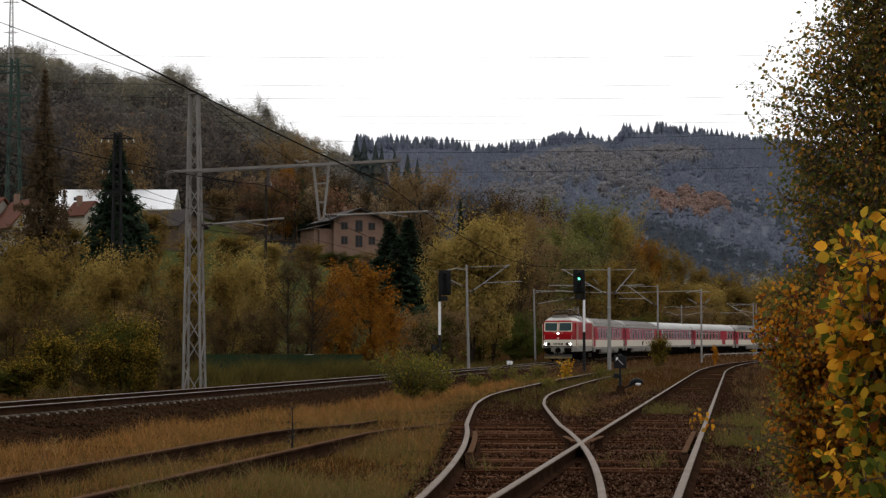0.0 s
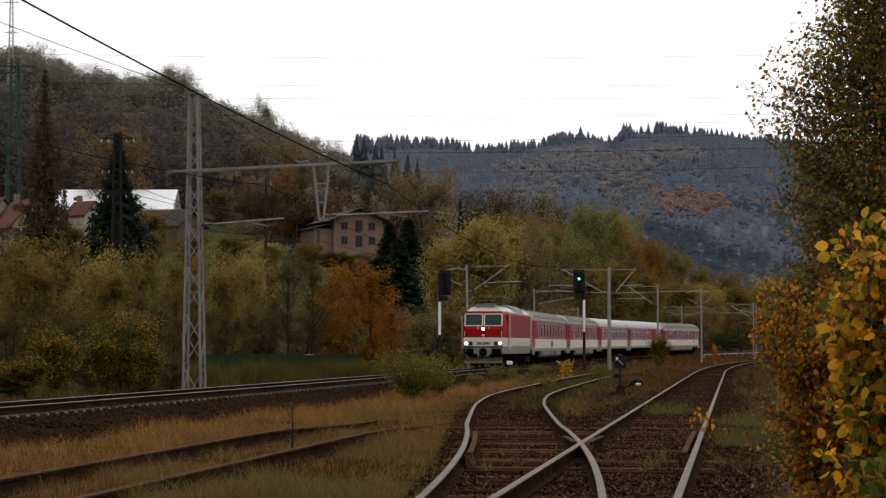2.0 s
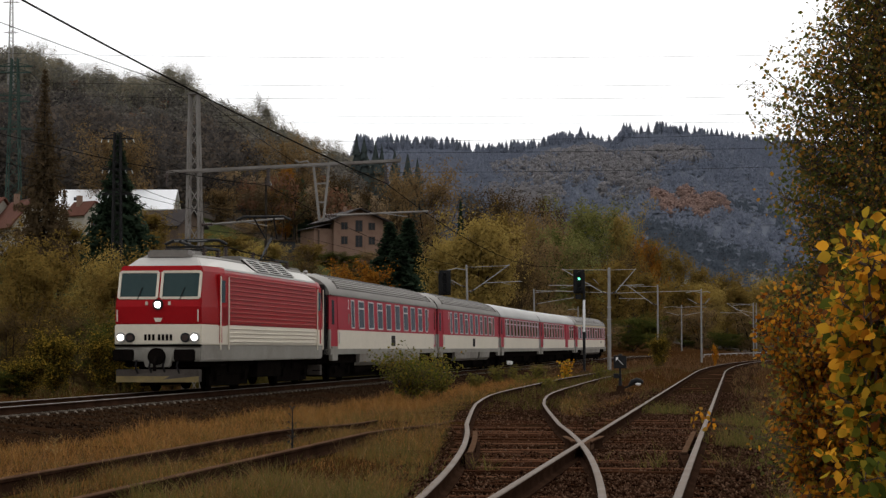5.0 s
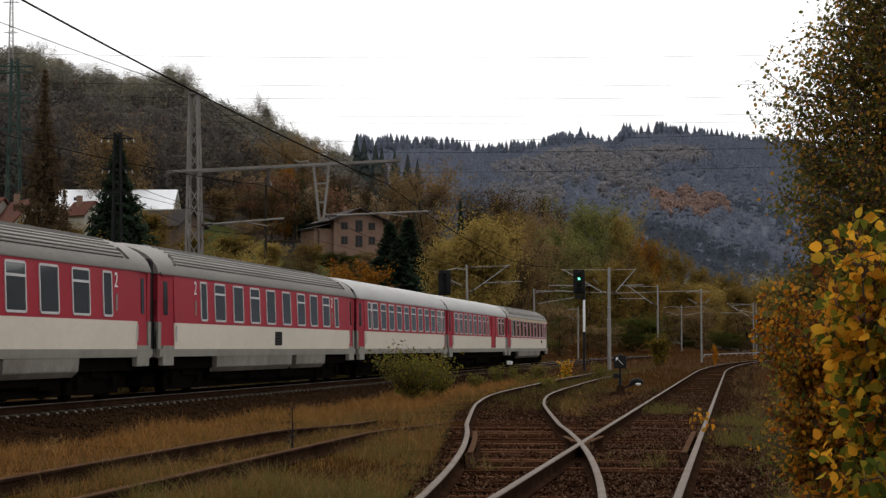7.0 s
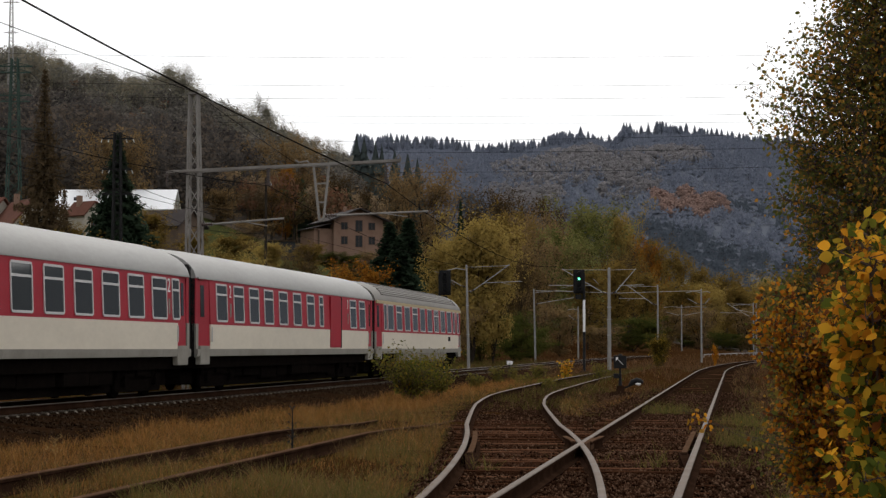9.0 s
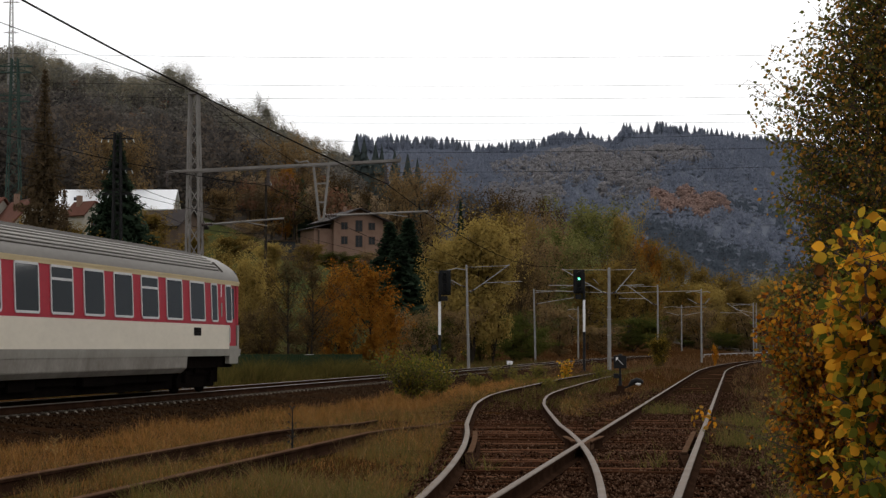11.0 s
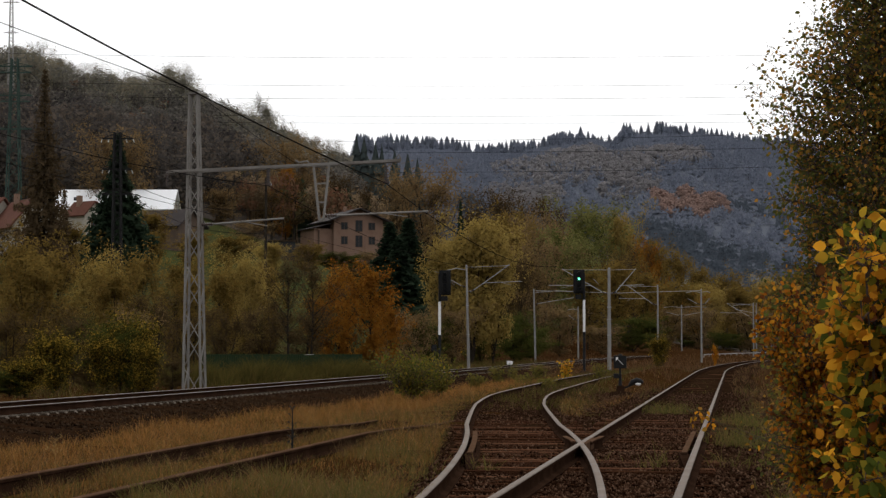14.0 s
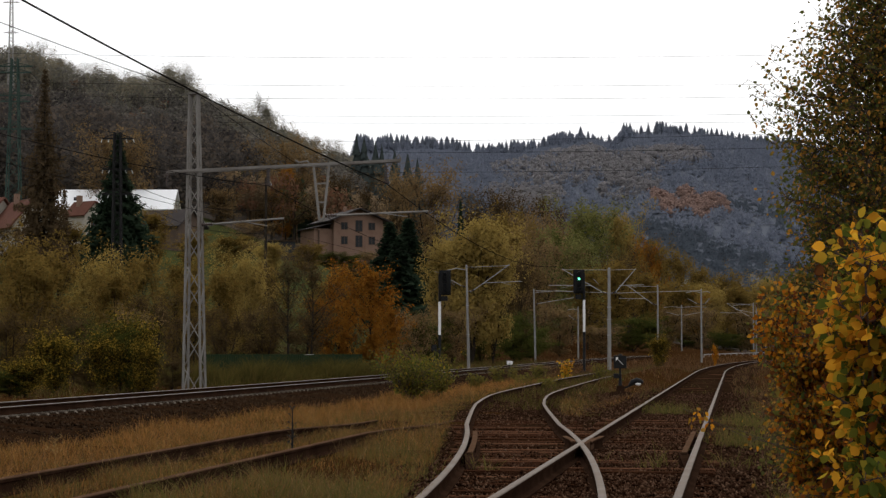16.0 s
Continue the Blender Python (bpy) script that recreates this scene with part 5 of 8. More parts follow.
    # side ribs
    def ribmesh():
        return Geo().add([(-5.9, 0, -0.022), (5.9, 0, -0.022), (5.9, 0.028, -0.008), (-5.9, 0.028, -0.008), (-5.9, 0.028, 0.012), (5.9, 0.028, 0.012), (5.9, 0, 0.022), (-5.9, 0, 0.022)],
                         [(0, 1, 2, 3), (3, 2, 5, 4), (4, 5, 6, 7), (0, 7, 6, 1), (0, 3, 4, 7), (1, 6, 5, 2)]).mesh("rib", RIB_RED)
    rm = ribmesh()
    wm = rm.copy()
    wm.materials.clear()
    wm.materials.append(CREAM)
    for sd in (1, -1):
        for k in range(11):
            z = 2.04 + k * 0.128
            part("rib", rm, None, lo, m=Matrix.Translation((0, sd * (1.455 - 0.018 * max(0, z - 2.5)), z)) @ Matrix.Rotation(0 if sd > 0 else math.pi, 4, "Z"))
        for k in range(4):
            part("waist_rib", wm, None, lo, m=Matrix.Translation((0, sd * 1.463, 1.44 + k * 0.125)) @ Matrix.Rotation(0 if sd > 0 else math.pi, 4, "Z"))
        # roof louvres on the shoulder
        lv = part("louvre_panel", Geo().add([(2.3, sd * 1.385, 3.60), (-2.8, sd * 1.385, 3.60), (-2.8, sd * 0.93, 3.98), (2.3, sd * 0.93, 3.98), (2.3, sd * 1.0, 3.6), (-2.8, sd * 1.0, 3.6), (-2.8, sd * 0.8, 3.9), (2.3, sd * 0.8, 3.9)],
                  [(0, 1, 2, 3), (7, 6, 5, 4), (0, 4, 5, 1), (1, 5, 6, 2), (2, 6, 7, 3), (3, 7, 4, 0)]), UNDER, lo, "dark louvre panel on the roof shoulder")
        for k in range(4):
            x = 2.25 - 5.0 * k / 3
            part("louvre_bar", Geo().bar((x, sd * 1.40, 3.61), (x, sd * 0.945, 3.995), 0.09, 0.04, up=(0, sd * 0.64, 0.77)), LOUVRE_WHITE, lv)
        for k in range(6):
            t = k / 5
            part("louvre_bar", Geo().bar((2.3, sd * (1.40 - 0.455 * t), 3.61 + 0.385 * t), (-2.8, sd * (1.40 - 0.455 * t), 3.61 + 0.385 * t), 0.03, 0.03), LOUVRE_WHITE, lv)
    # roof equipment
    for x, w in ((0.4, 2.6), (-3.2, 1.6)):
        part("roof_box", Geo().box(x - w / 2, x + w / 2, -0.7, 0.7, 3.9, 4.12), ROOF_GREY, lo, "grey roof equipment box", bevel=0.04)
    for sx in (1, -1):
        pg = part("pantograph", Geo().bar((sx * 5.4, -0.55, 4.22), (sx * 3.6, -0.55, 4.22), 0.06).bar((sx * 5.4, 0.55, 4.22), (sx * 3.6, 0.55, 4.22), 0.06).bar((sx * 5.4, -0.55, 4.22), (sx * 5.4, 0.55, 4.22), 0.06).bar((sx * 3.6, -0.55, 4.22), (sx * 3.6, 0.55, 4.22), 0.06), BLACK, lo, "dark pantograph folded on its insulators")
        up = 1.25 if sx < 0 else 0.0
        part("lower_arm", Geo().tube([(sx * 3.8, 0, 4.25), (sx * 5.9 if not up else sx * 5.3, 0, 4.35 + up * 0.55)], 0.045, 8), BLACK, pg)
        part("upper_arm", Geo().tube([(sx * 5.9 if not up else sx * 5.3, -0.2, 4.36 + up * 0.55), (sx * 4.2, -0.35, 4.45 + up)], 0.03, 8).tube([(sx * 5.9 if not up else sx * 5.3, 0.2, 4.36 + up * 0.55), (sx * 4.2, 0.35, 4.45 + up)], 0.03, 8), BLACK, pg)
        part("collector_strip", Geo().tube([(sx * 4.2, -0.95, 4.36 + up), (sx * 4.2, -0.7, 4.48 + up), (sx * 4.2, 0.7, 4.48 + up), (sx * 4.2, 0.95, 4.36 + up)], 0.045, 8), BLACK, pg)
        for y in (-0.55, 0.55):
            for x in (5.3, 3.7):
                g = Geo()
                insulator(g, (sx * x, y, 3.9), (sx * x, y, 4.2), 0.09, 4)
                part("insulator", g, CERAMIC, pg)
    part("roof_cable", Geo().tube([(4.5, 0.3, 4.3), (2.2, 0.35, 4.4), (0, 0.3, 4.35), (-4.2, 0.3, 4.3)], 0.025, 6), WIRE, lo)
    for x in (2.0, -1.4):
        g = Geo()
        insulator(g, (x, 0.33, 4.1), (x, 0.33, 4.38), 0.08, 4)
        part("insulator", g, CERAMIC, lo)
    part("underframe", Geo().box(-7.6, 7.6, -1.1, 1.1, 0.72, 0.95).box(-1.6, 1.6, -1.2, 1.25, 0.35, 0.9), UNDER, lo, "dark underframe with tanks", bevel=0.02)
    for sx in (1, -1):
        bogie(lo, sx * 4.15, 1.6, 0.62, True, "grimy locomotive bogie, blackened for the shade under the floor")
    return lo


RIB_RED = material("paler_red_ribs", [(0.32, 0.05, 0.045), (0.38, 0.07, 0.06)], 0.5, scale=1, fine=12, bump=0.03, spec=0.1)
LENGTHS = [16.79, 26.44, 26.42, 24.60, 26.80, 25.90]
compartment = [(5.62, True), (7.70, False), (9.72, True), (11.78, False), (13.96, False), (16.1, True), (18.08, False), (20.14, True)]
skirts = [(6.0, 15.45), (16.1, 20.7)]
loco = locomotive()
coach_a = coach("a", 26.44, compartment, [4.11, 22.25], ROOF_GREY, True, "red and cream second-class coach with a ribbed grey roof", [(3.66, "2"), (23.25, "2")], skirts, vents=[(12.97, 13.9, 1.34, 1.78)])
coach_b = coach("b", 26.42, compartment, [4.15, 22.2], ROOF_GREY, True, "red and cream second-class coach with a ribbed grey roof", [(3.66, "2"), (21.75, "2")], skirts, vents=[(12.9, 13.85, 1.34, 1.78)])
coach_c = coach("c", 24.60, [(3.30 + 1.94 * k, True) for k in range(10)], [2.3, 22.5], ROOF_LIGHT, False, "red and cream second-class coach with a smooth pale roof", [(3.15, "2"), (22.25, "2")], [], 1.28)
coach_d = coach("d", 26.80, [(2.25, True), (4.2, True), (6.08, True), (7.98, True), (9.98, True), (12.02, True), (14.1, True), (21.6, True), (23.4, True)], [16.1], ROOF_LIGHT, False, "red and cream coach with a sliding door and pale roof", [(3.85, "2"), (21.2, "1")], [], 1.22, sliding=(17.9, 19.85))
coach_e = coach("e", 25.90, [(2.95, False), (5.1, True), (7.28, False), (9.45, True), (11.62, False), (13.79, False), (15.92, True), (18.07, False), (20.25, False)], [2.05, 22.36, 23.88], ROOF_GREY, True, "red and cream first-class coach with a faded stripe under its roof", [(23.45, "1")], [(6.0, 20.1)], 1.46, stripe=STRIPE_PALE, vents=[(20.6, 21.3, 1.6, 1.82)])

# ---------------------------------------------------------------- buildings on the slope
def slab(g, a, b, c, d, t):
    """A roof slab of thickness t over the quad a, b, c, d."""
    vs = [Vector(p) for p in (a, b, c, d)]
    n = (vs[1] - vs[0]).cross(vs[3] - vs[0]).normalized()
    if n.z < 0:
        n = -n
    return g.add(vs + [v + n * t for v in vs], [(3, 2, 1, 0), (4, 5, 6, 7), (0, 1, 5, 4), (1, 2, 6, 5), (2, 3, 7, 6), (3, 0, 4, 7)])


def house(px, y, yaw, w, depth, wall_h, roof_h, wall, roof, label, windows, over=0.5, sink=3.0, base=None, chimney=True):
    """A gabled house; its gable end looks towards -y before it is turned. windows: (side, u, z, w, h)."""
    x = at_px(px, y)
    z = base if base is not None else float(height(x, y))
    hs = thing("house", label, "house", pose(x, y, z, 0, 0, yaw), "houses on the slope")
    a = w / 2
    g = Geo().add([(-a, 0, -sink), (a, 0, -sink), (a, 0, wall_h), (0, 0, wall_h + roof_h), (-a, 0, wall_h), (-a, depth, -sink), (a, depth, -sink), (a, depth, wall_h), (0, depth, wall_h + roof_h), (-a, depth, wall_h)],
                  [(0, 1, 2, 3, 4), (9, 8, 7, 6, 5), (0, 4, 9, 5), (1, 6, 7, 2), (4, 3, 8, 9), (2, 7, 8, 3), (0, 5, 6, 1)])
    part("wall", g, wall, hs)
    k = roof_h / a
    for sd in (-1, 1):
        g = slab(Geo(), (0, -over, wall_h + roof_h + 0.02), (sd * (a + over), -over, wall_h - over * k + 0.02), (sd * (a + over), depth + over, wall_h - over * k + 0.02), (0, depth + over, wall_h + roof_h + 0.02), 0.2)
        part("roof", g, roof, hs)
    if chimney:
        part("chimney", Geo().box(-0.9, -0.3, depth * 0.55, depth * 0.55 + 0.6, wall_h + roof_h - 1.0, wall_h + roof_h + 0.9), BRICK_WALL, hs, bevel=0.03)
    for side, u, zz, ww, hh in windows:
        if side == "front":
            m = pose(u, -0.02, zz)
        elif side == "left":
            m = pose(-a - 0.02, u, zz, 0, 0, -90)
        else:
            m = pose(a + 0.02, u, zz, 0, 0, 90)
        g = Geo()
        for x0, x1, z0, z1 in ((-ww / 2 - 0.1, -ww / 2, -0.1, hh + 0.1), (ww / 2, ww / 2 + 0.1, -0.1, hh + 0.1), (-ww / 2, ww / 2, hh, hh + 0.1), (-ww / 2, ww / 2, -0.1, 0), (-0.04, 0.04, 0, hh)):
            g.box(x0, x1, -0.06, 0.05, z0, z1)
        wd = part("window", g, TIMBER, hs, m=m)
        part("pane", Geo().box(-ww / 2, ww / 2, -0.02, 0.02, 0, hh), PANE, wd)
    return hs


brick = house(634, 372, 20, 9.4, 11, 5.0, 1.9, BRICK_WALL, ROOF_DARK, "unplastered two-storey brick house with a dark gabled roof", [("front", -2.7, 3.2, 1.1, 1.2), ("front", 0.1, 2.9, 1.2, 1.9), ("front", 2.6, 3.2, 1.1, 1.2), ("front", -2.7, 0.5, 1.1, 1.3), ("front", 0.1, 0.0, 1.2, 2.0), ("front", 2.6, 0.5, 1.1, 1.3), ("left", 3.0, 0.6, 1.1, 1.2), ("left", 7.0, 0.6, 1.1, 1.2), ("left", 3.0, 3.0, 1.1, 1.0)], 1.4, base=19.9)
part("porch_roof", slab(Geo(), (-4.8, 0.5, 4.2), (-8.8, 0.5, 3.2), (-8.8, 10.5, 3.2), (-4.8, 10.5, 4.2), 0.18), ROOF_DARK, brick, "dark lean-to porch roof")
part("annex_wall", Geo().box(-8.2, -4.72, 1.2, 10.0, -3, 3.3), BRICK_WALL, brick, "raw brick annex wall under the porch roof")
for yy in (0.8, 5.4, 10.0):
    part("porch_post", Geo().box(-7.4, -7.2, yy, yy + 0.2, -3, 3.0), TIMBER, brick)
long = house(207, 300, 90, 8.6, 16.8, 3.0, 2.9, PLASTER, ROOF_WHITE, "long low house with a bright sheet-metal roof", [("right", 3, 0.6, 1.0, 1.2), ("right", 7, 0.6, 1.0, 1.2), ("right", 12, 0.6, 1.0, 1.2)], 0.5, base=18.7, chimney=False)
long.location.x += 8.4
part("roof_window", Geo().box(-2.9, -2.2, 13.4, 14.4, 4.25, 4.75), PANE, long, "dark roof window")
house(60, 232, 28, 5.2, 9, 2.4, 3.0, PLASTER, ROOF_RED, "cream gabled cottage under an old red tile roof", [("front", 0, 2.4, 0.8, 0.9)], 0.45, base=13.0)
house(2, 240, 70, 6.5, 10, 2.6, 2.2, PLASTER, ROOF_RED, "cottage wall under a red tile roof among trees", [("front", 0, 1.0, 1.0, 1.0), ("right", 4, 1.0, 1.0, 1.0)], 0.4, base=14.2)
house(166, 262, 50, 3.2, 3.6, 3.0, 1.6, PLASTER, ROOF_RED, "small cream house with a brown-red roof", [("front", 0, 1.4, 0.9, 1.0)], 0.35, base=15.6)
house(338, 285, 60, 6.0, 7, 1.9, 2.2, TIMBER, ROOF_DARK, "dark timber barn below a brown roof", [], 0.5, base=16.6, chimney=False)
shed = thing("garage_shed", "pale flat-roofed garage beside the brick house", "shed", pose(at_px(500, 350), 350, 18.4, 0, 0, 6))
part("wall", Geo().box(-2.2, 2.2, 0, 5, -2, 1.3), PANE, shed, bevel=0.04)
part("roof", Geo().box(-2.5, 2.5, -0.4, 5.4, 1.3, 1.55), CONCRETE, shed, bevel=0.04)


# ---------------------------------------------------------------- power line pylons
def pylon(px, y, top, w0, w1, arms, mat, label, ins=CERAMIC, foot=None):
    x = at_px(px, y)
    z = foot if foot is not None else float(height(x, y))
    py = thing("power_pylon", label, "power pylon", pose(x, y, z - 0.5), "power pylons")
    H = top - z + 0.5

    def corner(h, a, b):
        w = w0 + (w1 - w0) * h / H
        return (a * w, b * w, h)
    for a, b in ((-1, -1), (1, -1), (1, 1), (-1, 1)):
        part("leg", Geo().bar(corner(0, a, b), corner(H, a, b), 0.13), mat, py)
    zs = [0.0]
    while zs[-1] < H - 0.6:
        zs.append(zs[-1] + max(0.6, 1.9 * (w0 + (w1 - w0) * zs[-1] / H)))
    zs[-1] = H
    for (a0, b0), (a1, b1) in (((-1, -1), (1, -1)), ((1, 1), (-1, 1)), ((1, -1), (1, 1)), ((-1, 1), (-1, -1))):
        for i in range(len(zs) - 1):
            p, q = (corner(zs[i], a0, b0), corner(zs[i + 1], a1, b1)) if i % 2 else (corner(zs[i], a1, b1), corner(zs[i + 1], a0, b0))
            part("brace", Geo().bar(p, q, 0.07), mat, py)
    for h, reach in arms:
        h = h - z + 0.5
        am = part("cross_arm", Geo().bar((-reach, 0, h), (reach, 0, h), 0.17).bar((-reach, 0, h), (0, 0, h + 0.55), 0.07).bar((reach, 0, h), (0, 0, h + 0.55), 0.07), mat, py)
        for u in (-reach, -reach * 0.55, reach * 0.55, reach):
            g = Geo()
            insulator(g, (u, 0, h - 0.05), (u + (0.1 if u > 0 else -0.1), 0, h - 0.38), 0.06, 4)
            part("insulator", g, ins, am)
    return py


pylon(22, 262, 38.9, 1.0, 0.4, [(37.9, 2.3), (37.1, 2.1), (34.1, 2.3), (33.3, 2.0), (29.7, 2.3)], PYLON_GREEN, "green-painted lattice power pylon on the wooded slope")
# the pale steel colour stands for haze before this distant pylon
pylon(15, 560, 108.0, 0.9, 0.2, [(105.5, 2.4), (97.5, 2.2), (89.0, 2.0)], GALV, "tall thin lattice pylon on the ridge, made pale for haze")
pylon(206, 196, 22.2, 0.45, 0.3, [(21.6, 1.5), (18.6, 1.4), (16.2, 1.5)], BLACK, "dark lattice pole with pale insulators before a spruce", GLASS_INS)
lines = thing("power_lines", "thin power lines strung across the valley", "power lines")
for y0, y1, sag, d in ((98, 97, 10, 560), (148, 149, 8, 560), (172, 171, 8, 560), (203, 202, 8, 560), (215, 216, 6, 560), (252, 236, 14, 520), (270, 262, 12, 520), (305, 296, 14, 520)):
    pts = []
    for k in range(25):
        px = -60 + 1700 * k / 24
        t = k / 24
        yy = y0 + (y1 - y0) * t + sag * 4 * (t - 0.5) ** 2 * -1 + sag * 0.3
        pts.append((at_px(px, d), d, CAM_Z + (616.5 - yy) / 3582 * d))
    part("line", Geo().tube(pts, 0.045, 5), WIRE, lines)
# from the green pylon past the dark pole down the slope
for u, za, zb, zc in ((2.1, 37.1, 21.6, 13.5), (-2.0, 33.3, 18.6, 11.5), (2.3, 29.7, 16.2, 9.8)):
    stops = [Vector((at_px(22, 262) - 40, 300, za + 8)), Vector((at_px(22, 262) + u, 262, za)), Vector((at_px(206, 196) + u * 0.5, 196, zb)), Vector((at_px(470, 150), 150, zc))]
    pts = []
    for a, b in zip(stops, stops[1:]):
        for k in range(12):
            t = k / 12
            q = a.lerp(b, t)
            q.z -= 1.2 * 4 * t * (1 - t)
            pts.append(q)
    part("line", Geo().tube(pts + [stops[-1]], 0.022, 5), WIRE, lines)
dp = thing("power_pole", "dark wooden power pole among the thicket trees", "power pole", pose(at_px(470, 150), 150, float(height(at_px(470, 150), 150))))
part("pole", Geo().tube([(0, 0, -0.3), (0, 0, 13.9 - float(height(at_px(470, 150), 150)))], [0.14, 0.09], 10), BARK, dp)

# ---------------------------------------------------------------- plants
def tree_skeleton(rng, H, r, base, limbs, subs, upward, stems=1, wig=0.03):
    """Tapered stem and limbs as a Geo, and the points along the twigs that bear leaves (position, outward direction)."""
    g, tips = Geo(), []
    for st in range(stems):
        lean = Vector((rng.uniform(-1, 1), rng.uniform(-1, 1), 0)) * (0.0 if stems == 1 else r * 0.55)
        pts = []
        n = 7
        for i in range(n + 1):
            t = i / n
            pts.append(Vector((lean.x * t + rng.gauss(0, wig * H * 0.3) * t, lean.y * t + rng.gauss(0, wig * H * 0.3) * t, H * 0.94 * t)))
        r0 = H * (0.016 if stems == 1 else 0.011)
        g.tube(pts, [r0 * (1 - 0.9 * i / n) + 0.006 for i in range(n + 1)], 6)
        for k in range(limbs):
            t = base + (0.97 - base) * (k + rng.random()) / limbs
            f = t * n
            i = min(int(f), n - 1)
            p = pts[i].lerp(pts[i + 1], f - i)
            az = k * 2.4 + st * 1.3 + rng.uniform(-0.4, 0.4)
            u = (t - base) / (1 - base)
            prof = (0.45 + 1.3 * u * (1 - u) * 1.9) * (1.0 if u < 0.8 else 0.75)
            ln = r * prof * rng.uniform(0.35, 1.5)
            el = upward + rng.uniform(-0.2, 0.25) + 0.35 * u
            d = Vector((math.cos(az) * math.cos(el), math.sin(az) * math.cos(el), math.sin(el)))
            q = [p]
            for j in range(3):
                d2 = (d + Vector((rng.gauss(0, 0.18), rng.gauss(0, 0.18), rng.gauss(0.05, 0.12)))).normalized()
                q.append(q[-1] + d2 * ln / 3)
            rl = r0 * 0.42 * (1 - 0.6 * u)
            g.tube(q, [rl, rl * 0.7, rl * 0.45, rl * 0.15 + 0.003], 5, caps=False)
            for j in range(subs):
                s = 0.3 + 0.7 * (j + rng.random()) / subs
                f2 = s * 3
                i2 = min(int(f2), 2)
                b = q[i2].lerp(q[i2 + 1], f2 - i2)
                e = (d + Vector((rng.gauss(0, 0.75), rng.gauss(0, 0.75), rng.gauss(0.1, 0.5)))).normalized()
                l2 = ln * rng.uniform(0.25, 0.5)
                c = b + e * l2
                g.tube([b, c], [rl * 0.3 + 0.002, 0.003], 3, caps=False)
                for w in (0.35, 0.7, 1.0):
                    tips.append((b.lerp(c, w), e))
    return g, tips


def unit(v):
    return v / (np.linalg.norm(v, axis=-1, keepdims=True) + 1e-9)


def leaf_cards(rs, tips, per, spread, size, mat, name, long=1.5, fade=None, heart=(0, 0, 5.0)):
    """Small three-cornered leaves scattered round the twig points; they face outwards and take the crown's rounded shading."""
    base = np.array([[p.x, p.y, p.z] for p, e in tips])
    n = len(base) * per
    off = rs.normal(0, spread, (n, 3))
    s = size * rs.uniform(0.6, 1.35, (n, 1))
    if fade is not None:
        f = np.repeat(np.asarray(fade), per)[:, None]
        s, off = s * f, off * f
    c = np.repeat(base, per, 0) + off
    out = unit(unit((c - np.array(heart)) * [1, 1, 0.8]) + unit(off) * 0.5 + [0, 0, 0.45] + rs.normal(0, 0.22, (n, 3)))
    u = unit(np.cross(out + rs.normal(0, 0.4, (n, 3)), rs.normal(0, 1, (n, 3))))
    w = unit(np.cross(u, out + rs.normal(0, 0.4, (n, 3))))
    tri = np.stack([c - u * s * long / 2 + w * s / 2, c - u * s * long / 2 - w * s / 2, c + u * s * long / 2], 1)
    back = (np.cross(tri[:, 1] - tri[:, 0], tri[:, 2] - tri[:, 0]) * out).sum(1) < 0
    tri[back] = tri[back][:, ::-1]
    return cloud(name, tri.reshape(-1, 3), np.arange(3 * n).reshape(-1, 3), mat, np.repeat(out, 3, 0))


def broadleaf(seed, H, r, base, limbs, subs, upward, stems, per, spread, size, mat, wig=0.03):
    rng, rs = random.Random(seed), np.random.default_rng(seed)
    g, tips = tree_skeleton(rng, H, r, base, limbs, subs, upward, stems, wig)
    return g.mesh("trunk", BARK), leaf_cards(rs, tips, per, spread, size, mat, "crown", heart=(0, 0, H * (0.3 + 0.35 * base)))


def conifer(seed, H, r, mat, per=5, size=0.3):
    rng, rs = random.Random(seed), np.random.default_rng(seed)
    g, tips, fade = Geo(), [], []
    g.tube([(0, 0, 0), (0, 0, H * 0.5), (0, 0, H * 0.99)], [H * 0.016, H * 0.009, 0.01], 6)
    z = H * 0.06
    while z < H * 0.98:
        u = z / H
        ln = r * (1 - u) ** 1.05 * rng.uniform(0.75, 1.2) + 0.04
        n = 9 if u < 0.7 else 6
        a0 = rng.uniform(0, 6.28)
        for k in range(n):
            a = a0 + 6.283 * k / n + rng.uniform(-0.2, 0.2)
            l = ln * rng.uniform(0.7, 1.15)
            d = Vector((math.cos(a), math.sin(a), 0))
            droop = -0.25 + 0.5 * u
            p0, p1, p2 = Vector((0, 0, z)), d * l * 0.6 + Vector((0, 0, z + droop * l * 0.6)), d * l + Vector((0, 0, z + droop * l * 0.75))
            g.tube([p0, p1, p2], [0.03 * (1 - u) + 0.008, 0.015, 0.004], 3, caps=False)
            m = max(2, int(l / 0.35))
            for j in range(m):
                t = 0.25 + 0.75 * (j + 0.5) / m
                tips.append((p0.lerp(p1, t / 0.6) if t < 0.6 else p1.lerp(p2, (t - 0.6) / 0.4), d))
                fade.append(1.1 - 0.8 * u)
        z += H * 0.032 * (1.15 - 0.5 * u)
    return g.mesh("trunk", BARK), leaf_cards(rs, tips, per, 0.16, size, mat, "crown", 2.0, fade, (0, 0, H * 0.2))


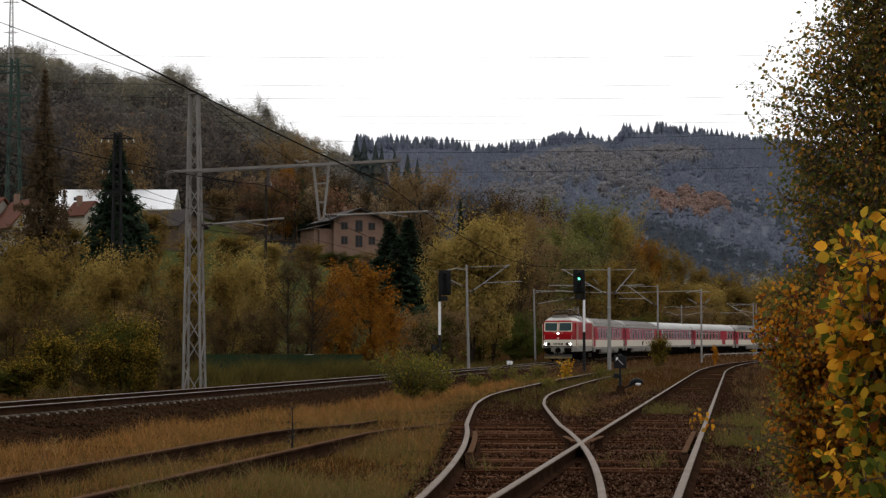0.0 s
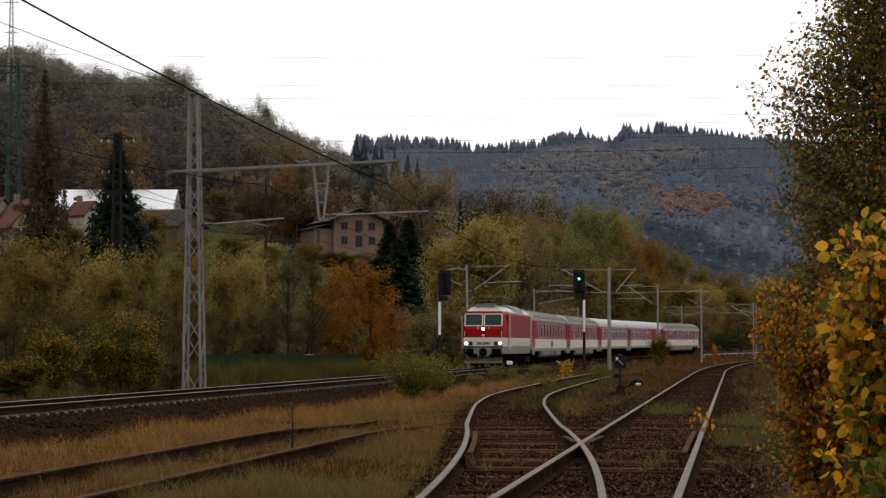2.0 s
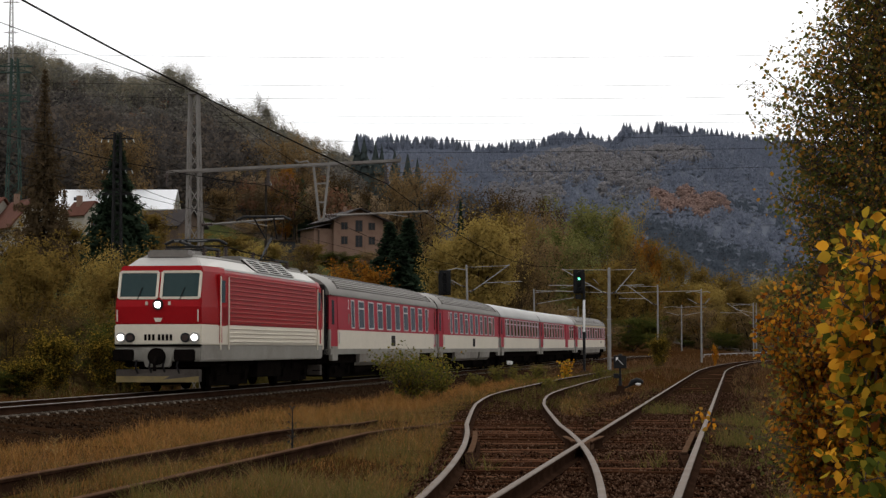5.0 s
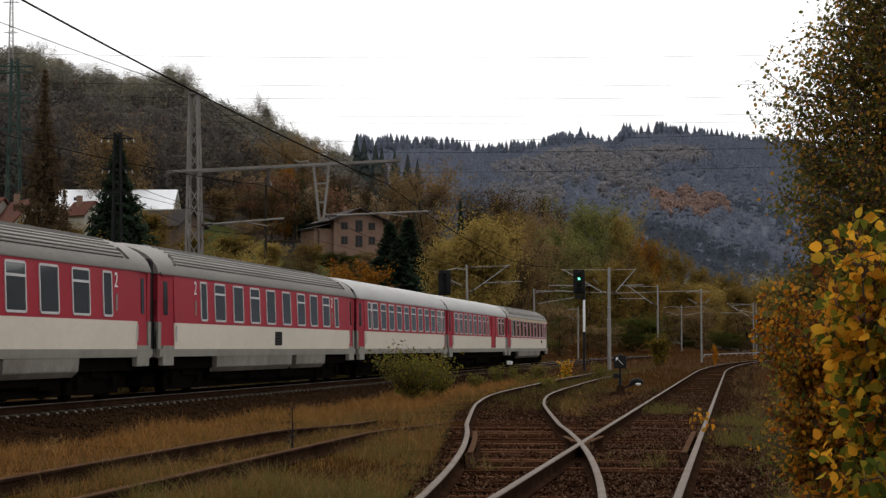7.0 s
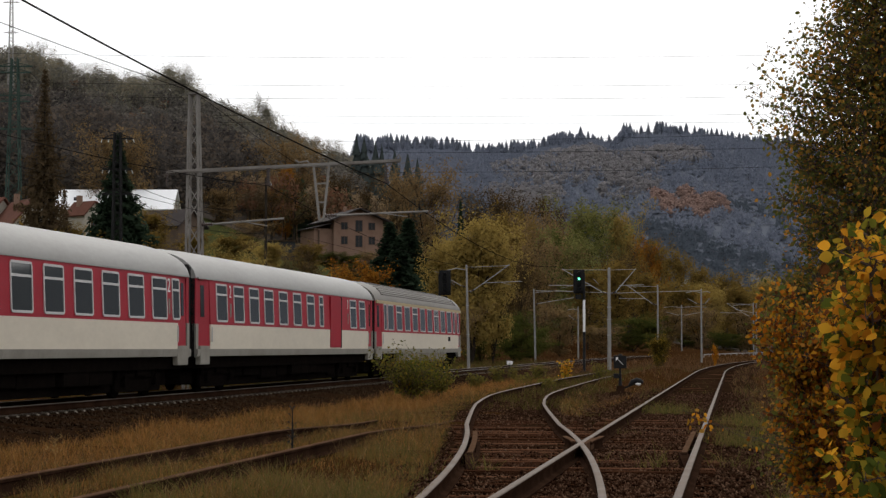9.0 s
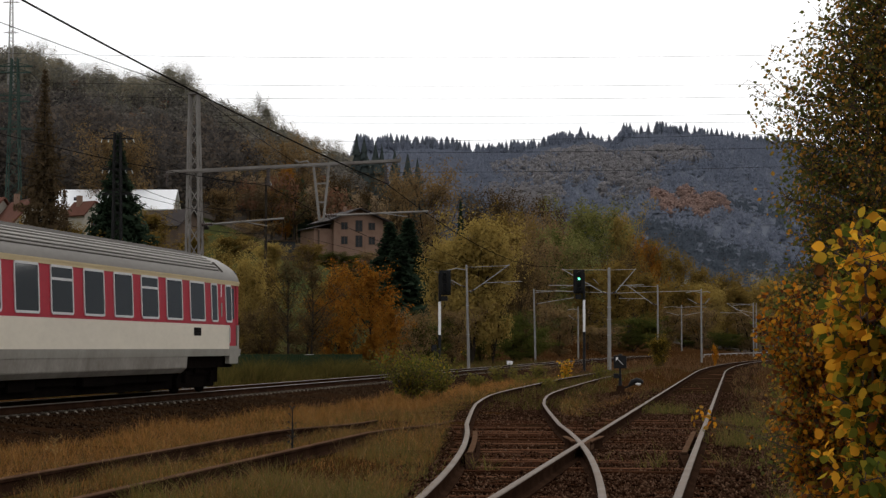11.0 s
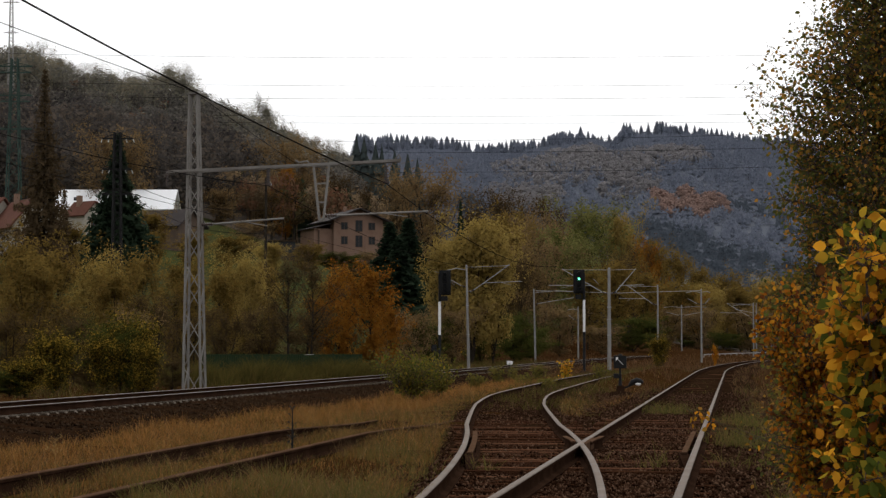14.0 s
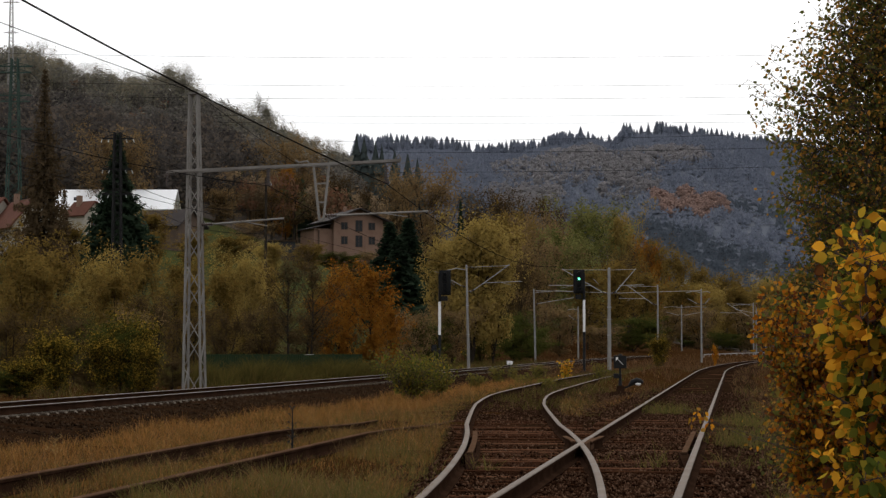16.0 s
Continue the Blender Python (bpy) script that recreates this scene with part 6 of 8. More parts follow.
# one model of each kind, 10 m high unless said; copies share the meshes
KINDS = {
    "olive": [broadleaf(11, 10, 3.6, 0.08, 13, 6, 0.75, 3, 13, 0.30, 0.173, LEAF_OLIVE), broadleaf(12, 10, 3.4, 0.10, 14, 6, 0.8, 3, 13, 0.30, 0.173, LEAF_OLIVE)],
    "willow": [broadleaf(21, 10, 4.2, 0.10, 15, 7, 0.85, 4, 15, 0.32, 0.158, LEAF_WILLOW), broadleaf(22, 10, 3.9, 0.12, 15, 7, 0.8, 4, 15, 0.32, 0.158, LEAF_WILLOW)],
    "orange": [broadleaf(31, 10, 4.2, 0.06, 26, 8, 0.5, 1, 17, 0.32, 0.187, LEAF_ORANGE), broadleaf(32, 10, 4.0, 0.06, 26, 8, 0.5, 1, 17, 0.32, 0.187, LEAF_ORANGE)],
    "bare": [broadleaf(41, 10, 3.4, 0.22, 22, 8, 0.7, 1, 6, 0.25, 0.13, LEAF_DARK, 0.05), broadleaf(42, 10, 3.2, 0.25, 22, 8, 0.75, 1, 6, 0.25, 0.13, LEAF_DARK, 0.05)],
    "green": [broadleaf(51, 10, 5.0, 0.04, 12, 7, 0.5, 3, 15, 0.4, 0.216, LEAF_GREEN, 0.10), broadleaf(52, 10, 5.0, 0.04, 12, 7, 0.5, 3, 15, 0.4, 0.216, LEAF_GREEN, 0.10)],
    "brown": [broadleaf(61, 10, 4.2, 0.04, 14, 7, 0.7, 3, 10, 0.34, 0.158, LEAF_BROWN), broadleaf(62, 10, 4.0, 0.04, 14, 7, 0.7, 3, 10, 0.34, 0.158, LEAF_BROWN)],
    # darker copy of the brown thicket; the shadow among stems is in its colour
    "dark": [broadleaf(65, 10, 4.2, 0.04, 14, 7, 0.7, 3, 10, 0.34, 0.144, LEAF_DARK), broadleaf(66, 10, 4.0, 0.04, 14, 7, 0.7, 3, 10, 0.34, 0.144, LEAF_DARK)],
    "yellow": [broadleaf(71, 10, 5.6, 0.05, 14, 6, 0.75, 5, 9, 0.6, 0.3, LEAF_YELLOW, 0.14), broadleaf(72, 10, 5.6, 0.05, 14, 6, 0.8, 5, 9, 0.6, 0.3, LEAF_YELLOW, 0.14)],
    "amber": [broadleaf(75, 10, 4.0, 0.05, 10, 5, 0.9, 2, 10, 0.6, 0.504, ASPEN_LEAF, 0.08)],
    "grey": [broadleaf(45, 10, 3.9, 0.36, 22, 7, 0.65, 1, 30, 0.42, 0.108, LEAF_HAZE_GREY, 0.05), broadleaf(46, 10, 3.8, 0.4, 22, 7, 0.65, 1, 30, 0.42, 0.108, LEAF_HAZE_GREY, 0.05)],
    "moss": [broadleaf(55, 10, 4.4, 0.1, 24, 8, 0.55, 1, 16, 0.34, 0.18, LEAF_LIME)],
    "spruce": [conifer(81, 10, 2.6, NEEDLE, 20, 0.3), conifer(82, 10, 2.4, NEEDLE, 20, 0.3)],
    "larch": [conifer(91, 10, 2.5, NEEDLE_BROWN, 12, 0.17)],
}
RADIUS = {"grey": 4.4, "olive": 4.4, "willow": 5.2, "orange": 4.6, "bare": 3.8, "green": 5.4, "brown": 5.0, "yellow": 5.8, "spruce": 2.8, "larch": 2.4, "amber": 4.6, "moss": 4.8, "dark": 5.0}
WORDS = {"grey": "grey-brown half-bare tree on the ridge", "olive": "olive-brown bushy tree thinning in autumn", "willow": "round yellow-olive willow with many stems", "orange": "maple with orange-brown autumn foliage", "bare": "nearly bare tree with a dark branching trunk", "green": "dense dull green shrub beside the railway",
         "brown": "brown autumn thicket with thin twigs", "yellow": "loose shrub with yellow and green leaves", "spruce": "dark green spruce with drooping boughs", "larch": "brown larch with thin drooping boughs"}
WORDS["amber"] = "small sapling with bright amber leaves"
WORDS["moss"] = "broad tree with fading green leaves"
WORDS["dark"] = "dark brown undergrowth of thin twigs"
CAT = {"amber": "shrub", "dark": "shrub", "green": "shrub", "brown": "shrub", "yellow": "shrub"}
_models = {}


def crown_top(me):
    z = np.empty(len(me.vertices) * 3, np.float32)
    me.vertices.foreach_get("co", z)
    return float(np.percentile(z[2::3], 99.3))


TOPS = {(kind, k): crown_top(m[1]) for kind, v in KINDS.items() for k, m in enumerate(v)}
_turn = random.Random(5)


def plant(kind, px, top, wide, y, sink=0.0, which=None, label=None):
    """Set a tree by its bearing and top angle as seen from the camera stand, its breadth and its depth."""
    x = at_px(px, y)
    gz = float(height(x, y)) - sink
    h = CAM_Z + (616.5 - top) / 3582 * y - gz
    rad = wide / 3582 * y / 2
    k = which if which is not None else _turn.randrange(len(KINDS[kind]))
    k = k % len(KINDS[kind])
    sxy = rad / RADIUS[kind]
    m = Matrix.Translation((x, y, gz)) @ Matrix.Rotation(_turn.uniform(0, 6.28), 4, "Z") @ Matrix.Diagonal((sxy, sxy, h / TOPS[(kind, k)], 1))
    nm = CAT.get(kind, "tree")
    if (kind, k) not in _models:
        t = thing(nm, WORDS[kind], nm, None, WORDS[kind].split()[0] + " plants")
        part("trunk", KINDS[kind][k][0], None, t)
        part("crown", KINDS[kind][k][1], None, t)
        t.matrix_basis = m
        _models[(kind, k)] = t
        return t
    src = _models[(kind, k)]
    t = copy_thing(src, m)
    t.matrix_basis = m
    return t


# thicket behind the main line
for row in (
    ("olive", 15, 420, 190, 104), ("olive", 100, 436, 170, 100), ("willow", 165, 446, 150, 108), ("olive", 240, 440, 160, 104), ("olive", 305, 452, 140, 112), ("olive", 60, 455, 160, 92), ("olive", 200, 470, 150, 92), ("olive", 390, 466, 130, 116), ("willow", 440, 440, 130, 126), ("bare", 510, 445, 130, 112), ("bare", 552, 440, 140, 115), ("olive", 480, 470, 120, 130), ("orange", 655, 468, 140, 132), ("orange", 600, 475, 120, 138), ("orange", 692, 540, 60, 128), ("olive", 345, 480, 120, 108), ("dark", 275, 520, 140, 90), ("dark", 20, 540, 170, 82),
):
    plant(*row)
# more of the same
for row in (
    ("dark", 130, 545, 170, 84), ("olive", 40, 500, 140, 96), ("dark", 340, 560, 120, 96), ("dark", 400, 545, 130, 104), ("dark", 470, 540, 140, 122), ("dark", 540, 550, 140, 126), ("green", 440, 575, 110, 140), ("dark", 610, 545, 120, 140), ("olive", 560, 490, 120, 142), ("willow", 420, 500, 120, 140),
):
    plant(*row)
# low bushes in front of it
for row in (
    ("yellow", 100, 585, 110, 70), ("yellow", 45, 632, 100, 66), ("green", 215, 566, 130, 74), ("brown", 232, 545, 120, 77), ("yellow", 235, 555, 110, 75), ("yellow", 255, 596, 80, 72), ("yellow", 190, 590, 90, 73), ("dark", 160, 622, 110, 75), ("dark", 305, 628, 110, 76), ("green", 20, 655, 130, 66),
):
    plant(*row)
# beside the house and the big willow
for row in (
    ("spruce", 690, 396, 200, 232), ("spruce", 722, 390, 220, 240), ("spruce", 706, 425, 200, 226), ("green", 612, 446, 100, 362), ("brown", 655, 444, 70, 360), ("green", 575, 446, 80, 362), ("dark", 640, 470, 160, 350), ("willow", 835, 386, 205, 185), ("willow", 790, 420, 130, 188), ("willow", 872, 412, 120, 188), ("dark", 915, 440, 120, 215), ("brown", 735, 545, 110, 170), ("brown", 690, 560, 110, 160), ("green", 760, 560, 100, 176), ("brown", 800, 540, 120, 178), ("green", 850, 560, 120, 196), ("green", 910, 555, 120, 210),
):
    plant(*row)
# behind the main line towards the bend
for row in (
    ("brown", 955, 420, 140, 262), ("moss", 1012, 412, 130, 275), ("olive", 915, 395, 110, 290), ("brown", 990, 540, 130, 240), ("olive", 1040, 470, 130, 262), ("brown", 1065, 575, 100, 248), ("green", 1120, 560, 120, 262), ("green", 940, 575, 110, 225), ("olive", 1095, 455, 120, 285), ("olive", 1150, 480, 120, 300), ("brown", 1180, 540, 120, 305), ("green", 1230, 590, 120, 330), ("green", 1290, 588, 130, 335), ("olive", 1210, 500, 110, 330), ("willow", 1260, 505, 90, 345), ("olive", 1310, 500, 100, 350), ("willow", 1350, 492, 110, 360), ("olive", 1400, 480, 110, 350),
):
    plant(*row)
# more of the same
for row in (
    ("brown", 1240, 545, 110, 320), ("brown", 1330, 545, 120, 330), ("orange", 1225, 515, 50, 338), ("moss", 1040, 352, 150, 390), ("willow", 1104, 376, 120, 400), ("dark", 850, 335, 150, 470), ("dark", 930, 345, 150, 480), ("bare", 890, 340, 140, 475), ("dark", 980, 365, 130, 470), ("dark", 1120, 430, 110, 350), ("dark", 1060, 450, 120, 340), ("olive", 1150, 420, 120, 380), ("brown", 765, 292, 190, 440), ("olive", 865, 374, 130, 430), ("brown", 960, 385, 130, 420), ("orange", 1150, 425, 60, 370), ("green", 1010, 400, 120, 360), ("olive", 1190, 440, 100, 400), ("olive", 1235, 465, 90, 410), ("olive", 1280, 480, 90, 400), ("brown", 920, 372, 120, 460), ("brown", 990, 382, 120, 450),
):
    plant(*row)
# slope with the houses
for row in (
    ("spruce", 207, 240, 170, 206), ("spruce", 192, 345, 120, 202), ("brown", 450, 245, 90, 470), ("brown", 500, 232, 100, 480), ("brown", 545, 250, 90, 470), ("orange", 505, 295, 70, 430), ("brown", 470, 292, 90, 440), ("larch", 76, 125, 130, 192), ("brown", 188, 220, 150, 300), ("brown", 224, 240, 100, 302), ("dark", 20, 392, 110, 216), ("brown", 62, 402, 90, 214), ("larch", 112, 330, 60, 215), ("olive", 270, 368, 120, 236), ("olive", 130, 395, 110, 215), ("willow", 470, 430, 100, 250), ("olive", 400, 415, 110, 262), ("olive", 330, 412, 100, 245), ("olive", 540, 430, 90, 300),
):
    plant(*row)
# more of the same
for row in (
    ("brown", 440, 390, 110, 330), ("bare", 480, 330, 120, 380), ("bare", 520, 300, 130, 420), ("brown", 390, 330, 120, 400), ("bare", 600, 300, 120, 430), ("bare", 650, 310, 110, 430), ("brown", 700, 300, 110, 450), ("spruce", 815, 358, 50, 330),
):
    plant(*row)
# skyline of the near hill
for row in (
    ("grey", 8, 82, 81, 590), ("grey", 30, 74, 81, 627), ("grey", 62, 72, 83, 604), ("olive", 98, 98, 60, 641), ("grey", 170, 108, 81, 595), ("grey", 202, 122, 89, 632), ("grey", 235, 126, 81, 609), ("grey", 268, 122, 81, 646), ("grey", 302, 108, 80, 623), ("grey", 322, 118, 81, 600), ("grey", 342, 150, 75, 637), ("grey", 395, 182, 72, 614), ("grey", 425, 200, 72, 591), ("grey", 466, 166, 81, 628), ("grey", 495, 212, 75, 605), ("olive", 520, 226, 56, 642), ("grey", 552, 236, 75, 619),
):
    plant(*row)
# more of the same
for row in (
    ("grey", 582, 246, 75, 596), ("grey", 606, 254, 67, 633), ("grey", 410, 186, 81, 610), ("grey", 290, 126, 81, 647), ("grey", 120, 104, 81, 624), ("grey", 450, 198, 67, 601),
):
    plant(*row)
# thicket along the station's other side, mirrored in the coach windows
for k, y in enumerate(range(34, 150, 9)):
    plant(("olive", "dark", "willow", "bare")[k % 4], 784 + 3582 * (0.245 + (9.0 + 2.5 * math.sin(k * 2.1)) / y), 616.5 - 3582 * (3.0 + 1.1 * math.sin(k * 1.7)) / y, 3582 * 5.5 / y, y)
# weeds and saplings between the tracks
for row in (
    ("yellow", 1165, 592, 44, 150), ("brown", 955, 646, 70, 100), ("dark", 885, 648, 60, 92), ("green", 1085, 655, 60, 110), ("amber", 1265, 612, 14, 170),
):
    plant(*row)


# woods too far to count
def woods(name, label, mat, template, pts, scales, seed, squeeze=1.0, sunk=0.0):
    """Joined far trees from a few templates of small leaf and bough triangles, each shaded by its crown's form."""
    rs = np.random.default_rng(seed)
    pts = np.asarray(pts)
    ground = height(pts[:, 0], pts[:, 1])
    tri, nrm = [], []
    for (x, y), g, s in zip(pts, ground, scales):
        T, N = template[rs.integers(len(template))]
        a = rs.uniform(0, 6.28)
        c, n = math.cos(a), math.sin(a)
        turn = np.array([[c, n, 0], [-n, c, 0], [0, 0, 1]])
        size = np.array([s * squeeze * rs.uniform(0.85, 1.2), s * squeeze * rs.uniform(0.85, 1.2), s])
        tri.append((T * size) @ turn + [x, y, g - sunk * s])
        nrm.append(N @ turn)
    tri, nrm = np.concatenate(tri), np.concatenate(nrm)
    nrm[:, 1] = -np.abs(nrm[:, 1])
    back = (np.cross(tri[:, 1] - tri[:, 0], tri[:, 2] - tri[:, 0]) * nrm).sum(1) < 0
    tri[back] = tri[back][:, ::-1]
    me = cloud(name, tri.reshape(-1, 3), np.arange(3 * len(tri)).reshape(-1, 3), mat, np.repeat(nrm, 3, 0))
    return tagged(new(name, me), label, "woodland", kind="stuff")


def crown_template(seed, n, size, lo=0.15, bare=False):
    """A 1 m high broadleaf: leaf triangles on an uneven egg of lobes, with a forked stem; and their shading directions."""
    rs = np.random.default_rng(seed)
    lobes = unit(rs.normal(0, 1, (11, 3))) * [0.19, 0.19, 0.25] + [0, 0, 0.64]
    pick = rs.integers(0, 11, n)
    d = unit(rs.normal(0, 1, (n, 3))) * 0.125 * rs.uniform(0.7, 1.05, (n, 1))
    c = lobes[pick] + d
    c[:, 2] = np.clip(c[:, 2], lo, 1.0)
    lie = unit(d) + rs.normal(0, 0.35, (n, 3))
    u = unit(np.cross(lie, rs.normal(0, 1, (n, 3))))
    w = unit(np.cross(u, lie))
    s = size * rs.uniform(0.6, 1.4, (n, 1))
    k = 0.4 if bare else 0.85
    T = np.stack([c - u * s + w * s * k, c - u * s - w * s * k, c + u * s], 1)
    N = unit(unit((c - [0, 0, 0.5]) * [1, 1, 0.9]) * 0.5 + unit(d) * 0.9 + [0, 0, 0.35])
    st, sn = [], []
    for k in range(7):
        a, r0, r1 = k * 2.4, (0.012 if k < 2 else 0.006), 0.003
        foot = np.array([0, 0, -0.05]) if k < 2 else np.array([0, 0, 0.2 + 0.05 * k])
        top = np.array([0, 0, 0.75]) if k < 2 else lobes[k]
        side = np.array([math.cos(a), math.sin(a), 0])
        st.append([foot - side * r0, foot + side * r0, top + side * r1])
        sn.append([-math.sin(a), math.cos(a), 0.1])
    return np.concatenate([T, np.array(st)]), np.concatenate([N, unit(np.array(sn))])


def spruce_template(seed, tiers=9, arms=7):
    """A 1 m high spruce: drooping boughs in whorls; and their shading directions."""
    rs = np.random.default_rng(seed)
    out, nn = [], []
    for k in range(tiers):
        u = (k + 0.5) / tiers
        z, l = 0.08 + 0.86 * u, 0.19 * (1 - u) ** 0.8 + 0.012
        a0 = rs.uniform(0, 6.28)
        for j in range(arms):
            a = a0 + 6.283 * j / arms + rs.uniform(-0.2, 0.2)
            q = l * rs.uniform(0.7, 1.25)
            d, e = np.array([math.cos(a), math.sin(a), 0]), np.array([-math.sin(a), math.cos(a), 0])
            out.append([np.array([0, 0, z + 0.11]), d * q * 0.9 + e * q * 0.5 + [0, 0, z - 0.03], d * q - e * q * 0.4 + [0, 0, z - 0.045]])
            nn.append(d * 0.75 + [0, 0, 0.6])
    out.append([np.array(p) for p in ((-0.012, 0, 0.85), (0.012, 0, 0.85), (0, 0, 1.02))])
    nn.append(np.array([0, -0.5, 0.8]))
    return np.array(out), unit(np.array(nn))


def scatter(seed, n, px0, px1, r0, r1, keep=None):
    """Even random points of a sector of the plan."""
    rs = np.random.default_rng(seed)
    a = np.arctan((rs.uniform(px0, px1, n) - 784) / 3582)
    r = np.sqrt(rs.uniform(r0 * r0, r1 * r1, n))
    p = np.stack([r * np.sin(a), r * np.cos(a)], 1)
    return p if keep is None else np.array([q for q in p if keep(q)])


def size_of(seed, n, lo, hi):
    return np.random.default_rng(seed).uniform(lo, hi, n)


def px_of(q):
    return 784 + 3582 * q[0] / q[1]


def up_to(p, line, seed, lo, hi, least, lump=0.0):
    """Heights that bring the tree tops up to a skyline, lo to hi steps under it, in groups of higher and lower trees."""
    rs = np.random.default_rng(seed)
    bear = 784 + 3582 * p[:, 0] / p[:, 1]
    group = np.array([noise.noise(Vector((b * 0.03, 0.5, seed))) for b in bear])
    top = np.interp(bear, [v[0] for v in line], [v[1] for v in line]) + rs.uniform(lo, hi, len(p)) + lump * group
    return np.maximum(least, CAM_Z + (616.5 - top) / 3582 * p[:, 1] - height(p[:, 0], p[:, 1]))


CROWN_T = [crown_template(k, 330, 0.026) for k in (1, 2, 3)]
CROWN_BIG = [crown_template(k, 620, 0.019, 0.25) for k in (4, 5, 6)]
CROWN_AIRY = [crown_template(k, 330, 0.019, 0.25) for k in (24, 25, 26)]
CROWN_FAR = [crown_template(k, 150, 0.05) for k in (14, 15, 16)]
SPRUCE_T = [spruce_template(k, 12, 9) for k in (7, 8, 9)]
SPRUCE_LOW = [spruce_template(k, 9, 7) for k in (10, 11, 19)]
SPRUCE_CANOPY = [spruce_template(k, 4, 6) for k in (12, 13, 18)]
NEAR_SKY = [(-160, 84), (-60, 84), (0, 84), (25, 76), (60, 82), (95, 98), (118, 112), (140, 104), (165, 122), (205, 130), (240, 136), (275, 136), (300, 122), (325, 130), (350, 152), (372, 184), (405, 186), (435, 194), (465, 182), (485, 184), (500, 208), (530, 220), (565, 231), (600, 243), (640, 256)]
FAR_SKY = [(540, 262), (640, 250), (690, 246), (730, 248), (770, 250), (800, 250), (860, 258), (905, 256), (925, 252), (945, 246), (1000, 238), (1030, 231), (1056, 246), (1075, 240), (1100, 222), (1180, 217), (1250, 226), (1300, 230), (1360, 238), (1450, 246), (1700, 262)]


def above_houses(q):
    # the wood begins above the houses and the meadow beside them
    px, r = px_of(q), math.hypot(*q)
    return r > (320 if px < 330 else 420 if px < 460 else 395 if px < 560 else 410)


p = scatter(24, 330, -160, 430, 315, 520, above_houses)
woods("bare_hill_wood", "bare broadleaf wood above the houses, darkened for its shaded interior", LEAF_DEEP, CROWN_BIG, p, size_of(24, len(p), 12, 19), 24, 1.15)
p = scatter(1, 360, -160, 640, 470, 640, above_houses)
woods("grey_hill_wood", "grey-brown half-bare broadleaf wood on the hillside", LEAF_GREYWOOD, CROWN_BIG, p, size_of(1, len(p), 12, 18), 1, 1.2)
p = scatter(2, 70, -160, 690, 400, 640, above_houses)
woods("brown_hill_wood", "brown autumn trees among the hillside wood", LEAF_RUSSET, CROWN_T, p, size_of(2, len(p), 10, 16), 2, 0.85)
p = scatter(3, 80, -160, 600, 420, 640, above_houses)
woods("olive_hill_wood", "dull olive trees among the hillside wood", LEAF_MOSS, CROWN_T, p, size_of(3, len(p), 9, 14), 3, 0.85)
p = scatter(21, 330, 370, 660, 430, 620)
woods("pale_brown_wood", "pale brown autumn trees on the hillside", LEAF_TAN, CROWN_T, p, size_of(21, len(p), 10, 16), 21, 0.95)
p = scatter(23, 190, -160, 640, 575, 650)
woods("crest_wood", "grey-olive airy broadleaf trees along the near hill's crest", LEAF_HAZE_GREY, CROWN_AIRY, p, up_to(p, NEAR_SKY, 23, -14, 26, 8, 34), 23, 0.95)
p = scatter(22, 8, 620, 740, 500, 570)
woods("crest_spruces", "dark spruces on the crest behind the house, greyed for haze", CREST_NEEDLE, SPRUCE_T, p, up_to(p, [(600, 232), (740, 236)], 22, 0, 45, 6), 22, 0.8)
p = scatter(4, 90, -160, 700, 430, 640)
woods("dark_hill_spruces", "dark spruces scattered through the hillside wood", NEEDLE, SPRUCE_T, p, size_of(4, len(p), 11, 16), 4)
p = scatter(5, 230, 700, 1480, 370, 640)
woods("olive_valley_wood", "olive and yellow broadleaf wood in the valley", LEAF_OLIVE, CROWN_T, p, size_of(5, len(p), 9, 14), 5, 0.9)
p = scatter(6, 160, 700, 1480, 400, 660)
woods("brown_valley_wood", "brown broadleaf wood in the valley", LEAF_BROWN, CROWN_T, p, size_of(6, len(p), 9, 14), 6, 0.9)


# the far hill: dark spruces below, haze-tinted ones above, stands of brown broadleaf trees between them
def patch(q):
    return abs((px_of(q) - 1221) / 72) ** 2 + abs((math.hypot(*q) - 1330 - 14 * math.sin(px_of(q) * 0.11)) / 34) ** 2 < 1


def stand_of(q):
    """The kind of wood at a place of the far hill."""
    px, r = px_of(q), math.hypot(*q)
    n = noise.noise(Vector((q[0] * 0.016, q[1] * 0.007, 3.0))) + 0.5 * noise.noise(Vector((q[0] * 0.05, q[1] * 0.02, 7.0)))
    if patch(q):
        return "russet"
    broad = max(1 - ((px - cx) / wx) ** 2 - ((r - cr) / wr) ** 2 for cx, cr, wx, wr in ((1005, 1500, 110, 150), (1100, 1440, 80, 120), (930, 1360, 80, 60), (1190, 1520, 60, 50)))
    if broad + 0.9 * n + 0.45 * math.sin(q[0] * 12.9 + q[1] * 78.2) > 0.42:
        return "broad"
    if r < 1210 and 1200 < px < 1330 and n > 0.32:
        return "pale"
    return "dark" if r + 190 * n < 1240 else "blue"


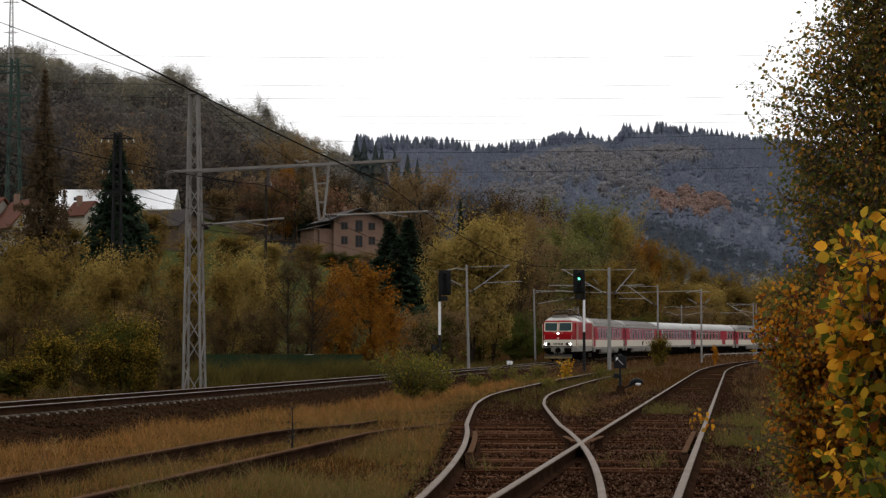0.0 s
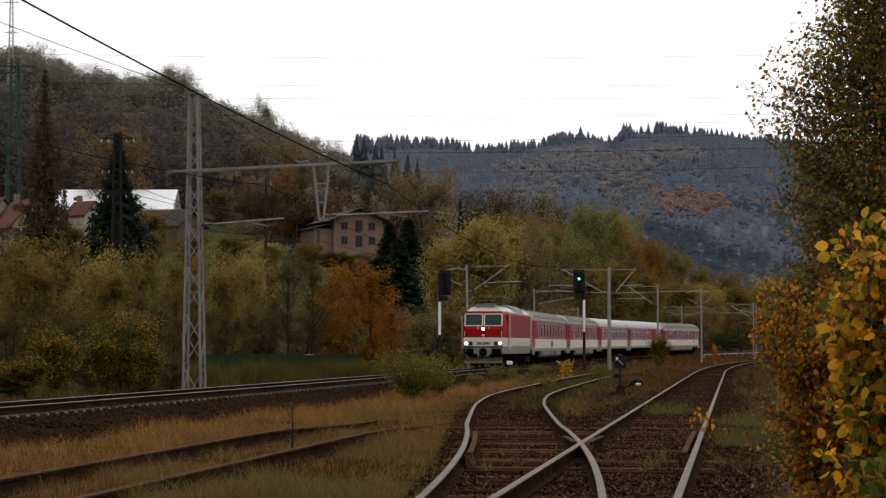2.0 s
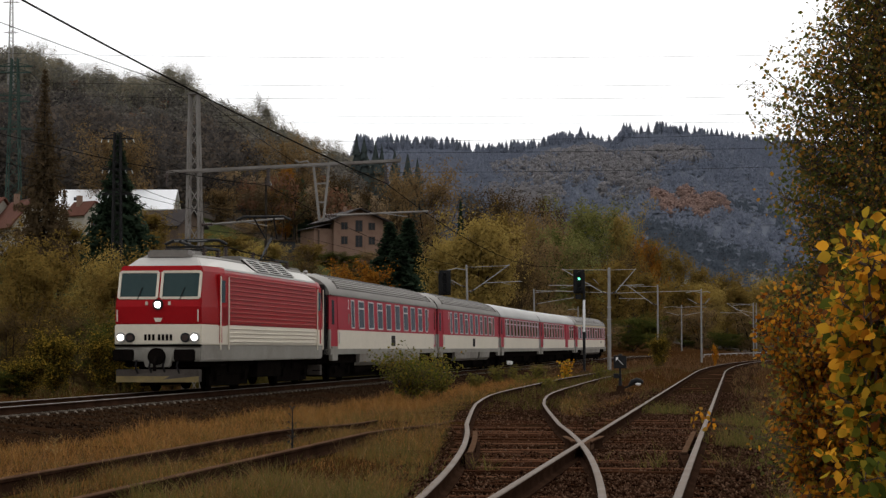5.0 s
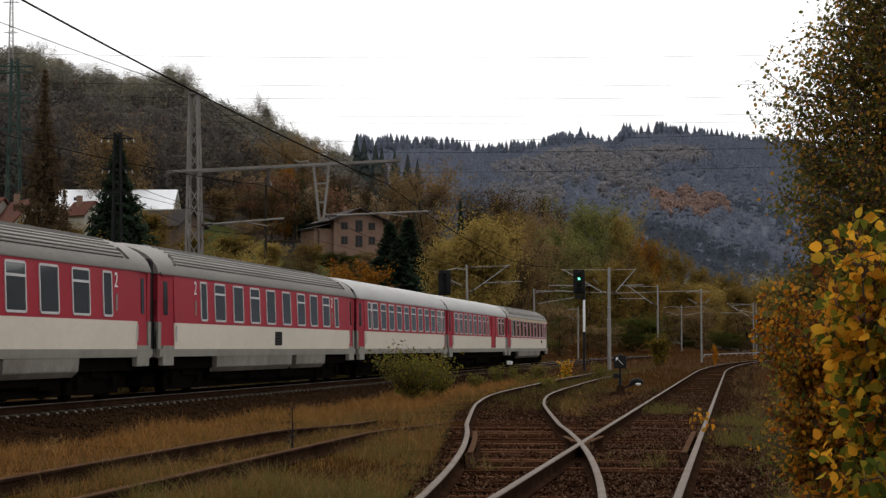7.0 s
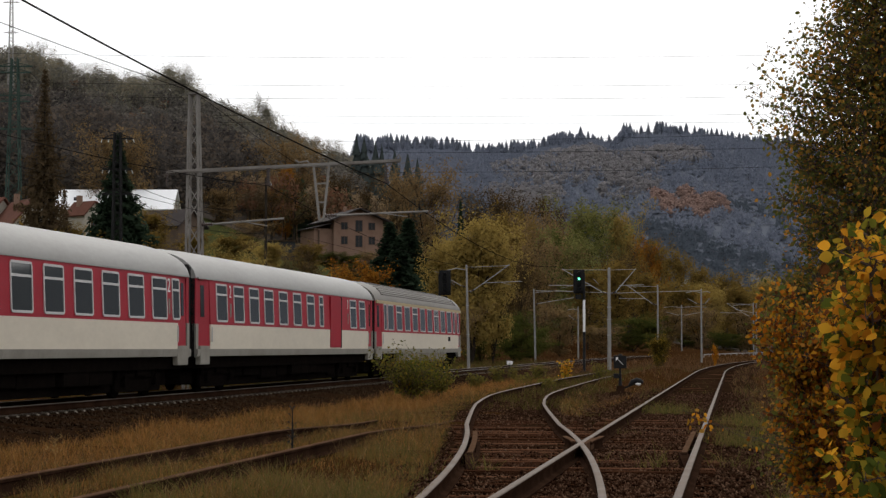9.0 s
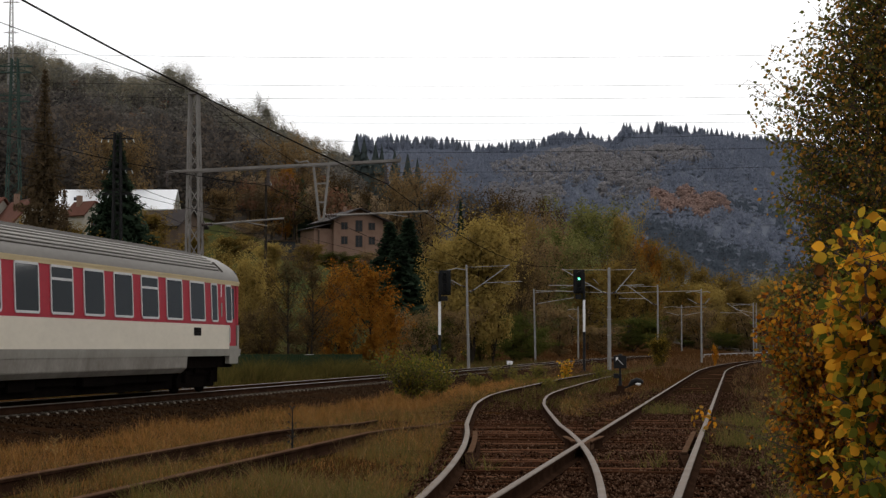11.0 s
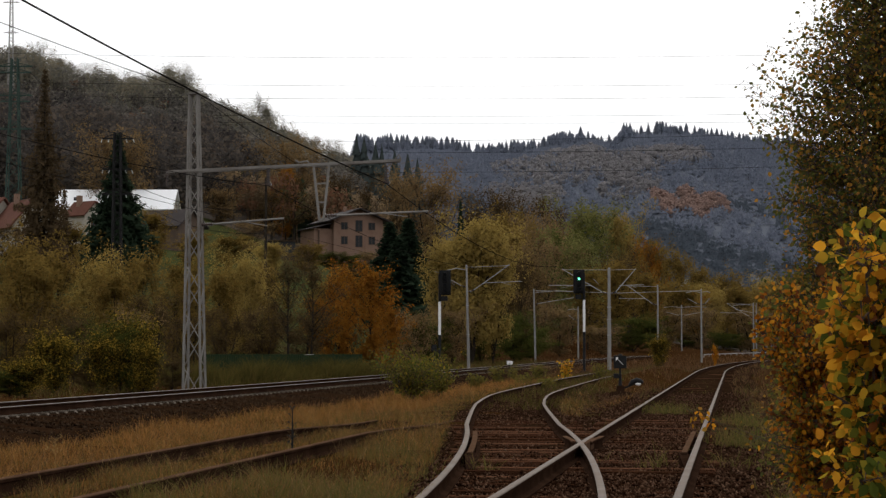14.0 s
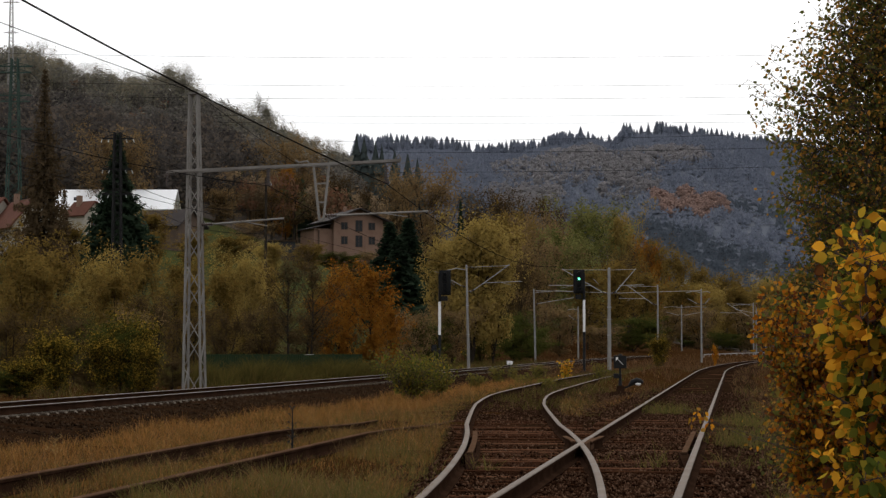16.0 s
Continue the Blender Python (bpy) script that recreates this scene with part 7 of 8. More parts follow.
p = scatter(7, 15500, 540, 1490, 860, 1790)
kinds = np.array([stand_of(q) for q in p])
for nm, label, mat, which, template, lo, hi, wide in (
    ("blue_spruce_hill", "spruce forest on the far hill, tinted haze blue", FAR_NEEDLE, "blue", SPRUCE_CANOPY, 9, 15, 1.7),
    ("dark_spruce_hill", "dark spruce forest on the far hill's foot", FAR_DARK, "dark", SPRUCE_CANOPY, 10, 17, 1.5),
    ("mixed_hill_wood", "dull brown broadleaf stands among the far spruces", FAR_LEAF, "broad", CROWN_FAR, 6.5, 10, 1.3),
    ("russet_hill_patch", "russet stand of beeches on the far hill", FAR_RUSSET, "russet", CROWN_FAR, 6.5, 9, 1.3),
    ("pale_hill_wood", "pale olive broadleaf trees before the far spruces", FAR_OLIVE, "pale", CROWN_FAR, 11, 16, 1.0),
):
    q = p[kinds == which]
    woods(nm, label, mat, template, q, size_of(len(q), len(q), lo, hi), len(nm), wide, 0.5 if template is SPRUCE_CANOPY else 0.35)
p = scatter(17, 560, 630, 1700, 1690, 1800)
woods("spruce_ridge", "dark spruces along the far hill's crest, tinted haze blue", FAR_NEEDLE, SPRUCE_LOW, p, up_to(p, FAR_SKY, 17, -2, 18, 8, 14), 17, 1.45)
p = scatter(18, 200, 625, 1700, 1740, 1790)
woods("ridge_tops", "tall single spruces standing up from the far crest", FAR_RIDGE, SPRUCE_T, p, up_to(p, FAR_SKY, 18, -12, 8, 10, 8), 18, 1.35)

# ---------------------------------------------------------------- near shrubs with single leaves
def leaf_blades(rs, centres, tilt, size, mat, name, parent, label, breadth=0.8):
    """Ovate leaves, folded along the midrib, hanging from their points; tilt: mean direction of the leaf's tip."""
    n = len(centres)
    c = np.asarray(centres, float)
    t = np.asarray(tilt, float) + rs.normal(0, 0.55, (n, 3)) + [0, 0, -0.45]
    t /= np.linalg.norm(t, axis=1)[:, None]
    w = np.cross(t, rs.normal(0, 1, (n, 3)))
    w /= np.linalg.norm(w, axis=1)[:, None] + 1e-9
    nrm = np.cross(t, w)
    s = (size * rs.uniform(0.55, 1.25, n))[:, None]
    b = breadth
    fold = s * rs.uniform(0.03, 0.14, (n, 1)) * nrm
    def rim(along, out, sign):
        return c + t * s * along + sign * w * s * out * b + fold * (out / 0.42)
    P = [c, rim(0.14, 0.28, 1), rim(0.42, 0.44, 1), rim(0.76, 0.27, 1), c + t * s, rim(0.76, 0.27, -1), rim(0.42, 0.44, -1), rim(0.14, 0.28, -1)]
    vs = np.stack(P, 1).reshape(-1, 3)
    k = np.arange(n)[:, None] * 8
    idx = np.concatenate([k + [0, 1, 2, 3, 4], k + [0, 4, 5, 6, 7]], 1).reshape(-1, 5)
    ob = part(name, cloud(name, vs, idx, mat), None, parent, label)
    return ob


def near_shrub(seed, name, label, x, y, stems, height_m, spread, twigs, per_twig, size, mats, upward=1.05, low=0.1, breadth=0.8, extra=()):
    """A many-stemmed shrub or young tree whose leaves are single blades; extra: added shoots as start and end points."""
    rng, rs = random.Random(seed), np.random.default_rng(seed)
    gz = float(height(x, y))
    sh = thing(name, label, "shrub" if name == "shrub" else "tree", pose(x, y, gz))
    wood = Geo()
    pts, tl = [], []
    shoots = []
    for k in range(stems):
        a = k * 2.4 + rng.uniform(-0.5, 0.5)
        top = Vector((math.cos(a) * spread * rng.uniform(0.2, 0.9), math.sin(a) * spread * rng.uniform(0.2, 0.9), height_m * rng.uniform(0.7, 1.0)))
        if stems == 1:
            top = Vector((0.1, 0, height_m))
        st = [Vector((math.cos(a) * 0.05, math.sin(a) * 0.05, -0.05))]
        for j in range(1, 7):
            f = j / 6
            st.append(Vector((top.x * f ** 1.2 + rng.gauss(0, 0.02), top.y * f ** 1.2 + rng.gauss(0, 0.02), top.z * f)))
        r0 = 0.008 * height_m if stems == 1 else 0.007 * height_m
        wood.tube(st, [r0 * (1 - 0.13 * j) for j in range(7)], 7)
        for j in range(twigs):
            f = low + (0.99 - low) * ((j + rng.random()) / twigs) ** (1.4 if stems == 1 else 1)
            q = f * 6
            i = min(int(q), 5)
            b = st[i].lerp(st[i + 1], q - i)
            az = j * 2.4 + k + rng.uniform(-0.5, 0.5)
            el = upward * rng.uniform(0.45, 1.0)
            ln = spread * rng.uniform(0.62, 1.05) * float(np.interp(f, [0, 0.3, 0.45, 0.62, 0.76, 1], [0.84, 0.84, 0.8, 0.76, 0.56, 0.3])) if stems == 1 else spread * rng.uniform(0.35, 0.8)
            d = Vector((math.cos(az) * math.cos(el), math.sin(az) * math.cos(el), math.sin(el)))
            e = b + d * ln + Vector((0, 0, -0.08 * ln))
            shoots.append((b, e, r0 * (0.4 if stems > 1 else 0.2)))
    for k, (b, e) in enumerate(extra):
        shoots.append((Vector(b), Vector(e), 0.0025))
    for k, (b, e, r) in enumerate(shoots):
        added = k >= len(shoots) - len(extra)
        d = (e - b)
        m1 = b.lerp(e, 0.5) + Vector((rng.gauss(0, 0.03), rng.gauss(0, 0.03), rng.gauss(0.03, 0.03)))
        wood.tube([b, m1, e], [r, r * 0.6, 0.0015], 5, caps=False)
        n = (30 if stems == 1 else 11) if added else max(3, int(per_twig * d.length / spread))
        for j in range(n):
            f = ((0.1 if stems == 1 else 0.72) + (0.9 if stems == 1 else 0.28) * (j + rng.random()) / n) if added else (0.15 + 0.85 * ((j + rng.random()) / n) ** (0.6 if stems == 1 else 1))
            p = b.lerp(m1, f * 2) if f < 0.5 else m1.lerp(e, f * 2 - 1)
            o = Vector((rng.gauss(0, 1), rng.gauss(0, 1), rng.gauss(0, 1))).normalized()
            q = p + o * rng.uniform(0.01, (0.07 if added else 0.2) if stems == 1 else 0.11) * (0.6 + spread * 0.4)
            if rng.random() < 0.25:
                wood.tube([p, q], [0.0022, 0.0012], 3, caps=False)
            pts.append(q)
            tl.append(o * 0.6 + d.normalized() * 0.3)
    part("stem", wood, BIRCH_BARK, sh, "thin dark brown branching stem")
    n = len(pts)
    pick = rs.random(n)
    P, T = np.array([list(v) for v in pts]), np.array([list(v) for v in tl])
    a = 0.0
    for mt, share, nm, lb in mats:
        sel = (pick >= a) & (pick < a + share)
        a += share
        leaf_blades(rs, P[sel], T[sel], size, mt, nm, sh, lb, breadth)
    return sh


_r = random.Random(3)
_spray = []
for k in range(18):
    zt = _r.uniform(2.95, 3.75)
    reach = float(np.interp(zt, [2.9, 3.2, 3.5, 3.8], [0.76, 0.93, 0.90, 0.62])) * _r.uniform(0.8, 1.02)
    dy = _r.uniform(-0.3, 0.3)
    _spray.append(((-reach * 0.5, dy * 0.5, zt - 0.3), (-reach, dy, zt)))
birch = near_shrub(101, "tree", "young birch with bronze-green leaves turning orange", 3.02, 14.0, 1, 5.0, 1.0, 980, 150, 0.031, [(BIRCH_LEAF, 0.7, "foliage", "bronze-green and orange birch leaves"), (BIRCH_DARK, 0.3, "dark_foliage", "dark olive birch leaves")], 0.62, 0.10, 0.85, _spray)
shrub_aspen = near_shrub(102, "shrub", "aspen shoots with orange and green leaves", 2.2, 11.0, 10, 1.85, 0.42, 30, 170, 0.031, [(ASPEN_LEAF, 0.55, "orange_leaves", "orange aspen leaves"), (LEAF_RUST, 0.15, "rusty_leaves", "dark rusty leaves"), (BIRCH_LEAF, 0.30, "green_leaves", "bronze-green leaves")], 0.85, 0.45, 0.85,
           [((-0.3, -0.2, 1.05), (-0.95, -0.95, 1.29)), ((-0.3, -0.15, 1.08), (-1.0, -0.9, 1.32)), ((-0.2, 0, 1.1), (-0.55, -0.2, 1.15))])
shrub_amber = near_shrub(103, "shrub", "aspen shrub with large amber-yellow leaves", 1.49, 6.6, 13, 1.95, 0.26, 28, 50, 0.04, [(LEAF_RUST, 0.12, "rusty_leaves", "dark rusty leaves"), (AMBER_LEAF, 0.53, "amber_leaves", "large amber-yellow leaves"), (LOW_LEAF, 0.35, "green_leaves", "yellow-green leaves")], 0.9, 0.35, 0.95)
near_shrub(104, "shrub", "low shrub with green and yellow leaves", 1.40, 5.9, 10, 1.30, 0.20, 22, 44, 0.042, [(LOW_LEAF, 1.0, "green_leaves", "green and yellow leaves")], 0.8, 0.4, 0.9)
shrub_thicket = near_shrub(105, "shrub", "leafy aspen thicket turning orange", 2.67, 11.8, 14, 2.1, 0.62, 30, 170, 0.031, [(ASPEN_LEAF, 0.52, "orange_leaves", "orange aspen leaves"), (LEAF_RUST, 0.16, "rusty_leaves", "dark rusty leaves"), (BIRCH_LEAF, 0.32, "green_leaves", "bronze-green leaves")], 0.9, 0.38, 0.85)

near_shrub(106, "shrub", "loose shrub of thin upright stems with olive and yellow leaves", at_px(730, 61), 61.0, 26, 1.2, 1.3, 13, 17, 0.095, [(WEED_LEAF, 0.72, "olive_leaves", "dull olive leaves"), (LOW_LEAF, 0.28, "yellow_leaves", "yellow-green leaves")], 1.0, 0.02, 0.6)
near_shrub(107, "shrub", "loose shrub of thin upright stems with olive and yellow leaves", at_px(775, 64), 64.0, 13, 0.95, 0.9, 11, 16, 0.095, [(WEED_LEAF, 0.8, "olive_leaves", "dull olive leaves"), (LOW_LEAF, 0.2, "yellow_leaves", "yellow-green leaves")], 1.1, 0.15, 0.6)
near_shrub(108, "shrub", "small sapling with bright amber leaves", at_px(1001, 86), 86.0, 6, 1.25, 0.32, 11, 12, 0.085, [(AMBER_LEAF, 0.7, "amber_leaves", "bright amber leaves"), (LOW_LEAF, 0.3, "yellow_leaves", "yellow-green leaves")], 1.0, 0.25, 0.8)
for k, (px, y, h) in enumerate(((880, 88, 0.75), (950, 94, 0.7), (905, 104, 0.8), (840, 78, 0.5), (965, 72, 0.45), (1060, 90, 0.7), (925, 80, 0.5))):
    near_shrub(120 + k, "shrub", "low olive weeds among the dry grass", at_px(px, y), y, 9, h, 0.5, 8, 14, 0.08, [(WEED_LEAF, 1.0, "olive_leaves", "dull olive leaves")], 1.1, 0.1, 0.6)


# ---------------------------------------------------------------- grass
_yy = np.arange(0, 220, 1.0)
_rx, _lx = np.array([right_x(v) for v in _yy]), np.array([left_x(v) for v in _yy])


def surface(x, y):
    """Ground or gravel bed, whichever is higher."""
    z = height(x, y)
    for cx, half, foot, top, end in ((np.interp(y, _yy, _rx), 1.55, 2.5, -0.175, 215), (np.interp(y, _yy, _lx), 1.5, 2.3, -0.182, 110)):
        bz = np.interp(np.abs(x - cx), [half, foot], [top, -0.39])
        z = np.where((np.abs(x - cx) < foot) & (y < end), np.maximum(z, bz), z)
    return z


def grass(name, label, mat, seed, n, x_of, y0, y1, tall, wide, keep, power=1.0):
    rs = np.random.default_rng(seed)
    y = y0 + (y1 - y0) * rs.random(n) ** power
    lo, hi = x_of(y)
    x = lo + (hi - lo) * rs.random(n)
    clump = np.sin(x * 1.3 + 0.7 * np.sin(y * 0.8)) * np.cos(y * 0.55 + 0.9 * np.sin(x * 0.9)) + 0.5 * np.sin(x * 3.1 + y * 2.3)
    ok = keep(x, y) & (rs.random(n) < np.maximum(0.22, 0.45 + 0.5 * clump))
    x, y, clump = x[ok], y[ok], clump[ok]
    z = surface(x, y) - 0.02
    n = len(x)
    h = tall * rs.uniform(0.2, 1.3, n) * (1 + 0.45 * clump)
    a = rs.uniform(0, 6.28, n)
    lean = rs.normal(0, 0.6, (n, 2)) * h[:, None]
    w = wide * rs.uniform(0.6, 1.4, n) * (1 + y / 120)
    dx, dy = np.cos(a) * w / 2, np.sin(a) * w / 2
    vs = np.stack([np.stack([x - dx, y - dy, z], 1), np.stack([x + dx, y + dy, z], 1), np.stack([x + lean[:, 0] * 0.4 + dx * 0.7, y + lean[:, 1] * 0.4 + dy * 0.7, z + h * 0.6], 1), np.stack([x + lean[:, 0] * 0.4 - dx * 0.7, y + lean[:, 1] * 0.4 - dy * 0.7, z + h * 0.6], 1),
                   np.stack([x + lean[:, 0] + dx * 0.1, y + lean[:, 1] + dy * 0.1, z + h], 1), np.stack([x + lean[:, 0] - dx * 0.1, y + lean[:, 1] - dy * 0.1, z + h], 1)], 1).reshape(-1, 3)
    k = np.arange(n)[:, None] * 6
    idx = np.concatenate([k + [0, 1, 2, 3], k + [3, 2, 4, 5]], 1).reshape(-1, 4)
    return tagged(new(name, cloud(name, vs, idx, mat)), label, "grass", kind="stuff")


def off_track(x, y, a=1.75, b=1.7, c=2.9):
    rx, lx = np.interp(y, _yy, _rx), np.interp(y, _yy, _lx)
    mx = np.interp(y, _y, _x)
    return (np.abs(x - rx) > a) & ((np.abs(x - lx) > b) | (y > 62)) & (np.abs(x - mx) > c) & ~((x > lx) & (x < rx) & (y < 42))


def rails_clear(x, y):
    sx = -3.42 + 0.146 * (y - 19.3)
    return (np.abs(np.abs(x - sx) - 0.74) > np.interp(y, [18, 26, 34], [0.10, 0.055, 0.0]))


def view(y):
    return -0.235 * y - 0.5, 0.235 * y + 0.5


grass("dry_grass_near", "tall dry straw-coloured grass round the siding", GRASS_DRY, 1, 380000, view, 14, 62, 0.135, 0.003, lambda x, y: off_track(x, y, b=1.15, c=5.5) & rails_clear(x, y), 1.3)
grass("russet_grass_near", "dead russet stalks standing in the dry grass", GRASS_RUSSET, 11, 150000, view, 14, 62, 0.2, 0.0026, lambda x, y: off_track(x, y, b=1.15, c=5.5) & rails_clear(x, y), 1.2)
grass("mixed_grass_near", "fading green blades among the dry grass", GRASS_VERGE, 15, 150000, view, 14, 62, 0.115, 0.003, lambda x, y: off_track(x, y, b=1.15, c=5.5) & rails_clear(x, y), 1.2)
grass("pale_stalks", "bleached seed stalks above the dry grass", GRASS_PALE, 14, 15000, view, 14, 70, 0.25, 0.0022, lambda x, y: off_track(x, y, b=1.15, c=5.5) & rails_clear(x, y), 1.2)
grass("green_grass_near", "short green grass between the tracks", GRASS_GREEN, 2, 110000, view, 14, 50, 0.16, 0.0045, lambda x, y: off_track(x, y, 1.6, 1.1) & rails_clear(x, y) & ((x > -4.5)), 1.3)
grass("dry_grass_strip", "tall dry grass along the main line", GRASS_DRY, 3, 60000, lambda y: (np.interp(y, _y, _x) + 5.0, np.interp(y, _y, _x) + 8.4), 24, 95, 0.21, 0.005, lambda x, y: off_track(x, y, 1.7, 1.6, 5.2 - 1.2 * (y > 62)))
grass("dry_grass_far", "dry grass of the field beyond the main line", GRASS_VERGE, 4, 50000, lambda y: (np.interp(y, _y, _x) - 26, np.interp(y, _y, _x) - 3.2), 60, 200, 0.34, 0.016, lambda x, y: off_track(x, y))
grass("russet_grass_middle", "dead russet weeds among the station tracks", GRASS_RUSSET, 12, 52000, view, 56, 170, 0.24, 0.010, lambda x, y: off_track(x, y, 1.2, 1.0))
grass("verge_grass", "green and dry grass before the panel fence", GRASS_VERGE, 13, 26000, lambda y: (np.interp(y, [88, 118], [-11.6, -6.2]), np.interp(y, [88, 118], [-9.0, -3.2])), 84, 118, 0.72, 0.016, lambda x, y: off_track(x, y, c=3.4))
grass("dry_grass_middle", "dry grass and weeds among the station tracks", GRASS_VERGE, 5, 18000, view, 60, 170, 0.17, 0.010, lambda x, y: off_track(x, y, 1.2, 1.0))
grass("dry_grass_bend", "dry brown grass beyond the station tracks", GRASS_RUSSET, 9, 50000, view, 150, 330, 0.35, 0.014, lambda x, y: off_track(x, y, 1.2, 1.0) & (x > 0))
grass("green_grass_right", "green grass beside the station track", GRASS_GREEN, 6, 3500, lambda y: (np.interp(y, _yy, _rx) + 1.4, np.interp(y, _yy, _rx) + 6), 14, 70, 0.22, 0.008, lambda x, y: x > 0)
grass("track_weeds", "sparse green weeds growing between the rails", GRASS_GREEN, 7, 6000, lambda y: (np.interp(y, _yy, _lx) - 0.6, np.interp(y, _yy, _rx) + 0.6), 17, 90, 0.13, 0.008, lambda x, y: (np.sin(x * 2.1 + y * 0.9) * np.cos(y * 0.43 + x) > 0.6))
grass("left_track_grass", "dry grass grown over the far turnout track", GRASS_VERGE, 8, 14000, lambda y: (np.interp(y, _yy, _lx) - 2, np.interp(y, _yy, _lx) + 2), 46, 112, 0.2, 0.01, lambda x, y: x > -99)

def near_spots(spots):
    def keep(x, y):
        ok = np.zeros(len(x), bool)
        for sx, sy, r in spots:
            ok |= np.hypot(x - sx, (y - sy) * 0.45) < r * (0.7 + 0.5 * np.sin(x * 9 + y * 5))
        return ok
    return keep


grass("green_tufts", "fresh green tufts beside the rails", GRASS_GREEN, 10, 260000, lambda y: (np.full_like(y, -3.2), np.full_like(y, 7.0)), 14.5, 50, 0.24, 0.007, near_spots([(0.42, 23.6, 0.28), (-0.9, 17.6, 0.7), (-1.5, 19.0, 0.5), (-0.5, 22.5, 0.45), (-0.7, 26.5, 0.4), (3.5, 24.5, 0.4), (4.3, 29.5, 0.45), (5.6, 38.0, 0.6), (2.5, 24.0, 0.22), (4.9, 44.0, 0.7), (3.0, 33.5, 0.3), (-2.4, 17.0, 0.5)]))

# the dead stalks
for px, y, h, lab in ((518, 25.2, 0.68, "dead dark weed stalk standing in the grass"), (100, 23.0, 0.45, "dried pale flower stalk in the grass")):
    x = at_px(px, y)
    z = float(height(x, y))
    sk = thing("weed_stalk", lab, "dead plant", pose(x, y, z))
    g = Geo().tube([(0, 0, -0.05), (0.004, 0, h * 0.5), (0, 0.01, h)], [0.015, 0.013, 0.007] if px > 300 else [0.0015, 0.001, 0.0008], 6)
    rr = random.Random(px)
    for k in range(14 if px > 300 else 26):
        t = h * rr.uniform(0.3 if px > 300 else 0.55, 1.0)
        a = rr.uniform(0, 6.28)
        d = 0.05 if px > 300 else rr.uniform(0.02, 0.14)
        g.tube([(0, 0, t), (d * math.cos(a), d * math.sin(a), t + 0.05)], [0.004, 0.002] if px > 300 else [0.001, 0.001], 4)
        g.disc((d * math.cos(a), d * math.sin(a), t + 0.05), (rr.gauss(0, 1), 0.3, 1), 0.02 if px > 300 else 0.008, 0.006, 6)
    part("stalk", g, BLACK if px > 300 else GRASS_PALE, sk)

# ---------------------------------------------------------------- sleepers and ballast stones
def wood_sleeper_mesh(ln):
    g = Geo().box(-ln / 2, ln / 2, -0.12, 0.12, -0.14, 0.0)
    return g.mesh("sleeper", WOOD_SLEEPER, bevel=0.015)


_long = {}
rs_ = random.Random(8)
for k in range(320):
    y = -44.02 + k * 0.62
    if y > 150:
        break
    rx, lx = right_x(y), left_x(y)
    t = -math.degrees(math.atan(0.1435))
    if y < 35:
        a, b = lx - 1.0, rx + 1.0
        ln = round((b - a) * 0.99 / 0.2) * 0.2
        spans = [((a + b) / 2, ln)]
    else:
        spans = [(rx, 2.6)] + ([(lx, 2.6)] if y < 60 else [])
    for cx, ln in spans:
        if ln not in _long:
            _long[ln] = wood_sleeper_mesh(ln)
        part("sleeper", _long[ln], None, right_track if cx == rx or ln > 2.7 else left_track, m=pose(cx + rs_.uniform(-0.04, 0.04), y, -0.14 - (0.04 if y > 40 else 0.0) + rs_.uniform(-0.028, 0.010), 0, 0, t + rs_.uniform(-0.8, 0.8)))
cs = Geo().add([(-1.3, -0.12, -0.2), (1.3, -0.12, -0.2), (1.3, 0.12, -0.2), (-1.3, 0.12, -0.2), (-1.22, -0.09, 0.0), (1.22, -0.09, 0.0), (1.22, 0.09, 0.0), (-1.22, 0.09, 0.0)], [(3, 2, 1, 0), (4, 5, 6, 7), (0, 1, 5, 4), (1, 2, 6, 5), (2, 3, 7, 6), (3, 0, 4, 7)]).mesh("sleeper", SLEEPER_CONCRETE, bevel=0.015)
# long sides get the shade-dark colour; tops and ends stay pale
cs.materials.append(SLEEPER_SIDE)
for f in cs.polygons:
    f.material_index = 0 if f.normal.z > 0.6 or abs(f.normal.x) > 0.6 else 1
for k in range(285):
    s = -26 + k * 0.6
    x, y, z, t = main_at(s)
    part("sleeper", cs, None, main_track, m=pose(x, y, z - 0.172, 0, 0, -math.degrees(t) + rs_.uniform(-0.5, 0.5)))


def stones(name, label, mat, seed, n, place, lo, hi):
    rs = np.random.default_rng(seed)
    c = place(rs, n)
    s = rs.uniform(lo, hi, (n, 1, 1))
    octa = np.array([[1, 0, 0], [0, 1, 0], [-1, 0, 0], [0, -1, 0], [0, 0, 1], [0, 0, -1]], float)
    v = octa[None] * rs.uniform(0.55, 1.2, (n, 6, 3)) * s
    a = rs.uniform(0, 6.28, n)
    ca, sa = np.cos(a)[:, None], np.sin(a)[:, None]
    v = np.stack([v[..., 0] * ca - v[..., 1] * sa, v[..., 0] * sa + v[..., 1] * ca, v[..., 2]], -1) + c[:, None]
    f = np.array([[0, 1, 4], [1, 2, 4], [2, 3, 4], [3, 0, 4], [1, 0, 5], [2, 1, 5], [3, 2, 5], [0, 3, 5]])
    idx = (np.arange(n)[:, None, None] * 6 + f[None]).reshape(-1, 3)
    return tagged(new(name, cloud(name, v.reshape(-1, 3), idx, mat)), label, "ballast stones", kind="stuff")


def on_near(rs, n):
    y = 14.5 + 50 * rs.random(n) ** 1.7
    lo, hi = np.interp(y, _yy, _lx) - 1.1, np.interp(y, _yy, _rx) + np.where(y < 34, 3.4, 2.2)
    x = lo + (hi - lo) * rs.random(n)
    return np.stack([x, y, -0.168 + rs.normal(0, 0.012, n)], 1)


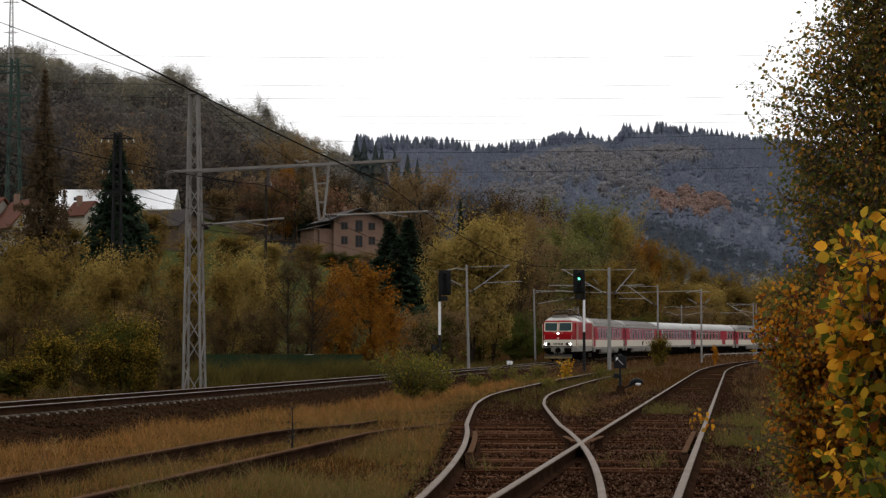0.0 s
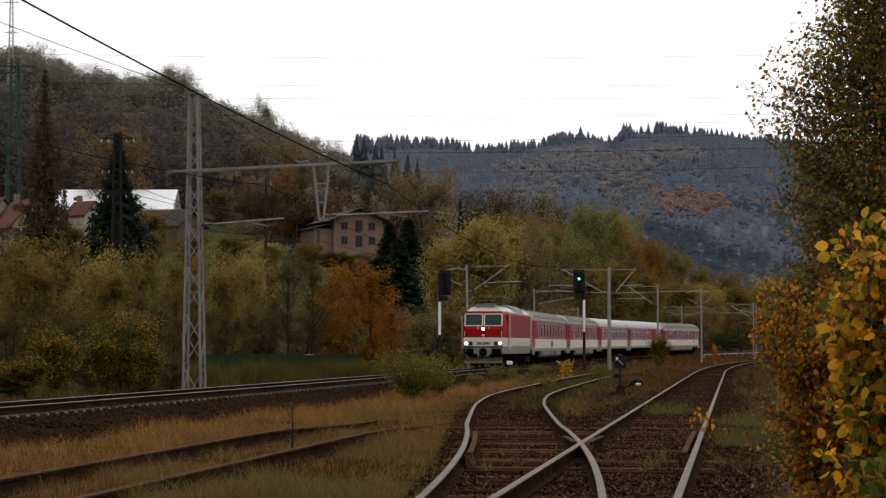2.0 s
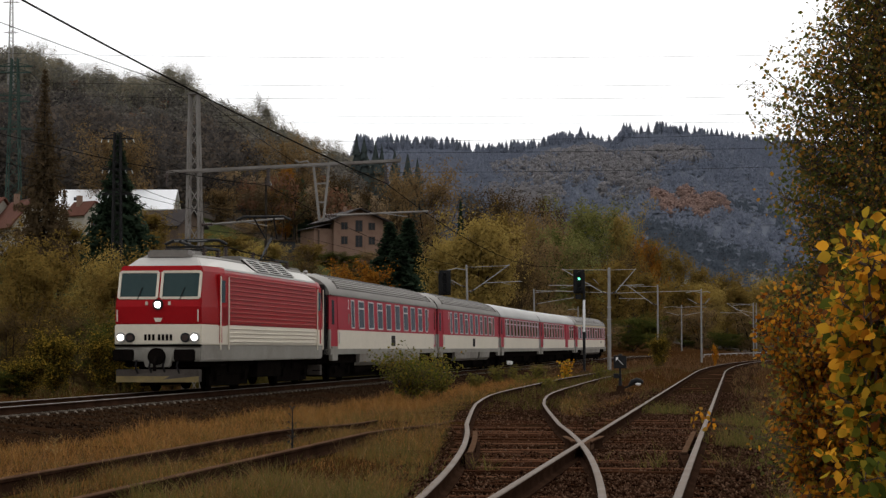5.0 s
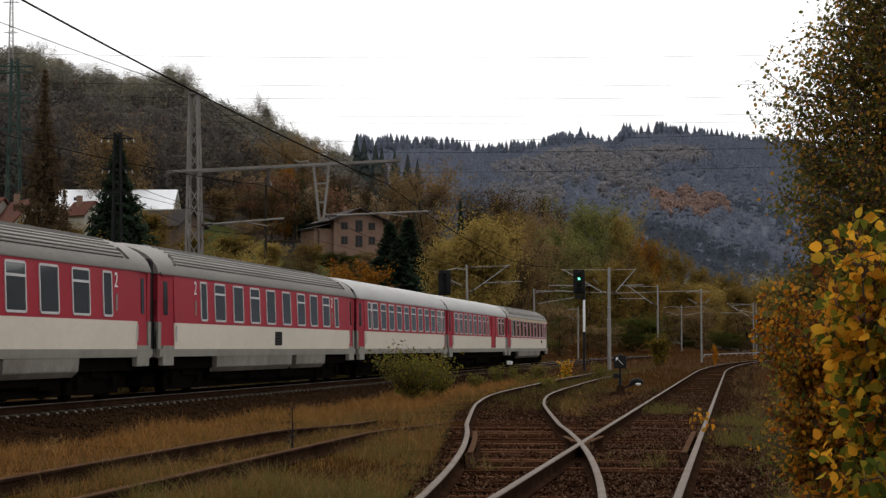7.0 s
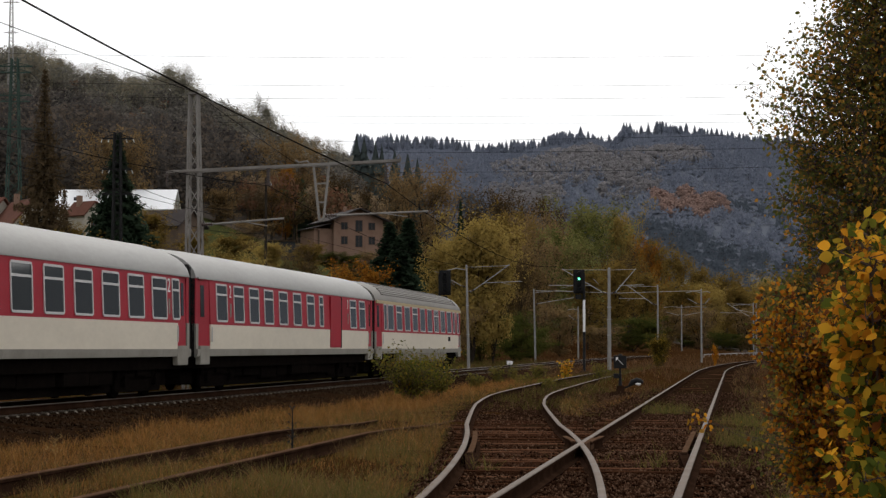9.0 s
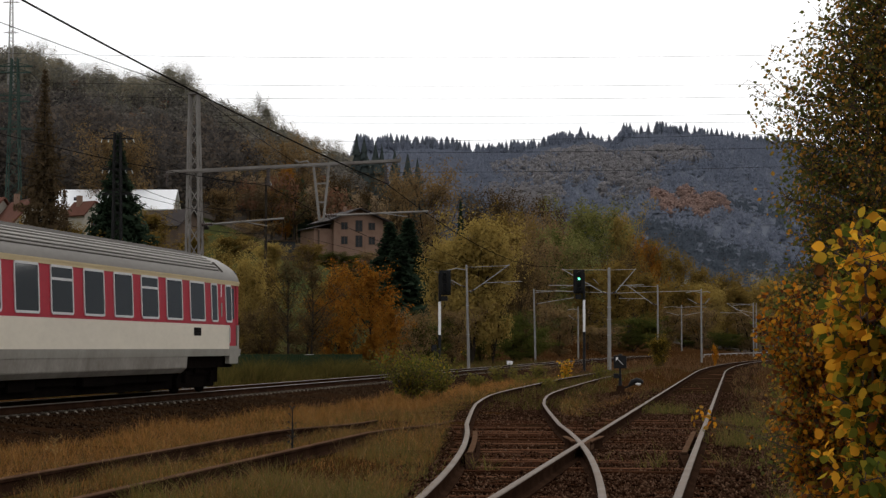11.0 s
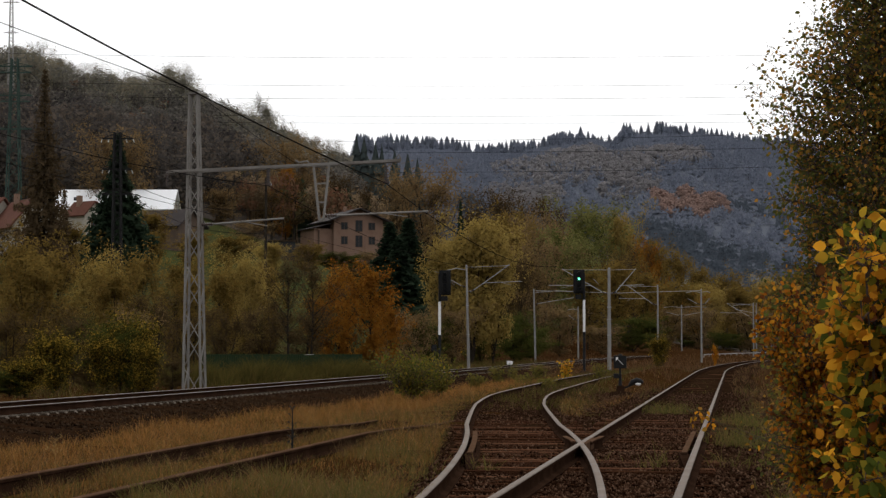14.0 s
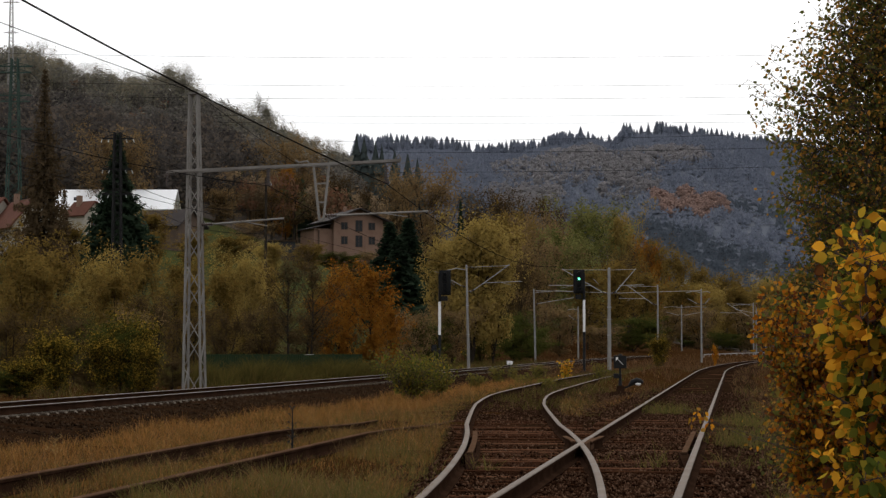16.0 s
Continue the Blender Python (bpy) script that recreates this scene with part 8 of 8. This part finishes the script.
def on_main(rs, n):
    s = rs.uniform(-24, 60, n)
    u = 1.3 + 3.8 * rs.random(n) ** 1.2
    t = np.interp(s, _s, _th)
    return np.stack([np.interp(s, _s, _x) + u * np.cos(t), np.interp(s, _s, _y) - u * np.sin(t), -0.224 - np.clip(u - 1.4, 0, 3.8) * 0.104], 1)


stones("ballast_stones_near", "brown ballast stones and litter between the turnout rails", STONE, 1, 60000, on_near, 0.009, 0.03)
def on_right(rs, n):
    y = 15 + 45 * rs.random(n) ** 1.5
    u = rs.uniform(-0.66, 0.66, n)
    x = np.interp(y, _yy, _rx) + u
    lump = np.sin(x * 3.1 + y * 1.3) * np.cos(y * 0.9 - x) + 0.6 * np.sin(x * 9.0 + y * 3.7)
    return np.stack([x, y, -0.148 + 0.012 * lump + rs.normal(0, 0.006, n)], 1)


stones("track_gravel", "brown gravel half covering the station track's sleepers", STONE, 3, 20000, on_right, 0.008, 0.026)
stones("ballast_stones_main", "dark ballast stones on the main line's shoulder", STONE_DARK, 2, 26000, on_main, 0.02, 0.05)


# ---------------------------------------------------------------- what moves
def motions():
    vehicles = [loco, coach_a, coach_b, coach_c, coach_d, coach_e]
    ends = [0.0]
    for v in LENGTHS:
        ends.append(ends[-1] + v)
    for i, (car, ln) in enumerate(zip(vehicles, LENGTHS)):
        rows = []
        for k in range(33):
            t = k * 0.5
            front = 122.57 - 23.955 * t + 0.01224 * t * t
            mid, arm = front + ends[i] + ln / 2, ln * 0.36
            x0, y0, z0, _a = line_at(mid - arm)
            x1, y1, z1, _b = line_at(mid + arm)
            yaw = math.degrees(math.atan2(y0 - y1, x0 - x1))
            pitch = -math.degrees(math.atan2(z0 - z1, math.hypot(x0 - x1, y0 - y1)))
            rows.append((t, pose((x0 + x1) / 2, (y0 + y1) / 2, (z0 + z1) / 2 + 0.002, 0, pitch, yaw)))
        walk(car, rows)
    # the shrubs beside the camera sway a little in the wind
    for ob, swing, turn in ((birch, 0.28, 1.0), (shrub_aspen, 0.4, 1.4), (shrub_amber, 0.35, 1.2), (shrub_thicket, 0.35, 1.1)):
        x, y, z = ob.matrix_basis.translation
        walk(ob, [(k * 0.5, pose(x, y, z, swing * 0.4 * math.sin(1.9 * turn * k * 0.5 + 1), swing * (math.sin(1.3 * turn * k * 0.5) + 0.5 * math.sin(2.9 * turn * k * 0.5)), 0)) for k in range(33)])


def line_at(s):
    """The main line, carried on straight before its first and after its last station."""
    if s < -139:
        x, y, z, t = main_at(-139)
        return x + (s + 139) * math.sin(t), y + (s + 139) * math.cos(t), z, t
    return main_at(s)


motions()
